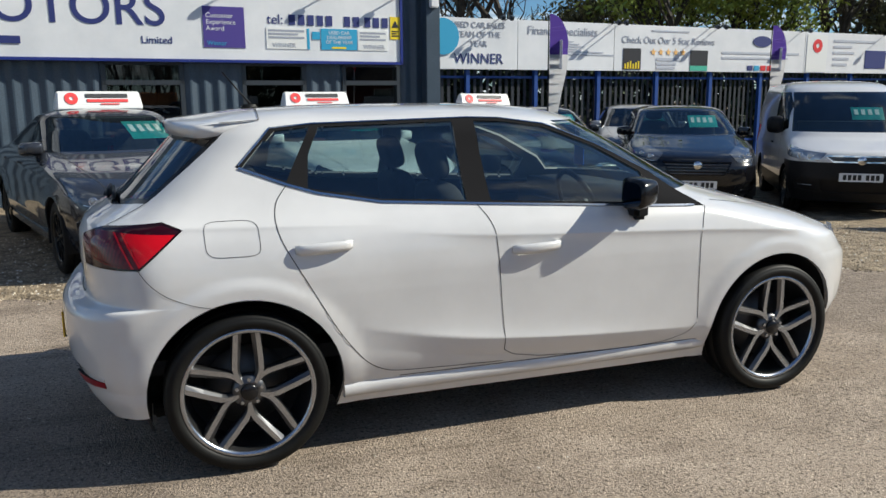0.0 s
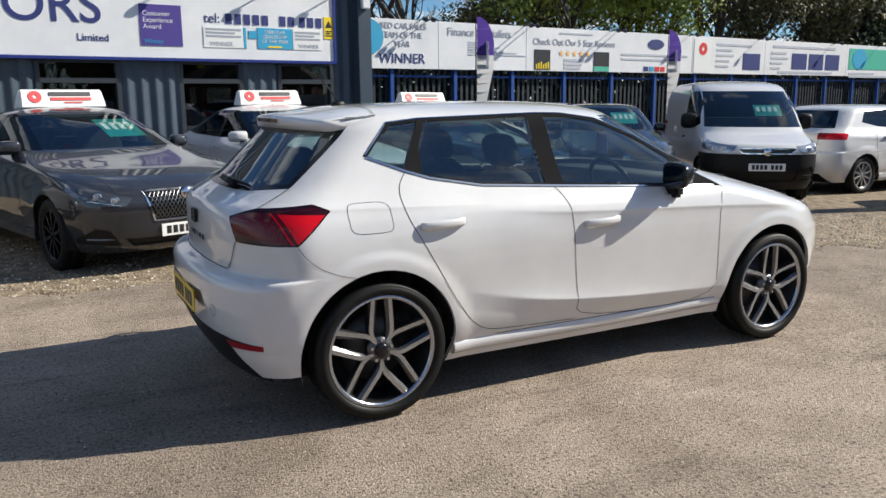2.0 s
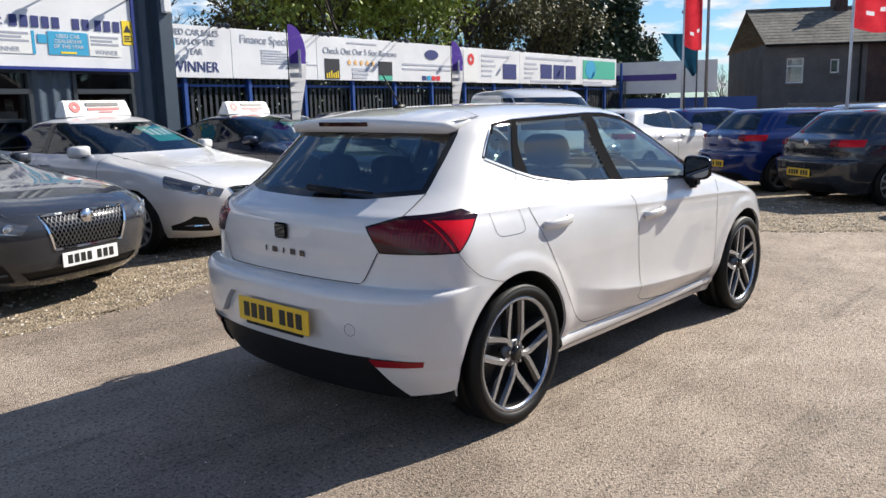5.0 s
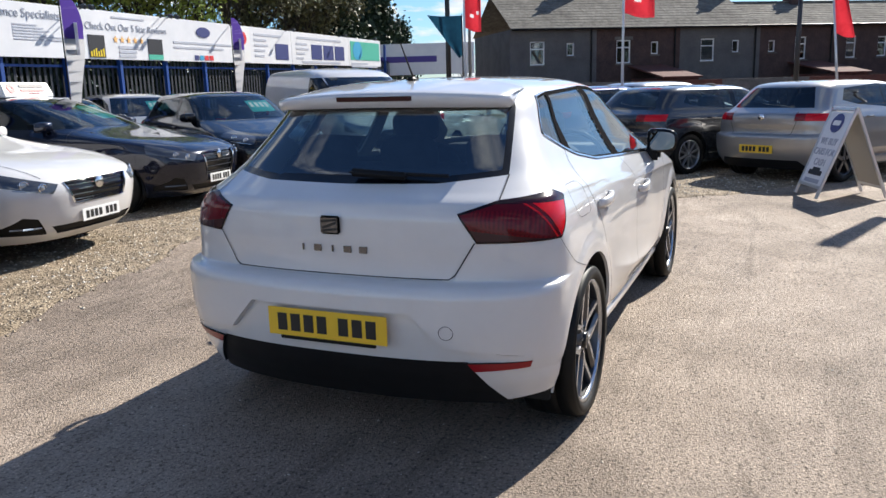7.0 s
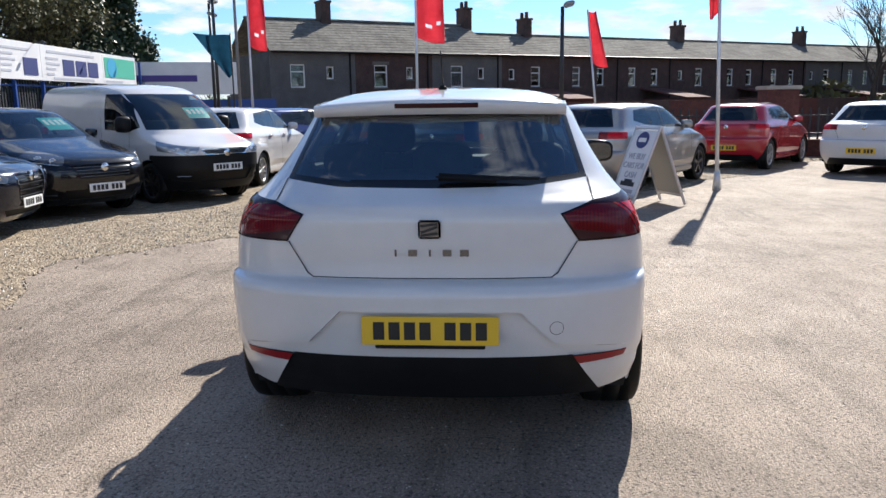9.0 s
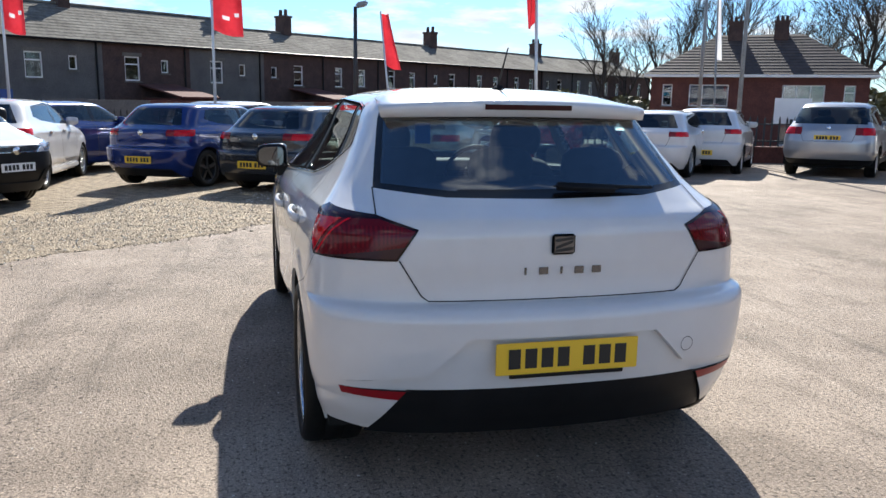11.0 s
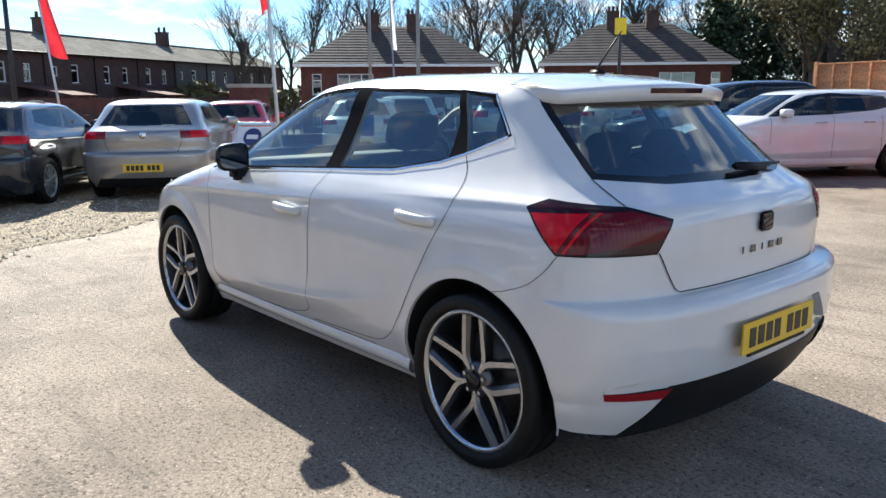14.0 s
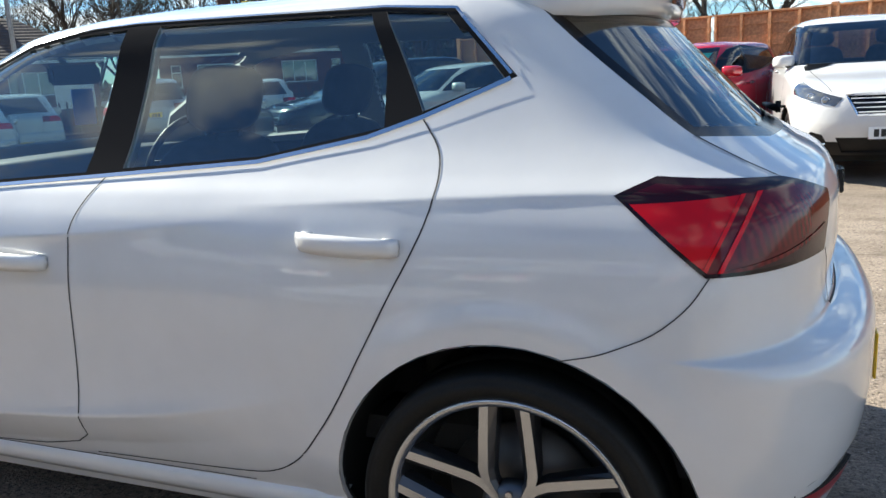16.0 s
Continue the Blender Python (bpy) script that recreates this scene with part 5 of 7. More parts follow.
    for n in range(5):
        a = radians((90 if style == "split" else 126) + 72 * n)
        part("wheel_bolt", cyl((0.047 * k * math.cos(a), y1 - 0.02, 0.047 * k * math.sin(a)), (0.047 * k * math.cos(a), y1 - 0.006, 0.047 * k * math.sin(a)), 0.008, None, 6), face, wheel)
    return wheel


def add_pad(bm, at, size, rot, power):
    """A cushion with rounded sides."""
    vs = bmesh.ops.create_uvsphere(bm, u_segments=20, v_segments=12, radius=1)["verts"]
    for v in vs:
        c = Vector([math.copysign(abs(k) ** power, k) * e / 2 for k, e in zip(v.co, size)])
        v.co = Vector(at) + rot @ c


def build_seat(parent, x, y, z, w=0.5, rear=False):
    bm = bmesh.new()
    add_box(bm, (x, y, z), (0.5, w, 0.16), None, 0.05)
    back = Matrix.Rotation(radians(-16), 3, "Y")
    add_pad(bm, (x - 0.30, y, z + 0.32), (0.15, w, 0.66), back, 0.45)
    seat = part("rear_bench" if rear else "seat", bm, "seat", parent, "", True)
    for dy in ((-0.42, 0, 0.42) if rear else (0,)):
        bm = bmesh.new()
        add_pad(bm, (x - 0.40, y + dy, z + (0.68 if rear else 0.74)), (0.10, 0.28, 0.18), back, 0.6)
        for s in (-0.05, 0.05):
            add_cyl(bm, (x - 0.385, y + dy + s, z + 0.52), (x - 0.40, y + dy + s, z + 0.68), 0.006, None, 6)
        part("headrest", bm, "seat", seat, "", True)
    return seat


# ---- the white hatchback ----
UP = curve([-1.95, -1.1, -0.22, 0.8, 1.6, 2.1], [0.985, 0.963, 0.892, 0.852, 0.80, 0.75])
UP_REAR = curve([-1.95, -1.5, -1.1, -0.6], [0.985, 0.984, 0.972, 0.955])
LOW = curve([-0.95, -0.83, -0.2, 0.8, 1.0], [0.60, 0.553, 0.443, 0.38, 0.37])


def flank(x, y, z):
    """Shoulder crease in two overlapping lengths, lower door crease and flared arches of the flank."""
    v = 0.0
    for line, a, b in ((UP_REAR, min(1, max(0, (x + 1.9) / 0.3)), min(1, max(0, (-0.62 - x) / 0.45))), (UP, min(1, max(0, (x + 0.72) / 0.55)), min(1, max(0, (1.9 - x) / 0.5)))):
        d = z - line(x)
        v += 0.0125 * a * b * math.exp(-abs(d) / (0.10 if d > 0 else 0.024))
    if -0.95 < x < 1.0:
        e = z - LOW(x)
        fade = min(1, max(0, (x + 0.86) / 0.42)) * min(1, max(0, (0.92 - x) / 0.7)) ** 0.7
        v += fade * (0.021 * math.exp(-e / 0.050) if e > 0 else 0.021 * max(0.0, 1 + e / 0.085))
        wide = min(1, max(0, (x + 0.95) / 0.4)) * min(1, max(0, (1.0 - x) / 0.4))
        v -= wide * wide * (3 - 2 * wide) * 0.007 * math.exp(-((z - 0.68) / 0.15) ** 2)
    for h in (-1.282, 1.282):
        q = math.hypot(x - h, z - 0.325)
        if q < 0.56:
            u = min(1, max(0, (0.475 - q) / 0.055))
            v += 0.011 * u * u * (3 - 2 * u)
    if x < -1.4 and z < 0.36:
        v += 0.055 * min(1, (-1.4 - x) / 0.15) * (0.36 - z) / 0.16 * min(1, max(0, (y - 0.3) / 0.3))
    return v * (1 if y > 0.3 else 0)


HERO = Shell([
    (0.20, -1.875, 1.93, 0.765), (0.26, -1.915, 2.00, 0.792), (0.33, -1.952, 2.05, 0.832), (0.42, -1.980, 2.09, 0.858), (0.55, -1.995, 2.10, 0.8695),
    (0.645, -1.995, 2.09, 0.8745), (0.685, -1.972, 2.06, 0.8757), (0.70, -1.908, 2.05, 0.8759), (0.76, -1.904, 2.0, 0.8738), (0.84, -1.911, 1.80, 0.862),
    (0.92, -1.91, 1.50, 0.838), (0.975, -1.89, 1.29, 0.803), (1.02, -1.82, 1.12, 0.765), (1.07, -1.744, 1.02, 0.728), (1.15, -1.662, 0.88, 0.680),
    (1.25, -1.565, 0.70, 0.628), (1.33, -1.487, 0.54, 0.592), (1.375, -1.43, 0.45, 0.552), (1.40, -1.36, 0.36, 0.50), (1.42, -1.24, 0.25, 0.42),
    (1.435, -1.02, 0.08, 0.30), (1.444, -0.7, -0.15, 0.08)], (0.35, 2.5), (0.6, 2.2), (0.03, 0.06), flank)


def build_hero():
    car = thing("hatchback", "white five-door hatchback with large alloy wheels parked on tarmac", "car")
    bm = HERO.mesh(7, (24, 90, 22), ((0.37, 0.62), (0.83, 1.02)))
    any_side = lambda c, n: abs(c.y) > 0.45 and abs(n.y) > 0.25
    for h in (-1.282, 1.282):
        bmesh.ops.delete(bm, geom=cut(bm, circle(h, 0.325, 0.383, 44), "y", lambda c, n: abs(c.y) > 0.45 and c.z < 0.8), context="FACES")
    for h in (-1.282, 1.282):
        for sg in (1, -1):
            b2 = bmesh.new()
            rows = []
            for i in range(49):
                a = radians(-16 + 212 * i / 48)
                x, z = h + 0.3798 * math.cos(a), max(0.21, 0.325 + 0.3798 * math.sin(a))
                rows.append([b2.verts.new((x, sg * (HERO.y(x, z) - dy), z)) for dy in (0.0, 0.005, 0.012)])
            for p, q in zip(rows, rows[1:]):
                for i in range(2):
                    b2.faces.new((p[i], p[i + 1], q[i + 1], q[i]))
            part("arch_lip", b2, "white_paint", car, "", True)
    # glazing
    dlo = [(-1.275, 1.2), (-1.125, 1.352), (-0.95, 1.368), (-0.25, 1.384), (-0.1, 1.38), (0.13, 1.35), (0.40, 1.252), (0.67, 1.115), (0.86, 0.957),
           (0.55, 0.970), (-0.23, 1.013), (-0.70, 1.041), (-0.96, 1.086), (-1.08, 1.123)]
    panes = {"quarter_window": [(-1.252, 1.2), (-1.108, 1.338), (-0.958, 1.354), (-1.078, 1.138)],
             "rear_door_window": [(-0.995, 1.109), (-0.978, 1.24), (-0.922, 1.352), (-0.325, 1.368), (-0.325, 1.035), (-0.70, 1.056)],
             "front_door_window": [(-0.222, 1.367), (-0.08, 1.362), (0.12, 1.335), (0.385, 1.238), (0.60, 1.117), (0.60, 0.985), (-0.215, 1.028)]}
    frame_faces = cut(bm, dlo, "y", any_side)
    surround = take(bm, frame_faces)
    for name, poly in panes.items():
        fs = cut(surround, poly, "y", any_side)
        for sg, f2 in ((1, [f for f in fs if f.calc_center_median().y > 0]), (-1, [f for f in fs if f.calc_center_median().y < 0])):
            panel(name, take(surround, f2, -0.004), "glass", car).visible_shadow = False
    panel("window_surround", surround, "satin_black", car, "black window surround", "headliner", 0.03)
    for sg in (1, -1):
        part("window_trim", side_strip(HERO, [(0.80, 0.962), (0.55, 0.972), (-0.23, 1.015), (-0.70, 1.043), (-0.96, 1.088), (-1.08, 1.125), (-1.262, 1.195)], 0.011, 0.005, sg), "satin_trim", car, "satin bright window strip")
        part("window_trim", side_strip(HERO, [(-1.262, 1.205), (-1.125, 1.348), (-0.95, 1.364), (-0.25, 1.380), (-0.1, 1.376), (0.13, 1.346), (0.40, 1.248), (0.67, 1.111)], 0.007, 0.004, sg), "satin_trim", car, "satin bright window strip")
    tail = lambda c, n: c.x < -1.2 and n.x < -0.12
    rg = take(bm, cut(bm, [(0.0, 1.040), (0.38, 1.045), (0.617, 1.068), (0.553, 1.308), (0.535, 1.345), (-0.535, 1.345), (-0.553, 1.308), (-0.617, 1.068), (-0.38, 1.045)], "x", lambda c, n: tail(c, n) and 1.0 < c.z < 1.4))
    clear = cut(rg, [(-0.36, 1.066), (0.36, 1.066), (0.588, 1.085), (0.532, 1.318), (-0.532, 1.318), (-0.588, 1.085)], "x", tail)
    panel("rear_window", take(rg, clear, -0.001), "glass_rear", car).visible_shadow = False
    panel("rear_window_border", rg, "black_gloss", car, "black printed glass border", "trim", 0.02)
    head = lambda c, n: c.x > 0.2 and n.x > 0.1 and c.z > 0.97
    ws = take(bm, cut(bm, [(-0.70, 1.03), (0.70, 1.03), (0.53, 1.36), (-0.53, 1.36)], "x", head))
    panel("windscreen", ws, "glass", car).visible_shadow = False
    # tail lamps across the rear corners
    for sg in (1, -1):
        pl = [((-1.85, sg * 0.497, 0.949), (0, -sg * 0.105, -0.070)), ((0, 0, 0.842), (0, 0, -1)), ((-1.652, 0, 0.842), (0.138, 0, -0.161)),
              ((-1.491, 0, 0.980), (0.029, 0, 0.071)), ((-1.562, 0, 1.009), (-0.09, 0, 1)), ((-1.85, sg * 0.497, 0.949), (0, -sg * 0.316, 1))]
        lamp_faces = cut_planes(bm, pl, lambda c, n: c.x < -1.4 and sg * c.y > 0.4 and 0.78 < c.z < 1.06)
        lb = take(bm, lamp_faces, 0.004)
        lamp = new("tail_lamp"); lamp.parent = car; tagged(lamp, "red tail lamp with smoked upper edge and grey corner")
        all_of = lambda c, n: True
        inner = take(lb, cut_planes(lb, [(Vector(co) - Vector(no).normalized() * 0.008, no) for co, no in pl], all_of))
        panel("lens_border", lb, "lens_edge", lamp, "black lens border")
        lb = inner
        panel("top_lens", take(lb, cut_planes(lb, [((-1.71, 0, 0.976), (-0.05, 0, -1))], all_of)), "dark_lens", lamp)
        outer = take(lb, cut_planes(lb, [((-1.704, 0, 0.959), (-1, 0, -0.47))], all_of))
        panel("light_bar", take(outer, cut_planes(outer, [((-1.696, 0, 0.959), (1, 0, 0.47))], all_of), 0.002), "bright_lens", lamp)
        panel("outer_lens", outer, "red_lens", lamp)
        panel("lens_divider", take(lb, cut_planes(lb, [((-1.722, 0, 0.959), (-1, 0, -0.47))], all_of)), "wine_lens", lamp)
        low = cut_planes(lb, [((0, sg * 0.70, 0.866), (0, sg * 0.16, 1))], all_of)
        panel("reversing_lens", take(lb, low), "smoke_lens", lamp, "smoked clear reversing lens")
        panel("light_bar", take(lb, cut_planes(lb, [((-1.731, 0, 0.959), (-1, 0, -0.47))], all_of), 0.002), "bright_lens", lamp)
        panel("light_bar", take(lb, cut_planes(lb, [((0, sg * 0.70, 0.873), (0, sg * 0.16, 1)), ((0, sg * 0.56, 0), (0, -sg, 0))], all_of), 0.002), "ribbed_lens", lamp)
        core = cut_planes(lb, [((0, sg * 0.70, 0.882), (0, -sg * 0.16, -1)), ((0, 0, 0.958), (0, 0.0, 1)), ((0, sg * 0.575, 0.9), (0, -sg, -0.6))], all_of)
        panel("ribbed_lens", take(lb, core, 0.001), "ribbed_lens", lamp)
        panel("inner_lens", lb, "wine_lens", lamp)
    # opening panels
    front_door = [(-0.285, 1.0163), (-0.23, 1.013), (0.55, 0.970), (0.86, 0.957), (0.825, 0.90), (0.806, 0.80), (0.806, 0.6), (0.823, 0.30), (-0.187, 0.322), (-0.2, 0.5), (-0.211, 0.64), (-0.228, 0.9), (-0.25, 0.965)]
    rear_door = [(-1.083, 1.122), (-0.96, 1.086), (-0.70, 1.041), (-0.285, 1.0163), (-0.25, 0.965), (-0.228, 0.9), (-0.211, 0.64), (-0.2, 0.5), (-0.187, 0.322), (-0.62, 0.335), (-0.70, 0.342), (-0.76, 0.365), (-0.82, 0.41),
                 (-0.92, 0.54), (-1.03, 0.74), (-1.12, 0.90), (-1.146, 0.985), (-1.135, 1.06)]
    gaps = {"front_door": front_door[3:] + front_door[:1], "rear_door": rear_door[8:] + rear_door[:1]}
    for name, poly in (("front_door", front_door), ("rear_door", rear_door)):
        fs = cut(bm, poly, "y", any_side)
        sides = {k: [f for f in fs if k * f.calc_center_median().y > 0] for k in (1, -1)}
        for sg in (1, -1):
            door = panel(name, take(bm, sides[sg]), "white_paint", car, "", "trim", 0.05)
            part("panel_gap", side_strip(HERO, rounded(gaps[name]), 0.0036, 0.0012, sg), "shadow_gap", door)
            x0, z0 = (-0.965, 0.890) if name == "rear_door" else (-0.045, 0.832)
            build_handle(door, x0, z0, sg)
    tg = cut(bm, [(-0.465, 0.7), (0.465, 0.7), (0.488, 0.722), (0.565, 0.845), (0.497, 0.949), (0.628, 0.991), (0.617, 1.068), (0.38, 1.045), (0.0, 1.040), (-0.38, 1.045), (-0.617, 1.068), (-0.628, 0.991), (-0.497, 0.949), (-0.565, 0.845), (-0.488, 0.722)], "x", tail)
    gate = panel("tailgate", take(bm, tg), "white_paint", car, "", "trim", 0.04)
    for line in ([(-0.562, 0.845), (-0.488, 0.722), (-0.465, 0.703), (0.465, 0.703), (0.488, 0.722), (0.562, 0.845)], [(0.628, 0.991), (0.617, 1.068)], [(-0.628, 0.991), (-0.617, 1.068)]):
        part("panel_gap", rear_strip(HERO, line, 0.005, 0.004), "shadow_gap", gate)
    # rear bumper with its dark lower panel
    low_panel = [(-0.550, 0.404), (0.550, 0.404), (0.672, 0.215), (0.69, 0.15), (-0.69, 0.15), (-0.672, 0.215)]
    cut(bm, low_panel, "x", lambda c, n: c.x < -1.5)
    is_low = lambda c: c.x < -1.5 and inside((c.y, c.z), low_panel)
    bump = take(bm, cut_planes(bm, [((-1.66, 0, 0.845), (0.16, 0, 0.26)), ((0, 0, 0.842), (0, 0, 1))], lambda c, n: c.x < -1.3 and not is_low(c)))
    bmesh.ops.delete(bump, geom=cut_planes(bump, [((-1.60, 0, 0.268), (-0.196, 0, 1))], lambda c, n: True), context="FACES")
    diff = [f for f in bm.faces if is_low(f.calc_center_median())]
    rear = lambda c, n: c.x < -1.6
    lenses = [take(bump, cut(bump, [(sg * 0.535, 0.404), (sg * 0.765, 0.406), (sg * 0.755, 0.380), (sg * 0.556, 0.369)], "x", rear), 0.002) for sg in (1, -1)]
    hollow = take(bump, cut(bump, [(-0.345, 0.592), (0.345, 0.592), (0.476, 0.463), (0.765, 0.430), (0.765, 0.404), (-0.765, 0.404), (-0.765, 0.430), (-0.476, 0.463)], "x", rear))
    bumper = panel("rear_bumper", bump, "white_paint", car, "", "liner", 0.02)
    panel("diffuser", take(bm, diff, -0.012), "black_plastic", bumper, "matt black lower bumper", "liner", 0.02)
    for lb in lenses:
        panel("reflector", lb, "reflector", bumper, "slim red reflector", "liner", 0.01)
    # the pushed-in field round the plate, with its sloping rim
    hl = hollow.verts.layers.float_vector["n"]
    rim = [(e.verts[0], e.verts[1]) for e in hollow.edges if e.is_boundary and max(v.co.z for v in e.verts) > 0.408]
    edge = {v: v.co.copy() for e in rim for v in e}
    for v in list(hollow.verts):
        v.co.x += 0.030 * min(1, max(0, (0.765 - abs(v.co.y)) / 0.22)) * min(1, max(0, (v.co.z - 0.400) / 0.05) * 0.6 + 0.4)
    for a, b in rim:
        q = [hollow.verts.new(c) for c in (edge[a], edge[b], b.co + Vector((0, 0, -0.006)), a.co + Vector((0, 0, -0.006)))]
        nrm = (q[1].co - q[0].co).cross(q[3].co - q[0].co)
        nrm = nrm.normalized() if nrm.length > 1e-9 else Vector((-1, 0, 0))
        if nrm.x > 0:
            nrm = -nrm
        for v in q:
            v[hl] = nrm
        hollow.faces.new(q)
    panel("plate_recess", hollow, "white_paint", bumper, "white recessed number plate field")
    for sg in (1, -1):
        part("panel_gap", side_strip(HERO, rounded([(-1.66, 0.845), (-1.625, 0.79), (-1.56, 0.735), (-1.47, 0.70), (-1.40, 0.685)]), 0.0024, 0.0015, sg), "shadow_gap", bumper)
    ring = [(-0.482 + 0.026 * math.cos(a), 0.526 + 0.026 * math.sin(a)) for a in [2 * math.pi * k / 32 for k in range(33)]]
    part("towing_eye_cap", rear_strip(HERO, ring, 0.0022, 0.001), "shadow_gap", bumper)
    plate = build_plate(bumper, 0.522, 0.112, "plate_yellow", pose(-1.996, -0.003, 0.522))
    part("plate_surround", boxes(((-1.992, -0.003, 0.459), (0.012, 0.42, 0.016)), bevel=0.003), "black_plastic", bumper)
    # sills, floor, wheel housings
    for sg in (1, -1):
        b2 = bmesh.new()
        prof = [(-0.014, 0.316), (0.008, 0.309), (0.021, 0.299), (0.027, 0.284), (0.026, 0.262), (0.012, 0.242), (-0.06, 0.230)]
        rows = []
        for i in range(30):
            x = -0.897 + 1.797 * i / 29
            tip = min(1.0, (29 - i) / 2.0 + 0.35)
            rows.append([b2.verts.new((x, sg * (HERO.y(x, 0.285) - 0.008 + dy * (tip if dy > 0 else 1)), 0.275 + (zz - 0.275) * (0.7 + 0.3 * tip) + 0.012 * (x + 0.93) / 1.85)) for dy, zz in prof])
        b2.faces.new(rows[-1])
        for p, q in zip(rows, rows[1:]):
            for i in range(len(prof) - 1):
                b2.faces.new((p[i], p[i + 1], q[i + 1], q[i])[::sg])
        part("sill", b2, "white_paint", car, "", True)
        part("panel_gap", side_strip(HERO, [(-0.66, 0.312), (0.84, 0.308)], 0.004, 0.0015, sg), "shadow_gap", car)
        for h in (-1.282, 1.282):
            b2 = bmesh.new()
            n = 28
            rows = []
            for i in range(n + 1):
                a = radians(-20 + 220 * i / n)
                rows.append([b2.verts.new((h + r * math.cos(a), sg * min(yy, HERO.y(h + r * math.cos(a), max(0.21, 0.325 + r * math.sin(a))) - 0.012), 0.325 + r * math.sin(a))) for r, yy in ((0.3805, 0.90), (0.395, 0.80), (0.40, 0.45), (0.05, 0.45))])
            for p, q in zip(rows, rows[1:]):
                for i in range(3):
                    b2.faces.new((p[i], p[i + 1], q[i + 1], q[i]))
            part("wheel_housing", b2, "liner", car, "black felt wheel housing", True)
            build_wheel(car, pose(h, sg * 0.752, 0.325, 0, 0, 0 if sg > 0 else 180), 0.325, 0.264)
        if sg < 0:
            # fuel flap
            part("panel_gap", side_strip(HERO, [(-1.312 + 0.102 * math.copysign(abs(math.cos(a)) ** 0.42, math.cos(a)) - 0.008 * math.sin(a), 0.938 + 0.066 * math.copysign(abs(math.sin(a)) ** 0.42, math.sin(a))) for a in [2 * math.pi * k / 40 for k in range(40)]], 0.0022, 0.0012, -1, True), "shadow_gap", car)
    part("underside", boxes(((0.0, 0, 0.22), (3.3, 1.30, 0.05)), ((-1.55, 0, 0.30), (0.5, 1.1, 0.14)), ((0.2, 0, 0.34), (2.0, 1.46, 0.1)), bevel=0.01), "liner", car, "dark underside")
    body = panel("body", bm, "white_paint", car, "gloss white body", "headliner", 0.02)
    # roof spoiler with the high stop lamp
    b2 = bmesh.new()
    rows = []
    n = 24
    def roof(x, y):
        lo, hi = 1.2, 1.444
        for _ in range(30):
            mid = (lo + hi) / 2
            lo, hi = (mid, hi) if HERO.xr(HERO.level(mid)) < x and HERO.y(x, mid) > abs(y) else (lo, mid)
        return lo
    for i in range(n + 1):
        y = -0.548 + 1.096 * i / n
        q = abs(y) / 0.548
        xt = -1.535 + 0.125 * q ** 2.4
        zt = 1.383 - 0.024 * q ** 2
        zb = 1.322 - 0.010 * q ** 2
        x0 = -1.13 - 0.03 * q
        z0 = roof(x0, y * 0.97)
        rows.append([b2.verts.new(p) for p in ((x0, y * 0.97, z0 + 0.001), (x0 - 0.09, y * 0.985, max(roof(x0 - 0.09, y * 0.985) + 0.003, z0 * 0.7 + zt * 0.3)), (xt + 0.09, y, zt + 0.012), (xt + 0.02, y, zt + 0.003), (xt + 0.004, y, zt - 0.005), (xt, y, zt - 0.016), (xt + 0.012, y, zb), (xt + 0.12, y * 0.985, zb + 0.012))])
    for p, q in zip(rows, rows[1:]):
        for i in range(7):
            b2.faces.new((p[i], q[i], q[i + 1], p[i + 1]))
    for r in (rows[0], rows[-1]):
        b2.faces.new(r)
    bmesh.ops.recalc_face_normals(b2, faces=b2.faces)
    edges = [[v.co.copy() for v in (r[0], r[1], r[2], r[3])] for r in rows]
    spoiler = part("spoiler", b2, "white_paint", gate, "white roof spoiler", True)
    for sg in (1, -1):
        b2 = bmesh.new()
        half = edges[n // 2 + 4:] if sg > 0 else edges[n // 2 - 4::-1]
        seam = [e[0] + Vector((0, 0, 0.003)) for e in half[:-1]] + [half[-1][i] + Vector((0.002, sg * 0.003, 0.003)) for i in range(3)]
        ribbon(b2, seam, [(0, 0.1 * sg, 1)] * (len(half) - 1) + [(0, 0.7 * sg, 0.7)] * 3, 0.004)
        part("panel_gap", b2, "shadow_gap", gate)
    b2 = bmesh.new()
    ribbon(b2, [(-1.537 + 0.125 * (abs(y) / 0.548) ** 2.4, y, 1.358) for y in np.linspace(-0.175, 0.175, 9)], [(-1, 0, -0.2)] * 9, 0.020)
    part("stop_lamp", b2, "dark_lens", gate, "dark red high stop lamp")
    # badge, lettering bars, wiper, aerial
    b2 = bmesh.new()
    add_box(b2, (-1.921, 0, 0.899), (0.012, 0.086, 0.072), None, 0.006, 0)
    add_box(b2, (-1.928, 0, 0.899), (0.003, 0.074, 0.060), None, 0.002, 1)
    for dz, a in ((0.018, 8), (0.0, 20), (-0.018, 8)):
        add_box(b2, (-1.930, 0, 0.899 + dz), (0.003, 0.066, 0.010), Matrix.Rotation(radians(-a), 3, "X"), 0.001, 0)
    part("badge", b2, ["plate_ink", "dark_chrome"], gate, "chrome and black square badge")
    for i in range(5):
        y = 0.132 - i * 0.066
        part("letter_bar", boxes(((HERO.x_rear(y, 0.806) - 0.004, y, 0.806), (0.004, 0.008 if i in (0, 2) else 0.034, 0.026)), bevel=0.001), "dark_chrome", gate)
    b2 = bmesh.new()
    add_box(b2, (-1.775, -0.14, 1.078), (0.035, 0.25, 0.03), Matrix.Rotation(radians(3), 3, "X"), 0.012)
    add_cyl(b2, (-1.765, -0.03, 1.083), (-1.742, -0.42, 1.073), 0.010, 0.006, 8)
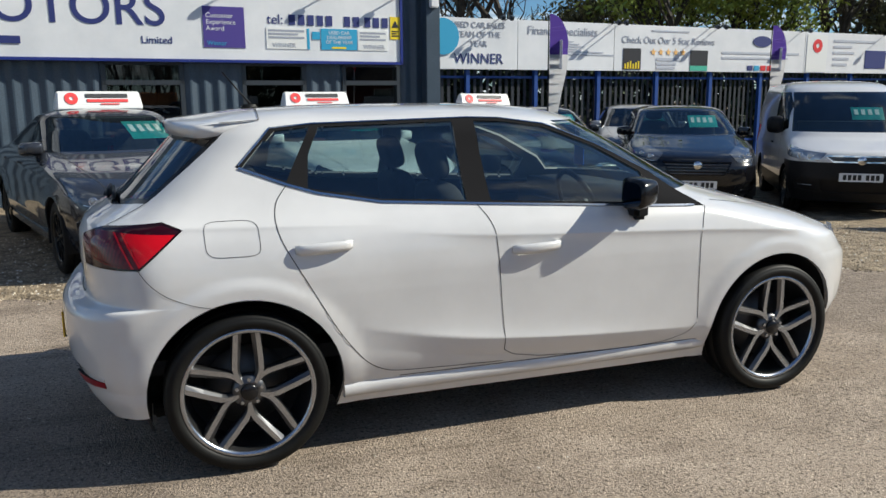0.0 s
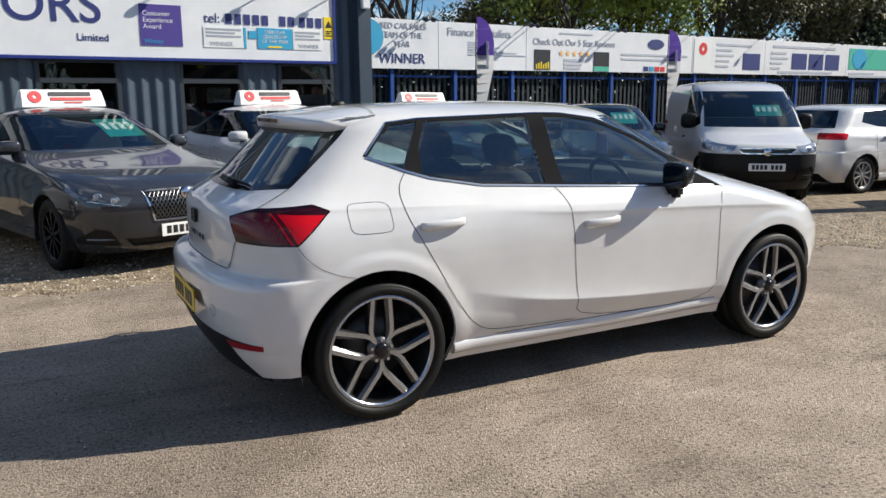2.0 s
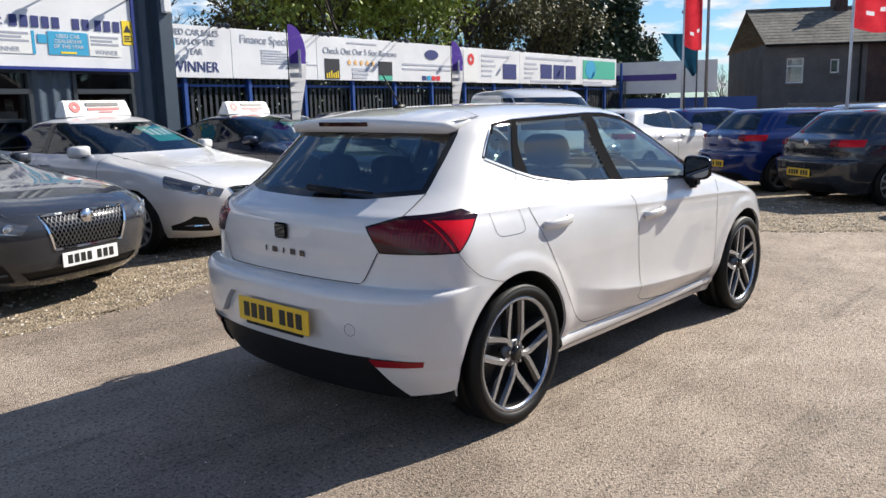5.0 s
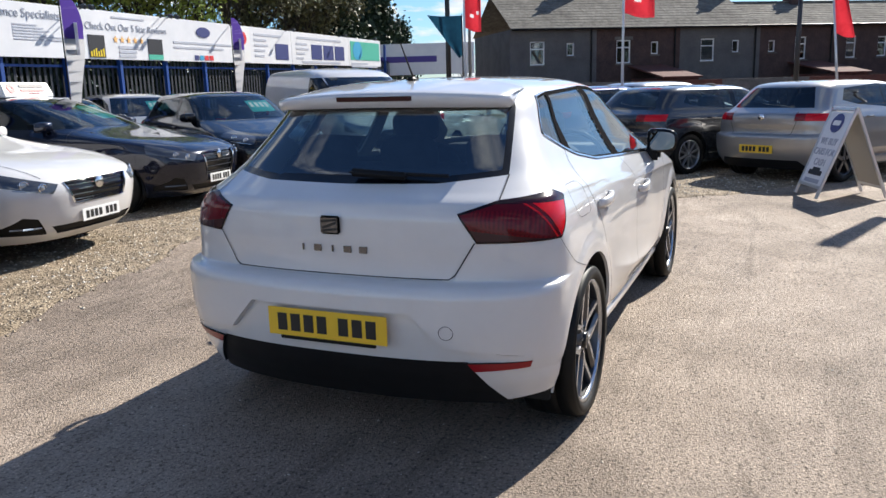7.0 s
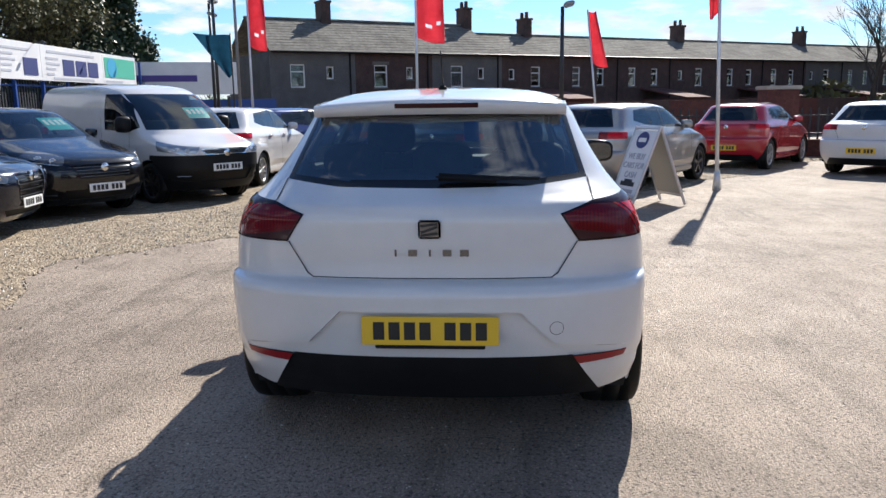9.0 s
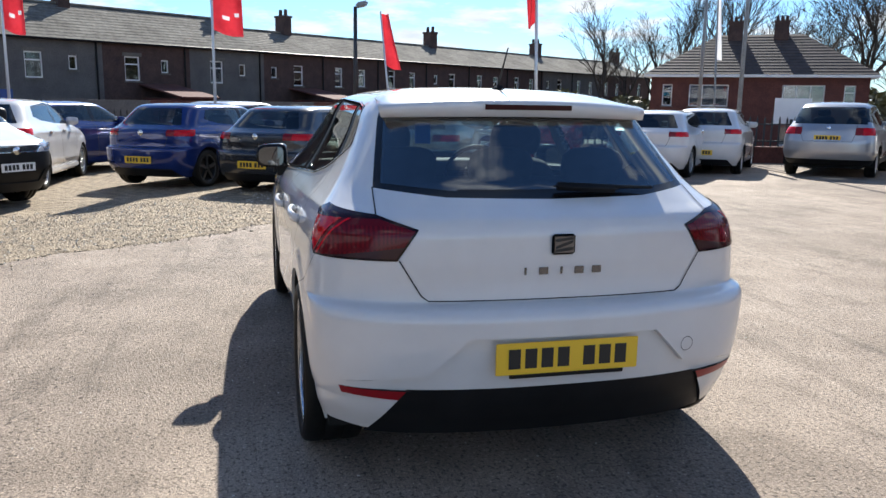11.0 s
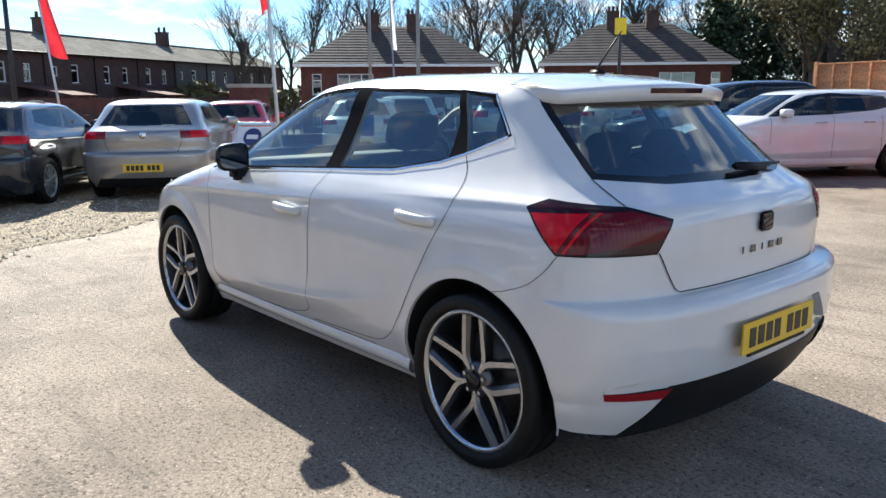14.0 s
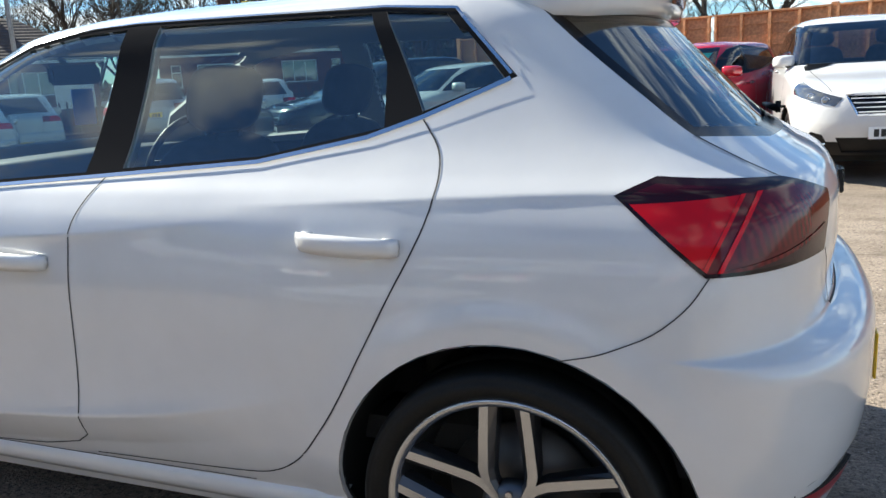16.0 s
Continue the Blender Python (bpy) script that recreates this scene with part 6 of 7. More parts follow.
    part("rear_wiper", b2, "black_plastic", gate, "black rear wiper", True)
    b2 = bmesh.new()
    add_box(b2, (-1.14, 0, 1.434), (0.075, 0.036, 0.024), None, 0.008)
    add_cyl(b2, (-1.13, 0, 1.44), (-1.255, 0, 1.595), 0.005, 0.003, 8)
    part("roof_aerial", b2, "black_plastic", car, "short black roof aerial", True)
    # door mirrors
    for sg in (1, -1):
        mirror = part("door_mirror", mirror_shell(0.455, sg, 0.905, 1.040, 0.088, 0.070), "black_gloss", car, "gloss black door mirror", True)
        part("mirror_arm", boxes(((0.47, sg * 0.838, 0.962), (0.075, 0.10, 0.085)), bevel=0.018), "black_plastic", mirror)
        b2 = bmesh.new()
        b2.faces.new([b2.verts.new((0.3965, sg * (0.905 + 0.072 * math.copysign(abs(math.cos(a)) ** 0.55, math.cos(a))), 1.040 + 0.054 * math.copysign(abs(math.sin(a)) ** 0.55, math.sin(a)) * (1 - 0.14 * math.cos(a)))) for a in [2 * math.pi * k / 24 for k in range(24)]])
        part("mirror_glass", b2, "mirror", mirror)
        # head lamps and front arch side trim
    for sg in (1, -1):
        b2 = bmesh.new()
        pts = [(HERO.x_front(sg * q, zz) + 0.004, sg * q, zz) for q, zz in ((0.42, 0.70), (0.52, 0.715), (0.60, 0.73), (0.67, 0.75), (0.72, 0.775))]
        ribbon(b2, pts, [(1, sg * 0.6, 0.3)] * 5, 0.10)
        part("head_lamp", b2, "clear_lens", car, "clear head lamp")
    # bonnet edges
    for sg in (1, -1):
        part("panel_gap", side_strip(HERO, rounded([(0.93, 0.975), (1.10, 0.953), (1.35, 0.912), (1.60, 0.858), (1.78, 0.812)]), 0.0035, 0.0015, sg), "shadow_gap", car)
    # cabin
    part("cabin_floor", boxes(((-0.3, 0, 0.42), (2.7, 1.40, 0.06)), ((-1.45, 0, 0.72), (0.5, 1.2, 0.03))), "trim", car)
    part("dashboard", boxes(((0.78, 0, 0.86), (0.46, 1.36, 0.26)), ((0.55, 0, 0.80), (0.2, 0.9, 0.2)), bevel=0.06), "trim", car, "", True)
    for y in (-0.36, 0.36):
        build_seat(car, 0.05, y, 0.44)
    build_seat(car, -0.80, 0, 0.42, 1.22, True)
    b2 = bmesh.new()
    for k in range(28):
        a, c = 2 * math.pi * k / 28, 2 * math.pi * (k + 1) / 28
        add_cyl(b2, (0, 0.185 * math.cos(a), 0.185 * math.sin(a)), (0, 0.185 * math.cos(c), 0.185 * math.sin(c)), 0.014, None, 8, False)
    add_box(b2, (0.01, 0, 0), (0.04, 0.14, 0.09), None, 0.02)
    add_box(b2, (0.01, 0, 0), (0.02, 0.36, 0.03), None, 0.008)
    add_box(b2, (0.01, 0, -0.09), (0.02, 0.03, 0.17), None, 0.008)
    part("steering_wheel", b2, "black_plastic", car, "", True, pose(0.44, -0.36, 0.93, 0, -24, 0))
    b2 = bmesh.new()
    add_box(b2, (0.56, 0, 1.285), (0.03, 0.23, 0.07), None, 0.01)
    add_cyl(b2, (0.57, 0, 1.30), (0.62, 0, 1.345), 0.01, None, 8)
    part("rear_view_mirror", b2, "black_plastic", car)
    part("hanging_card", boxes(((0.60, -0.06, 1.17), (0.006, 0.10, 0.13)), bevel=0.002), "blue", car, "blue card hung in the windscreen")
    return car


def build_handle(door, x0, z0, sg):
    """A body-coloured pull handle over a shallow cup."""
    y0 = HERO.y(x0, z0)
    bm = bmesh.new()
    n = 14
    rows = []
    for i in range(n + 1):
        u = i / n
        x = x0 - 0.114 + 0.228 * u
        y = HERO.y(x, z0) + 0.008 + 0.026 * math.sin(math.pi * u) ** 0.45
        t, w = 0.007 + 0.004 * math.sin(math.pi * u), 0.017 + 0.005 * math.sin(math.pi * u) ** 0.5
        rows.append([bm.verts.new((x, sg * (y + t * c), z0 - 0.006 + 0.012 * u + w * s)) for c, s in ((-1, -0.7), (0.5, -1), (1, -0.3), (1, 0.4), (0.3, 1), (-1, 0.8))])
    for p, q in zip(rows, rows[1:]):
        for i in range(6):
            bm.faces.new((p[i], p[(i + 1) % 6], q[(i + 1) % 6], q[i]))
    bm.faces.new(rows[0]); bm.faces.new(rows[-1])
    bmesh.ops.recalc_face_normals(bm, faces=bm.faces)
    handle = part("door_handle", bm, "white_paint", door, "white pull handle", True)
    for u in (-0.09, 0.09):
        bm = bmesh.new()
        add_box(bm, (x0 + u, sg * (HERO.y(x0 + u, z0) + 0.006), z0 + 0.06 * u), (0.05, 0.03, 0.034), None, 0.012)
        part("handle_mount", bm, "white_paint", handle, "", True)
    return handle


build_hero()

# ---- parked vehicles ----
PROFILE = {
    "saloon": [(.14, -.90, .93, .88), (.20, -.965, .97, .94), (.30, -.99, .99, .98), (.42, -1., 1., 1.), (.50, -.995, .985, 1.), (.56, -.985, .92, .99), (.62, -.975, .77, .97), (.66, -.955, .60, .94), (.69, -.90, .50, .90), (.715, -.80, .44, .86),
               (.76, -.72, .37, .82), (.85, -.56, .23, .755), (.93, -.40, .09, .69), (.965, -.31, .02, .61), (.985, -.24, -.03, .50), (1., -.17, -.09, .2)],
    "suv": [(.17, -.92, .93, .88), (.25, -.98, .98, .96), (.36, -1., 1., 1.), (.46, -1., .99, 1.), (.53, -.985, .95, .99), (.58, -.975, .80, .975), (.62, -.965, .60, .95), (.65, -.95, .52, .92), (.70, -.92, .45, .875), (.80, -.85, .32, .80),
            (.90, -.77, .17, .74), (.955, -.70, .06, .68), (.98, -.60, -.05, .56), (.995, -.45, -.2, .3), (1., -.35, -.25, .1)],
    "van": [(.12, -.97, .93, .92), (.20, -.99, .97, .98), (.30, -1., 1., 1.), (.42, -1., 1., 1.), (.47, -1., .97, 1.), (.50, -1., .89, .99), (.53, -1., .80, .98), (.56, -1., .72, .975), (.60, -.998, .66, .97), (.75, -.99, .50, .95), (.88, -.975, .33, .90),
            (.95, -.95, .20, .84), (.98, -.9, .05, .74), (.995, -.8, -.1, .5), (1., -.6, -.3, .2)]}


def flank_for(kind, H, wb, wr):
    """A shoulder crease, a lower door crease and flared arches for a parked car."""
    if kind == "van":
        return None

    def shape(x, y, z):
        if y < 0.3:
            return 0.0
        ends = min(1, max(0, (wb / 2 + 0.55 - abs(x)) / 0.4))
        d = z - (0.615 - 0.012 * x) * H
        v = 0.014 * ends * math.exp(-abs(d) / (0.11 if d > 0 else 0.035))
        e = z - (0.315 - 0.02 * x) * H
        mid = min(1, max(0, (wb / 2 - wr - 0.05 - abs(x)) / 0.3))
        v += 0.016 * mid * (math.exp(-e / 0.06) if e > 0 else max(0.0, 1 + e / 0.12))
        for h in (-wb / 2, wb / 2):
            q = math.hypot(x - h, z - wr)
            u = min(1, max(0, (wr + 0.15 - q) / 0.06))
            v += 0.016 * u * u * (3 - 2 * u)
        return v
    return shape


def shell_for(kind, L, W, H, wb, fo):
    flare = flank_for(kind, H, wb, 0.33)
    rear, front = -wb / 2 - (L - wb - fo), wb / 2 + fo
    mid, half = (rear + front) / 2, L / 2
    if kind == "hatch":
        rows = []
        for k in HERO.k:
            z, xr, xf, w = HERO.z(k), HERO.xr(k), HERO.xf(k), HERO.w(k)
            rows.append((z * H / 1.444, rear + (xr + 1.952) / 4.052 * L, rear + (xf + 1.952) / 4.052 * L, (w + 0.055 * min(1, max(0, (z - 0.9) / 0.3))) / 0.89 * W / 2))
        return Shell(rows, (0.34, 2.8), (0.60, 2.6), (0.03, 0.07), flare)
    rows = [(z * H, mid + xr * half, mid + xf * half, w * W / 2) for z, xr, xf, w in PROFILE[kind]]
    if kind == "van":
        return Shell(rows, (0.16, 3.6), (0.55, 2.6), (0.0, 0.05))
    return Shell(rows, (0.50 if kind == "saloon" else 0.36, 2.8), (0.62, 2.9), (0.05, 0.07), flare)


SIDE_GLASS = {
    "hatch": ([(-0.62, .80), (-0.56, .915), (-0.14, .955), (0.06, .925), (0.20, .85), (0.375, .70), (-0.10, .715), (-0.46, .755)], (-0.14, -0.09), "hatch"),
    "saloon": ([(-0.62, .755), (-0.44, .90), (-0.20, .955), (-0.04, .955), (0.10, .90), (0.36, .72), (-0.05, .715), (-0.45, .73)], (-0.12, -0.08), "saloon"),
    "suv": ([(-0.86, .735), (-0.74, .90), (-0.30, .945), (-0.02, .93), (0.14, .88), (0.42, .675), (0.0, .66), (-0.5, .685)], (-0.16, -0.11), "suv"),
    "van": ([(0.06, .60), (0.06, .90), (0.20, .90), (0.36, .80), (0.50, .62), (0.40, .585)], None, "van")}


def parked(name, label, kind, dims, place, colour, wheels=("ten", "silver_alloy"), rear_plate=False, front="plain", card=False, sign=False, grille=(0.45, .40, .52), lamp=(0.50, .46, .56), bumper=None, lamp_mat=None, group="parked cars"):
    L, W, H, wb, fo = dims
    x, y, head = place
    car = thing(name, label, "van" if kind == "van" else "car", stand(x, y, head), group)
    sh = shell_for(kind, L, W, H, wb, fo)
    rear, frontx = -wb / 2 - (L - wb - fo), wb / 2 + fo
    mid, half = (rear + frontx) / 2, L / 2
    wr = 0.335 if kind in ("suv",) else (0.33 if kind == "saloon" else 0.315)
    bm = sh.mesh(3, (12, 30, 14), ((0.56 * H, 0.66 * H), (0.27 * H, 0.36 * H)), 0.014)
    u = lambda q: mid + q * half
    for h in (-wb / 2, wb / 2):
        bmesh.ops.delete(bm, geom=cut(bm, circle(h, wr, wr + 0.045, 20), "y", lambda c, n: abs(c.y) > 0.4 and c.z < 2.4 * wr + 0.1), context="FACES")
    flank_ok = lambda c, n: abs(c.y) > 0.38 and abs(n.y) > 0.3
    poly, pillar, _ = SIDE_GLASS[kind]
    fs = cut(bm, [(u(a), b * H) for a, b in poly], "y", flank_ok)
    side_glass = take(bm, fs)
    if pillar:
        bp = cut(side_glass, [(u(pillar[0]) + 0.02, 0), (u(pillar[1]) + 0.02, 0), (u(pillar[1]), H), (u(pillar[0]), H)], "y", lambda c, n: True)
        for half_side in [[f for f in bp if q * f.calc_center_median().y > 0] for q in (1, -1)]:
            panel("pillar", take(side_glass, half_side), "black_gloss", car)
    for sg in (1, -1):
        f2 = [f for f in side_glass.faces if sg * f.calc_center_median().y > 0]
        if f2:
            panel("side_window", take(side_glass, f2, -0.003), "glass_dark", car)
    side_glass.free()
    wf = {"hatch": (0.78, 0.60, .712, .94), "saloon": (0.80, 0.60, .725, .945), "suv": (0.82, 0.66, .675, .935), "van": (0.86, 0.76, .60, .90)}[kind]
    hw = W / 2
    ws = take(bm, cut(bm, [(-wf[0] * hw, wf[2] * H), (wf[0] * hw, wf[2] * H), (wf[1] * hw, wf[3] * H), (-wf[1] * hw, wf[3] * H)], "x", lambda c, n: c.x > mid - 0.3 and n.x > 0.1 and c.z > 0.5 * H))
    panel("windscreen", ws, "glass", car)
    if kind != "van":
        rf = {"hatch": (0.70, 0.52, .735, .93), "saloon": (0.74, 0.55, .735, .93), "suv": (0.76, 0.64, .70, .92)}[kind]
        rg = take(bm, cut(bm, [(-rf[0] * hw, rf[2] * H), (rf[0] * hw, rf[2] * H), (rf[1] * hw, rf[3] * H), (-rf[1] * hw, rf[3] * H)], "x", lambda c, n: c.x < mid and n.x < -0.1 and c.z > 0.6 * H))
        panel("rear_window", rg, "glass_dark", car)
    # front: grille, lower intake, head lamps
    nose = lambda c, n: c.x > frontx - 0.9 and n.x > 0.15
    g = grille
    gp = [(-g[0] * 0.8, g[1] * H), (g[0] * 0.8, g[1] * H), (g[0], g[2] * H), (-g[0], g[2] * H)]
    gr = panel("grille", take(bm, cut(bm, gp, "x", nose), -0.02), "black_gloss", car, "black grille")
    for k in range(4):
        if front == "mesh":
            break
        zz = (g[1] + (g[2] - g[1]) * (k + 0.6) / 4.4) * H
        b2 = bmesh.new()
        ww = g[0] * (0.8 + 0.2 * (k + 0.6) / 4.4) - 0.02
        ribbon(b2, [(sh.x_front(yy, zz) - 0.006, yy, zz) for yy in np.linspace(-ww, ww, 9)], [(1, 0, 0.1)] * 9, 0.010)
        part("grille_bar", b2, "chrome" if front == "chrome" else "gunmetal", gr)
    if front == "mesh":
        b2 = bmesh.new()
        hz = (g[2] - g[1]) * H
        for k in range(-4, 26):
            for lean in (-1, 1):
                line = []
                for q in np.linspace(0.06, 0.94, 7):
                    yy, zz = -g[0] + 0.036 * k + lean * 0.62 * hz * (q - 0.5), g[1] * H + hz * q
                    if abs(yy) < g[0] * (0.8 + 0.2 * q) - 0.012:
                        line.append((sh.x_front(yy, zz) - 0.010, yy, zz))
                if len(line) > 1:
                    ribbon(b2, line, [(1, 0, 0.1)] * len(line), 0.007)
        part("grille_mesh", b2, "gunmetal", gr, "dark wire mesh")
    if front in ("chrome", "badge", "mesh"):
        b2 = bmesh.new()
        ring = refine([(a, b, 0) for a, b in gp], 0.06, True)
        ribbon(b2, [(sh.x_front(v.x, v.y) + 0.004, v.x, v.y) for v in ring], [(1, 0, 0.1)] * len(ring), 0.018)
        part("grille_surround", b2, "chrome", gr)
    bm2 = bmesh.new()
    lathe(bm2, [(0.001, 0.012), (0.05, 0.010), (0.056, 0.0)], 20)
    zz = (g[2] - 0.03) * H if front != "bonnet" else (g[2] + 0.05) * H
    part("badge", bm2, "chrome", car, "", True, pose(sh.x_front(0, zz) - 0.002, 0, zz, 0, 0, -90))
    lt = .235 if kind == "saloon" else .275
    low = [(-0.50 * hw, .185 * H), (0.50 * hw, .185 * H), (0.58 * hw, lt * H), (-0.58 * hw, lt * H)]
    for sg in (1, -1):
        fog = cut(bm, [(sg * 0.60 * hw, .190 * H), (sg * 0.88 * hw, .200 * H), (sg * 0.90 * hw, .235 * H), (sg * 0.80 * hw, .305 * H), (sg * 0.70 * hw, .290 * H)], "x", nose)
        unit = panel("fog_intake", take(bm, fog, -0.012), "black_plastic", car, "black bumper side intake")
        b2 = bmesh.new()
        ribbon(b2, [(sh.x_front(q * hw, .235 * H) - 0.004, sg * q * hw, .235 * H) for q in (0.66, 0.72, 0.78, 0.84)], [(1, 0, 0.1)] * 4, 0.014)
        part("trim_blade", b2, "chrome" if front == "chrome" else "gunmetal", unit)
        if kind != "van":
            part("bonnet_gap", rear_strip(sh, [(sg * 0.62 * hw, lamp[2] * H + 0.01), (sg * 0.68 * hw, (lamp[2] + wf[2]) / 2 * H), (sg * 0.74 * hw, wf[2] * H - 0.01)], 0.006, 0.002, True), "shadow_gap", car)
            part("bonnet_crease", rear_strip(sh, [(sg * 0.30 * hw, g[2] * H + 0.03), (sg * 0.36 * hw, (g[2] + wf[2]) / 2 * H), (sg * 0.45 * hw, wf[2] * H - 0.02)], 0.004, 0.003, True), colour, car)
    panel("lower_intake", take(bm, cut(bm, low, "x", nose), -0.015), "black_plastic", car, "black lower intake")
    lm = M[lamp_mat] if lamp_mat else M["clear_lens"]
    for sg in (1, -1):
        y0, z0, z1 = lamp[0] * hw, lamp[1] * H, lamp[2] * H
        sweep, yp = (0.0 if kind == "van" else 0.2), y0 + 0.17
        pl = [((0, sg * y0, z0), (0, -sg * 1, -0.9)), ((frontx, sg * yp, z0), (-0.10, sg * sweep, -1)), ((frontx - 0.1, sg * yp, z1), (0.16, -sg * sweep, 1)), ((frontx - (0.50 if kind == "saloon" else 0.60), 0, z1), (-1, 0, -0.5))]
        hl = take(bm, cut_planes(bm, pl, lambda c, n: sg * c.y > 0.2 and c.x > frontx - 0.85 and z0 - 0.12 < c.z < z1 + 0.15), 0.004)
        lampo = panel("head_lamp", hl, "clear_lens" if kind == "van" else "lamp_lens", car, "clear head lamp unit")
        rad = min(0.042, 0.40 * (z1 - z0))
        for k in range(2):
            yy = y0 + 0.09 + 0.11 * k
            zz = (z0 + z1) / 2 + 0.010 * k + sweep * (yy - yp)
            at = pose(sh.x_front(yy, zz) + 0.001, sg * yy, zz, 0, 0, -90 + sg * (14 + 16 * k))
            b2 = bmesh.new()
            lathe(b2, [(rad * 0.74, 0.0), (rad * 0.80, 0.007), (rad * 0.94, 0.006), (rad, -0.004)], 20)
            part("lamp_ring", b2, "chrome", lampo, "", True, at)
            b2 = bmesh.new()
            lathe(b2, [(0.001, 0.007), (rad * 0.5, 0.005), (rad * 0.76, 0.0)], 16)
            part("lamp_bowl", b2, lm, lampo, "", True, at)
        b2 = bmesh.new()
        strip = [(y0 + 0.05 + 0.05 * k, z0 + 0.012 + sweep * (y0 + 0.05 + 0.05 * k - yp)) for k in range(6)]
        ribbon(b2, [(sh.x_front(q, w) + 0.006, sg * q, w) for q, w in strip], [(1, sg * 0.3, 0.1)] * 6, 0.008)
        part("light_strip", b2, "clear_lens", lampo)
        # tail lamps
        tz0, tz1 = {"hatch": (.612, .682), "saloon": (.58, .665), "suv": (.56, .655), "van": (.45, .62)}[kind]
        yi = 0.55 * hw if kind != "van" else 0.86 * hw
        pl = [((0, sg * yi, 0), (0, -sg, 0)), ((0, 0, tz0 * H), (0, 0, -1)), ((0, 0, tz1 * H), (0, 0, 1)), ((rear + 0.42, 0, tz1 * H), (1, 0, -0.8))]
        tl = take(bm, cut_planes(bm, pl, lambda c, n: sg * c.y > 0.2 and c.x < rear + 0.6 and 0.4 * H < c.z < 0.75 * H), 0.005)
        inner_lamp = cut_planes(tl, [((0, sg * 0.70 * hw, 0), (0, sg, 0))], lambda c, n: True)
        lampr = panel("tail_lamp", take(tl, inner_lamp), "deep_lens", car, "red tail lamp")
        panel("outer_lens", tl, "red_lens", lampr)
        # mirrors
        mx, mz = u({"hatch": 0.26, "saloon": 0.24, "suv": 0.30, "van": 0.40}[kind]), {"hatch": .735, "saloon": .735, "suv": .70, "van": .645}[kind] * H
        mir = part("door_mirror", mirror_shell(mx, sg, sh.y(mx, mz) + 0.12, mz, 0.105, 0.125 if kind == "van" else 0.07), "black_plastic" if kind == "van" else colour, car, "", True)
        part("mirror_arm", boxes(((mx + 0.01, sg * (sh.y(mx, mz - 0.03) + 0.03), mz - 0.04), (0.07, 0.10, 0.04)), bevel=0.01), "black_plastic", mir)
        # door gaps and handles
        xg = [u(0.37) + 0.02, u(-0.11)] if kind != "van" else [u(0.40), u(0.02)]
        if kind in ("hatch", "saloon", "suv"):
            xg.append(u(-0.50))
        for q in xg:
            part("panel_gap", side_strip(sh, [(q, 0.24 * H), (q - 0.01, .45 * H), (q - 0.03, .70 * H)], 0.007, 0.002, sg), "shadow_gap", car)
        for q in ((u(-0.02), u(-0.40)) if kind != "van" else (u(0.08),)):
            b2 = bmesh.new()
            zz = .635 * H if kind != "van" else .5 * H
            add_box(b2, (q, sg * (sh.y(q, zz) + 0.018), zz), (0.20, 0.028, 0.028), None, 0.01)
            part("door_handle", b2, colour if kind != "van" else "black_plastic", car, "", True)
        part("sill", boxes(((0, sg * (hw - 0.085), 0.20 * H), (wb - 2 * wr - 0.12, 0.10, 0.10)), bevel=0.02), "black_plastic" if kind in ("suv", "van") else colour, car)
        for h in (-wb / 2, wb / 2):
            b2 = bmesh.new()
            n = 20
            rr = wr + 0.05
            rows = []
            for i in range(n + 1):
                a = radians(-15 + 210 * i / n)
                rows.append([b2.verts.new((h + q * math.cos(a), sg * yy, wr + q * math.sin(a))) for q, yy in ((rr, hw - 0.03), (rr, hw - 0.42), (0.05, hw - 0.42))])
            for p, q in zip(rows, rows[1:]):
                for i in range(2):
                    b2.faces.new((p[i], p[i + 1], q[i + 1], q[i]))
            part("wheel_housing", b2, "liner", car, "", True)
            build_wheel(car, pose(h, sg * (hw - 0.145), wr, 0, 0, 0 if sg > 0 else 180), wr, wr * 0.70, 0.215, wheels[0], wheels[1], "gunmetal" if wheels[0] == "split" else wheels[1], 28)
    if kind != "van":
        val = cut(bm, [(-0.80 * hw, .13 * H), (0.80 * hw, .13 * H), (0.66 * hw, .235 * H), (-0.66 * hw, .235 * H)], "x", lambda c, n: c.x < rear + 0.4)
        panel("rear_valance", take(bm, val, -0.004), "black_plastic", car, "black lower rear panel")
        for line in ([(-0.56 * hw, .70 * H), (-0.58 * hw, .60 * H), (-0.50 * hw, .475 * H), (0.50 * hw, .475 * H), (0.58 * hw, .60 * H), (0.56 * hw, .70 * H)],):
            part("tailgate_gap", rear_strip(sh, line, 0.007, 0.003), "shadow_gap", car)
        bm2 = bmesh.new()
        lathe(bm2, [(0.001, 0.010), (0.045, 0.008), (0.05, 0.0)], 18)
        part("badge", bm2, "chrome", car, "", True, pose(sh.x_rear(0, .645 * H) + 0.002, 0, .645 * H, 0, 0, 90))
    if bumper:
        dark = cut_planes(bm, [((0, 0, bumper * H), (0, 0, 1))], lambda c, n: c.x > frontx - 0.75 or kind == "suv" or c.z < 0.25 * H)
        panel("bumper_cladding", take(bm, dark, 0.004), "black_plastic", car, "black plastic lower cladding", "liner", 0.02)
    panel("body", bm, colour, car, "", "trim", 0.02)
    part("underside", boxes(((mid, 0, 0.24), (L * 0.84, W * 0.72, 0.08)), ((mid, 0, 0.36), (wb - 0.8, W * 0.86, 0.1)), bevel=0.01), "liner", car)
    part("cabin_floor", boxes(((mid - 0.2, 0, 0.52), (L * 0.62, W * 0.84, 0.06)), ((u(0.36), 0, 0.62 * H), (0.5, W * 0.76, 0.2)), bevel=0.02), "trim", car)
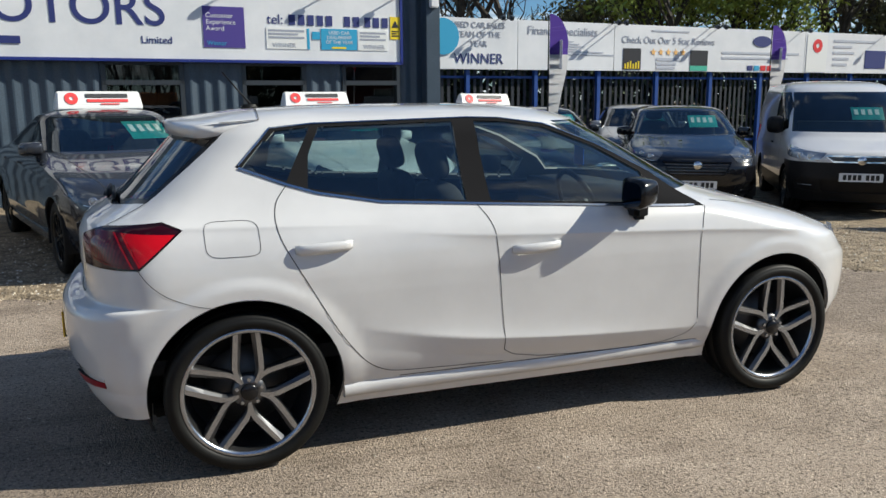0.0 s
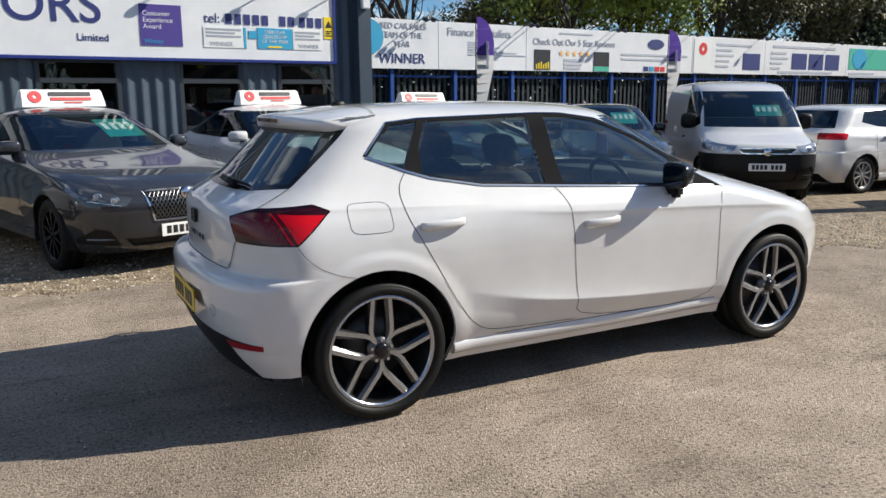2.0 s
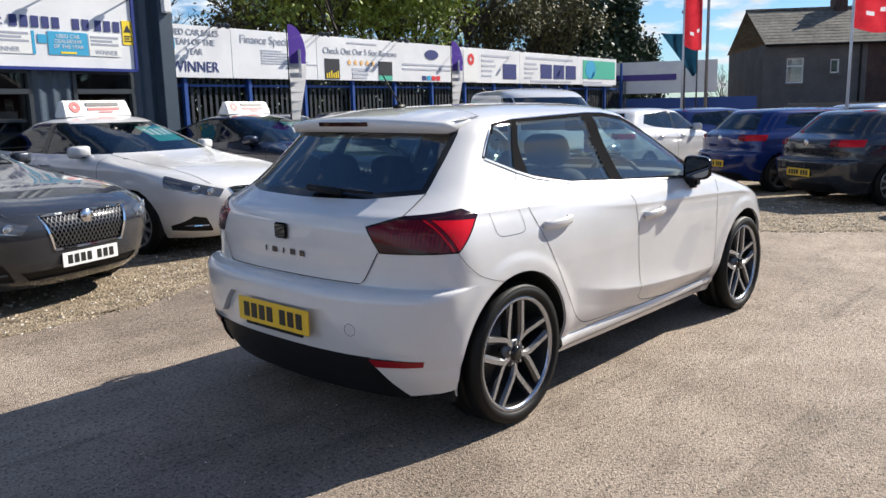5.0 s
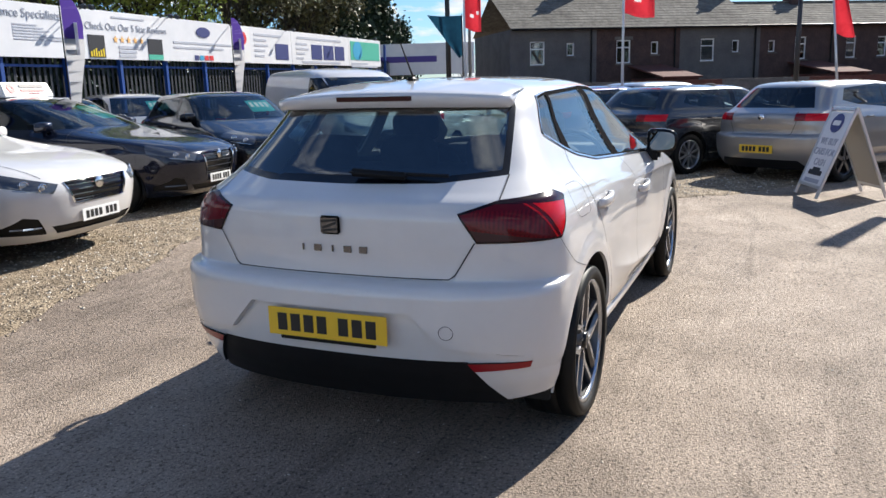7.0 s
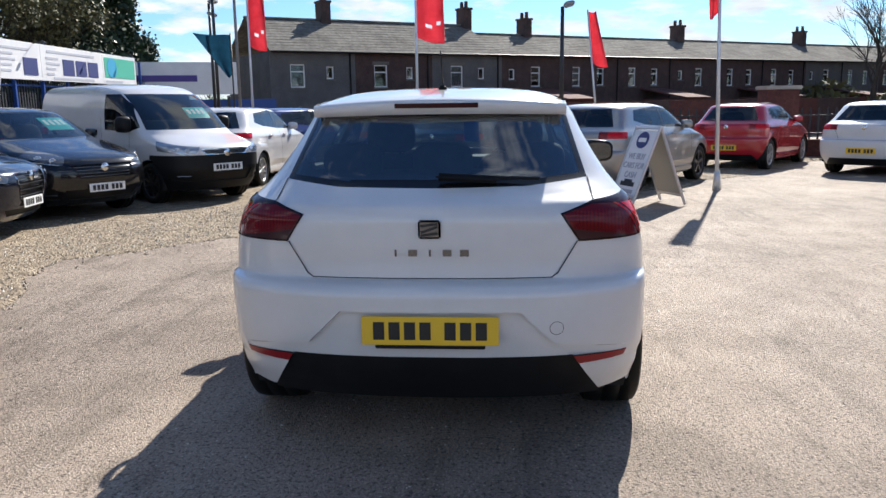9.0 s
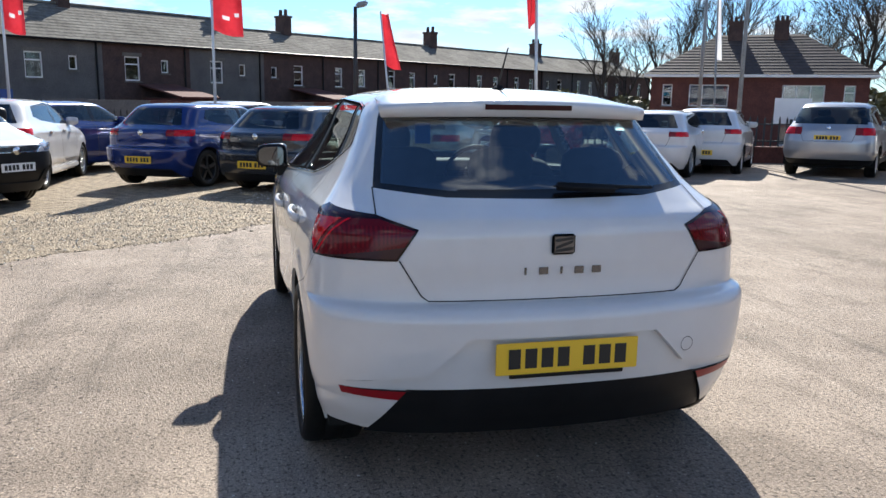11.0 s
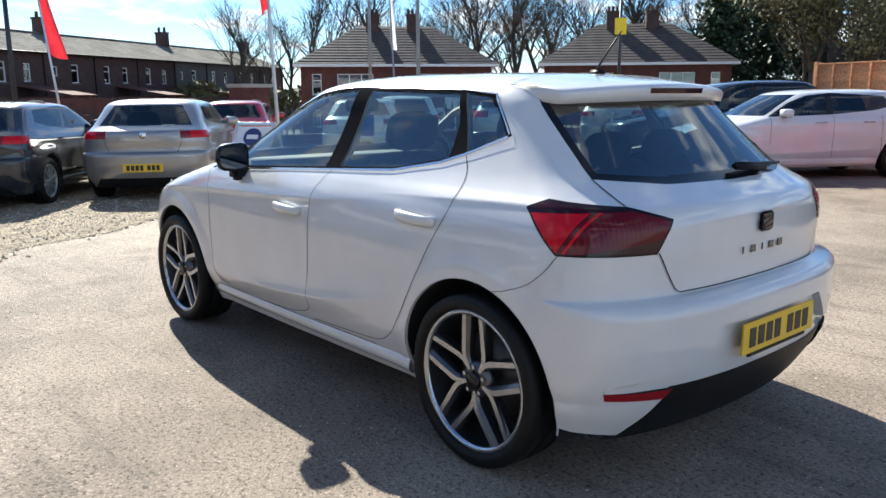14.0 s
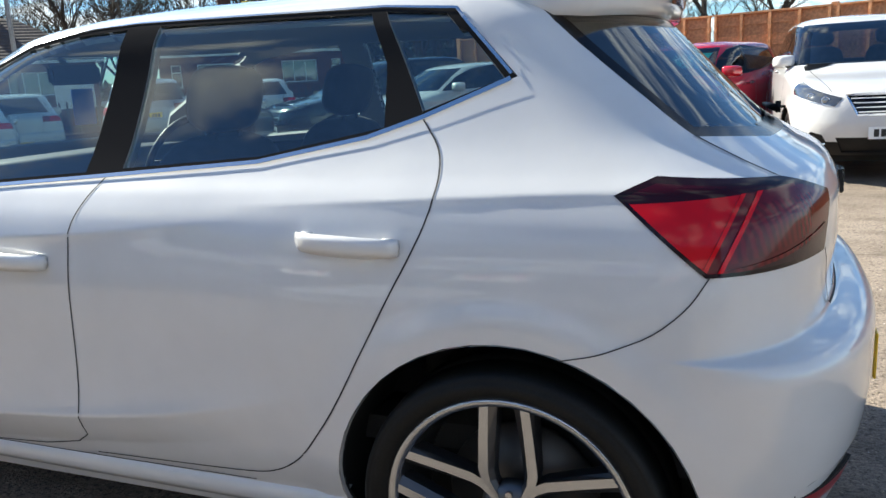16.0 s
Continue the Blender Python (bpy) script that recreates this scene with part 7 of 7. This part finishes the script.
    if kind != "van":
        for yy in (-0.36, 0.36):
            build_seat(car, u(0.0), yy, 0.40 * H)
    pz = {"saloon": .272, "hatch": .285, "suv": .30, "van": .30}[kind] * H
    build_plate(car, 0.52, 0.11, "plate_white", pose(sh.x_front(0, pz) + 0.012, 0, pz, 0, 0, 180))
    rz = {"hatch": .335, "saloon": .46, "suv": .52, "van": .40}[kind] * H
    build_plate(car, 0.52, 0.11, "plate_yellow", pose(sh.x_rear(0, rz) - 0.010, 0, rz))
    if card:
        # the card hangs just behind the windscreen
        za, zb = (wf[2] * 0.70 + wf[3] * 0.30) * H, (wf[2] * 0.70 + wf[3] * 0.30) * H + 0.17
        b2 = bmesh.new()
        sheet = [[b2.verts.new((sh.x_front(q, zz) - 0.022, q, zz)) for q in np.linspace(0.04, 0.46, 7)] for zz in np.linspace(za, zb, 5)]
        for r0, r1 in zip(sheet, sheet[1:]):
            for k in range(6):
                b2.faces.new((r0[k], r0[k + 1], r1[k + 1], r1[k]))
        bmesh.ops.solidify(b2, geom=list(b2.faces), thickness=0.003)
        c = part("price_card", b2, "aqua", car, "turquoise price card in the windscreen")
        for k, q in enumerate((0.10, 0.19, 0.28, 0.37)):
            b2 = bmesh.new()
            ribbon(b2, [(sh.x_front(q, zz) - 0.012, q, zz) for zz in np.linspace(za + 0.07, zb - 0.03, 4)], [(1, 0, 1)] * 4, 0.05)
            part("price_bar", b2, "plate_white", c)
    if sign:
        build_roof_sign(stand(x, y, head) @ pose(u(-0.16), 0, H - 0.01))
    return car


def build_roof_sign(m):
    """A white plastic wedge that stands on a car roof."""
    t = thing("roof_sign", "white plastic roof sign with red emblem and bars", "sign", m, "roof signs")
    bm = bmesh.new()
    prof = [(-0.11, 0.0), (0.11, 0.0), (0.10, 0.05), (0.035, 0.20), (-0.035, 0.20), (-0.10, 0.05)]
    rows = [[bm.verts.new((px, yy * (1 - 0.05 * pz / 0.20), pz)) for px, pz in prof] for yy in (-0.46, 0.46)]
    for i in range(6):
        bm.faces.new((rows[0][i], rows[0][(i + 1) % 6], rows[1][(i + 1) % 6], rows[1][i]))
    bm.faces.new(rows[0][::-1]); bm.faces.new(rows[1])
    bmesh.ops.bevel(bm, geom=list(bm.edges), offset=0.012, segments=2, affect="EDGES")
    bmesh.ops.recalc_face_normals(bm, faces=bm.faces)
    part("sign_box", bm, "upvc", t)
    tilt = math.degrees(math.atan2(0.065, 0.15))
    face = pose(0.073, 0, 0.122, 0, -tilt, 0)
    bm = bmesh.new()
    lathe(bm, [(0.07, 0.0), (0.07, 0.004), (0.022, 0.004), (0.022, 0.0)], 24, closed=True)
    part("ring_emblem", bm, "red_print", t, at=face @ pose(0, -0.30, 0.0, 0, 0, -90))
    for nm, y0, y1, z0, z1, mat in (("name_bar", -0.15, 0.30, 0.01, 0.055, "black_print"), ("strap_bar", -0.14, 0.30, -0.045, -0.01, "red_print"), ("small_bar", 0.0, 0.2, -0.075, -0.062, "red_print")):
        part(nm, boxes(((0.004, (y0 + y1) / 2, (z0 + z1) / 2), (0.004, y1 - y0, z1 - z0))), mat, t, at=face)
    return t


P = {"grey": paint("grey_paint", (0.040, 0.043, 0.052), 0.35, 0.22), "navy": paint("navy_paint", (0.008, 0.011, 0.026), 0.25, 0.2), "black": paint("black_paint", (0.006, 0.006, 0.008), 0.1, 0.2), "silver": paint("silver_paint", (0.42, 0.42, 0.43), 0.6, 0.3),
     "blue": paint("blue_paint", (0.008, 0.026, 0.14), 0.25, 0.22), "dark_grey": paint("dark_grey_paint", (0.034, 0.038, 0.046), 0.4, 0.24), "warm_silver": paint("warm_silver_paint", (0.34, 0.325, 0.31), 0.6, 0.32), "red": paint("red_paint", (0.42, 0.004, 0.014), 0.0, 0.25)}
for k, v in P.items():
    M["paint_" + k] = v

parked("saloon_car", "dark grey saloon with mesh grille and black wheels, facing out", "saloon", (4.95, 1.88, 1.457, 2.96, 0.90), (-2.05, 5.50, -73.3), "paint_grey", ("ten", "black_gloss"), front="mesh", card=True, sign=True, grille=(0.39, .335, .515), lamp=(0.56, .445, .510))
parked("saloon_car", "white saloon with chrome-barred grille beside a grey saloon", "saloon", (4.86, 1.86, 1.455, 2.83, 0.96), (0.52, 6.50, -80.6), "white_paint", ("ten", "silver_alloy"), front="chrome", card=True, sign=True, grille=(0.42, .36, .49), lamp=(0.56, .445, .515))
parked("saloon_car", "dark navy saloon with upright barred grille and silver wheels", "saloon", (4.93, 1.87, 1.455, 2.91, 0.95), (3.36, 7.46, -80.0), "paint_navy", ("five", "silver_alloy"), front="badge", card=True, sign=True, grille=(0.38, .30, .50), lamp=(0.56, .450, .515))
parked("hatchback", "black hatchback with large grille, parked on gravel", "hatch", (4.36, 1.82, 1.48, 2.65, 0.91), (6.25, 6.9, -118.8), "paint_black", ("ten", "gunmetal"), grille=(0.45, .37, .49), lamp=(0.56, .50, .575), card=True)
parked("panel_van", "white panel van with black front bumper, parked on gravel", "van", (4.40, 1.695, 1.86, 2.725, 0.85), (8.20, 5.74, -125.0), "white_paint", ("ten", "gunmetal"), front="badge", card=True, grille=(0.42, .405, .445), lamp=(0.60, .405, .465), bumper=.40)
parked("hatchback", "white hatchback seen from behind with silver wheels", "hatch", (4.34, 1.78, 1.47, 2.65, 0.88), (10.94, 5.0, -2.0), "white_paint")
parked("hatchback", "bright blue hatchback with dark wheels, facing away", "hatch", (4.06, 1.73, 1.39, 2.59, 0.80), (10.8, 1.6, -34.0), "paint_blue", ("five", "gunmetal"))
parked("hatchback", "dark grey hatchback with silver wheels, facing away", "hatch", (4.33, 1.765, 1.365, 2.69, 0.78), (9.74, -0.40, -37.0), "paint_dark_grey")
parked("hatchback", "warm silver hatchback with dark alloy wheels behind a pavement sign", "hatch", (4.255, 1.76, 1.39, 2.62, 0.87), (9.15, -2.38, -33.3), "paint_warm_silver", ("five", "gunmetal"))
parked("hatchback", "small red hatchback seen from behind", "hatch", (3.80, 1.66, 1.38, 2.50, 0.78), (13.6, -5.85, -34.0), "paint_red")
parked("hatchback", "white hatchback seen from behind beside a red one", "hatch", (4.255, 1.76, 1.39, 2.62, 0.87), (11.9, -8.25, -42.0), "white_paint")
parked("sport_utility_car", "silver sport utility car with dark glass, facing the low wall", "suv", (4.36, 1.90, 1.63, 2.66, 0.86), (11.5, -12.6, -48.0), "paint_silver", bumper=.24)
parked("hatchback", "white hatchback with red lamps near the low wall", "hatch", (4.0, 1.70, 1.46, 2.47, 0.8), (12.6, -9.9, -40.0), "white_paint")
parked("hatchback", "small white hatchback parked by the railings", "hatch", (3.60, 1.63, 1.49, 2.30, 0.75), (9.8, -14.6, -52.0), "white_paint")
parked("sport_utility_car", "black sport utility car with chrome grille facing out", "suv", (4.63, 1.90, 1.65, 2.81, 0.88), (5.15, -11.85, 56.0), "paint_black", ("five", "silver_alloy"), front="chrome", grille=(0.40, .36, .56), lamp=(0.58, .51, .57))
parked("hatchback", "pearl white hatchback with five-spoke wheels, side on", "hatch", (4.30, 1.78, 1.43, 2.70, 0.88), (3.02, -10.62, 56.0), "white_paint", ("five", "silver_alloy"), front="badge", grille=(0.42, .40, .52), lamp=(0.60, .51, .56))
parked("hatchback", "small bright red city car with silver wheel trims facing out", "hatch", (3.47, 1.62, 1.46, 2.34, 0.68), (-0.91, -8.97, 66.0), "paint_red", ("ten", "silver_alloy"), front="chrome", card=True, grille=(0.36, .38, .48), lamp=(0.56, .50, .56))
parked("sport_utility_car", "white sport utility car with dark barred grille facing out", "suv", (4.28, 1.78, 1.65, 2.56, 0.93), (-2.75, -8.1, 94.0), "white_paint", ("five", "silver_alloy"), front="chrome", grille=(0.44, .40, .51), lamp=(0.58, .46, .52), bumper=.25)
# second row by the fence and the car at the end of the first row
parked("hatchback", "silver-white hatchback behind the dark saloon by the fence", "hatch", (4.0, 1.72, 1.50, 2.50, 0.8), (7.6, 10.2, -118.0), "paint_silver", card=True)
parked("hatchback", "dark hatchback in the second row by the banner fence", "hatch", (4.2, 1.78, 1.46, 2.60, 0.85), (5.0, 9.4, -100.0), "paint_dark_grey", card=True, sign=False)
parked("hatchback", "dark hatchback by the palisade fence behind the van", "hatch", (4.2, 1.78, 1.45, 2.60, 0.85), (12.6, 8.2, -110.0), "paint_black")
parked("hatchback", "silver hatchback at the end of the row with slim fog lamp", "hatch", (4.2, 1.78, 1.46, 2.60, 0.85), (-5.25, 5.0, -72.0), "paint_silver", front="chrome")
parked("hatchback", "grey hatchback in the far row behind the blue one", "hatch", (4.2, 1.76, 1.46, 2.60, 0.85), (14.6, 1.0, -34.0), "paint_silver")
parked("hatchback", "blue hatchback in the far row by the railings", "hatch", (4.2, 1.76, 1.46, 2.60, 0.85), (13.7, 4.6, -30.0), "paint_blue")

# ---- flags, lamp posts, pavement sign ----
M["flag_red"] = smooth_surface("red_flag_cloth", (0.56, 0.035, 0.055), (0.68, 0.06, 0.085), 4, 0.7)
M["flag_teal"] = smooth_surface("teal_flag_cloth", (0.012, 0.07, 0.13), (0.02, 0.10, 0.17), 4, 0.7)
M["flag_purple"] = material("purple_flag_cloth", (0.15, 0.09, 0.42), 0.65)
M["flag_white"] = material("white_flag_cloth", (0.74, 0.74, 0.76), 0.7)
M["pole_white"] = material("white_pole", (0.62, 0.63, 0.64), 0.35, 0.3)
M["pole_grey"] = rough_surface("galvanised_pole", (0.20, 0.21, 0.22), (0.30, 0.31, 0.32), 5, 0.45, 0.05, 40)
M["pole_dark"] = material("dark_pole", (0.03, 0.032, 0.036), 0.5)

for k in ("flag_red", "flag_teal", "flag_purple", "flag_white"):
    fm = M[k].node_tree
    fb, fo = fm.nodes["Principled BSDF"], fm.nodes["Material Output"]
    ft, fx = fm.nodes.new("ShaderNodeBsdfTranslucent"), fm.nodes.new("ShaderNodeMixShader")
    fx.inputs[0].default_value = 0.45
    if fb.inputs["Base Color"].links:
        fm.links.new(fb.inputs["Base Color"].links[0].from_socket, ft.inputs["Color"])
    else:
        ft.inputs["Color"].default_value = fb.inputs["Base Color"].default_value
    fm.links.new(fb.outputs[0], fx.inputs[1]); fm.links.new(ft.outputs[0], fx.inputs[2]); fm.links.new(fx.outputs[0], fo.inputs["Surface"])

def flag(x, y, h, z0, w, mat, label, lean=(0.0, 0.0), turn=0.0, slant=0.0, pole="pole_white", printed=False):
    t = thing("flag", label, "flag", pose(x, y, fall(x, y), 0, 0, turn), "flags")
    bm = bmesh.new()
    add_cyl(bm, (0, 0, 0), (lean[0] * h, lean[1] * h, h), 0.035, 0.02, 10)
    add_cyl(bm, (0, 0, 0), (0, 0, 0.3), 0.07, 0.04, 10)
    part("pole", bm, pole, t, "", True)
    bm = bmesh.new()
    n, m = 28, 14
    grid = []
    for i in range(n + 1):
        v = i / n
        z = z0 + (h - 0.05 - z0) * v
        row = []
        for j in range(m + 1):
            q = j / m
            row.append(bm.verts.new((lean[0] * z + w * q + slant * q * (1 - v), lean[1] * z + 0.09 * math.sin(5.5 * q + 2.2 * v) * q + 0.02, z - 0.16 * q * (1 - v) - 0.05 * math.sin(4 * q) * q)))
        grid.append(row)
    for i in range(n):
        for j in range(m):
            f = bm.faces.new((grid[i][j], grid[i][j + 1], grid[i + 1][j + 1], grid[i + 1][j]))
            f.material_index = 1 if printed and ((i == 4 and 4 < j < 8) or (i == 5 and 9 < j < 12)) else 0
    r = bmesh.ops.solidify(bm, geom=list(bm.faces), thickness=0.004)
    part("cloth", bm, [mat, "flag_white"], t, "", True)
    return t


flag(12.5, 1.6, 4.9, 2.85, 0.62, "flag_red", "red cloth advertising flag on a white pole", turn=-70, printed=True)
flag(14.5, 5.9, 5.2, 2.95, 0.42, "flag_red", "red cloth flag hanging from a white pole", turn=-60, printed=True)
flag(8.0, -3.66, 4.1, 2.75, -0.17, "flag_red", "furled red flag on a leaning white pole", (-0.02, 0.03), turn=-80)
flag(16.0, -2.75, 3.75, 2.45, 0.26, "flag_red", "red feather flag twisted by the wind", (-0.10, 0.02), turn=-75, slant=0.16)
flag(21.9, 8.9, 4.0, 2.65, -1.2, "flag_teal", "dark teal flag flying beside tall poles", turn=-60, slant=1.05, pole="pole_dark")
flag(15.2, -11.6, 4.6, 2.9, 0.25, "flag_white", "furled white flag on a tall grey pole", (0.03, 0.06), turn=-60, pole="pole_grey")


def feather(x, y, h, label):
    t = thing("feather_flag", label, "flag", pose(x, y, fall(x, y), 0, 0, -20), "feather flags")
    part("pole", cyl((0, 0, 0), (0, 0, h), 0.018, 0.01, 8), "black_plastic", t)
    for nm, z0, z1, mat in (("lower_cloth", 0.35, h * 0.78, "flag_white"), ("upper_cloth", h * 0.78, h + 0.02, "flag_purple")):
        bm = bmesh.new()
        n = 12
        l, r = [], []
        for i in range(n + 1):
            z = z0 + (z1 - z0) * i / n
            q = z / h
            w = 0.02 + 0.30 * min(1, q / 0.70) ** 1.6 if q < 0.82 else 0.32 * math.sqrt(max(0.0, 1 - ((q - 0.82) / 0.19) ** 2)) + 0.01
            l.append(bm.verts.new((0.02, 0.0, z)))
            r.append(bm.verts.new((0.02 + w, 0.05 * math.sin(3 * q), z)))
        for i in range(n):
            bm.faces.new((l[i], r[i], r[i + 1], l[i + 1]))
        bmesh.ops.solidify(bm, geom=list(bm.faces), thickness=0.004)
        part(nm, bm, mat, t, "", True)
    part("text_bar", boxes(((0.22, 0.03, h * 0.78), (0.05, 0.06, 0.5))), "flag_white", t)
    return t


feather(4.92, 8.86, 3.0, "purple and white feather flag beside the parked cars")
feather(11.02, 10.33, 3.15, "purple and white feather flag by the banner fence")


def lamp_post(x, y, h, label, heads=1, mat="pole_dark"):
    t = thing("lamp_post", label, "lamp post", pose(x, y, fall(x, y)))
    bm = bmesh.new()
    add_cyl(bm, (0, 0, 0), (0, 0, 1.0), 0.09, 0.08, 12)
    add_cyl(bm, (0, 0, 1.0), (0, 0, h), 0.06, 0.045, 12)
    part("pole", bm, mat, t, "", True)
    for k in range(heads):
        z = h - 0.45 * k
        bm = bmesh.new()
        add_box(bm, (-0.16 if k % 2 else 0.0, -0.16, z + 0.06), (0.42, 0.26, 0.12), Matrix.Rotation(radians(20 if k % 2 else -14), 3, "X"), 0.03)
        part("lamp_head", bm, "pole_grey", t, "grey floodlight head")
    return t


lamp_post(16.1, -1.75, 3.85, "dark yard lamp post with a square floodlight")
lamp_post(23.6, 10.2, 5.2, "leaning dark post with two floodlights", 2)
lamp_post(22.6, 9.7, 7.5, "tall dark pole at the end of the banner fence", 0)
lamp_post(23.1, 9.1, 7.5, "tall slim grey pole at the end of the banner fence", 0, "pole_grey")
lamp_post(14.6, -11.9, 7.0, "tall grey pole by the low wall", 0, "pole_grey")
lamp_post(19.0, -13.4, 6.5, "slim grey pole near the street", 0, "pole_grey")
post = lamp_post(12.4, -18.3, 4.5, "dark lamp post carrying a yellow notice", 1)
part("notice", boxes(((0, -0.09, 3.55), (0.36, 0.02, 0.50)), bevel=0.004), "yellow_print", post, "yellow notice", at=pose(0, 0, 0, 0, 0, -140))
hoard = thing("hoarding", "white hoarding board above a blue screen", "sign", pose(27.0, 13.2, -0.5, 0, 0, -68))
part("board", boxes(((0, 0, 2.9), (5.2, 0.08, 1.3)), bevel=0.005), "white_card", hoard)
part("text_bar", boxes(((-0.3, -0.05, 2.9), (2.6, 0.02, 0.25))), "purple_print", hoard)
part("blue_screen", boxes(((0.4, 0.1, 1.2), (7.5, 0.06, 1.7))), "post_blue", hoard, "blue mesh screen")
part("post", boxes(((-2.2, 0.06, 1.1), (0.12, 0.12, 2.2)), ((2.2, 0.06, 1.1), (0.12, 0.12, 2.2))), "pole_dark", hoard)
board_t = thing("notice_board", "plain white notice board on posts by the low wall", "sign", pose(14.9, -13.8, fall(14.9, -13.8), 0, 0, 50))
part("board", boxes(((0, 0, 1.42), (0.95, 0.05, 0.72)), bevel=0.005), "white_card", board_t)
part("post", cyl((0, 0.05, 0), (0, 0.05, 1.2), 0.04, None, 8), "pole_dark", board_t)

# pavement A-board
M["aboard_frame"] = material("aluminium_frame", (0.62, 0.63, 0.64), 0.35, 0.7)
AB = stand(6.05, -2.22, 200)
ab = thing("pavement_sign", "white folding pavement sign with blue emblem and lettering", "sign", AB)
for sgn, nm in ((-1, "front_leaf"), (1, "rear_leaf")):
    leaf = new(nm); leaf.parent = ab
    leaf.matrix_basis = pose(0, 0, 1.06, sgn * 21, 0, 0)
    part("board", boxes(((0, 0, -0.52), (0.58, 0.016, 0.92)), bevel=0.004), "white_card" if sgn < 0 else "stone_sill", leaf)
    part("frame", boxes(((-0.31, 0, -0.555), (0.035, 0.03, 1.12)), ((0.31, 0, -0.555), (0.035, 0.03, 1.12)), ((0, 0, -0.02), (0.65, 0.03, 0.04)), ((0, 0, -0.98), (0.58, 0.03, 0.035)), bevel=0.004), "aboard_frame", leaf)
    if sgn < 0:
        bm = bmesh.new()
        lathe(bm, [(0.001, -0.006), (0.15, -0.006), (0.15, 0), (0.001, 0)], 28)
        bmesh.ops.scale(bm, vec=(1, 1, 0.78), verts=bm.verts)
        bmesh.ops.translate(bm, vec=(0, -0.009, -0.20), verts=bm.verts)
        part("oval_emblem", bm, "navy_print", leaf, "dark blue oval emblem")
        part("emblem_bar", boxes(((0, -0.017, -0.20), (0.19, 0.003, 0.06))), "plate_white", leaf)
        for k, w in enumerate(("WE BUY", "CARS FOR", "CASH")):
            letters(w, "grey_print", leaf, 0, -0.47 - 0.13 * k, 0.12, -0.011, "CENTER")
        part("number_bar", boxes(((0, -0.010, -0.92), (0.40, 0.003, 0.05))), "grey_print", leaf)
        part("car_shape", boxes(((0, -0.010, -0.82), (0.36, 0.003, 0.06)), ((0, -0.010, -0.78), (0.2, 0.003, 0.05))), "black_print", leaf)
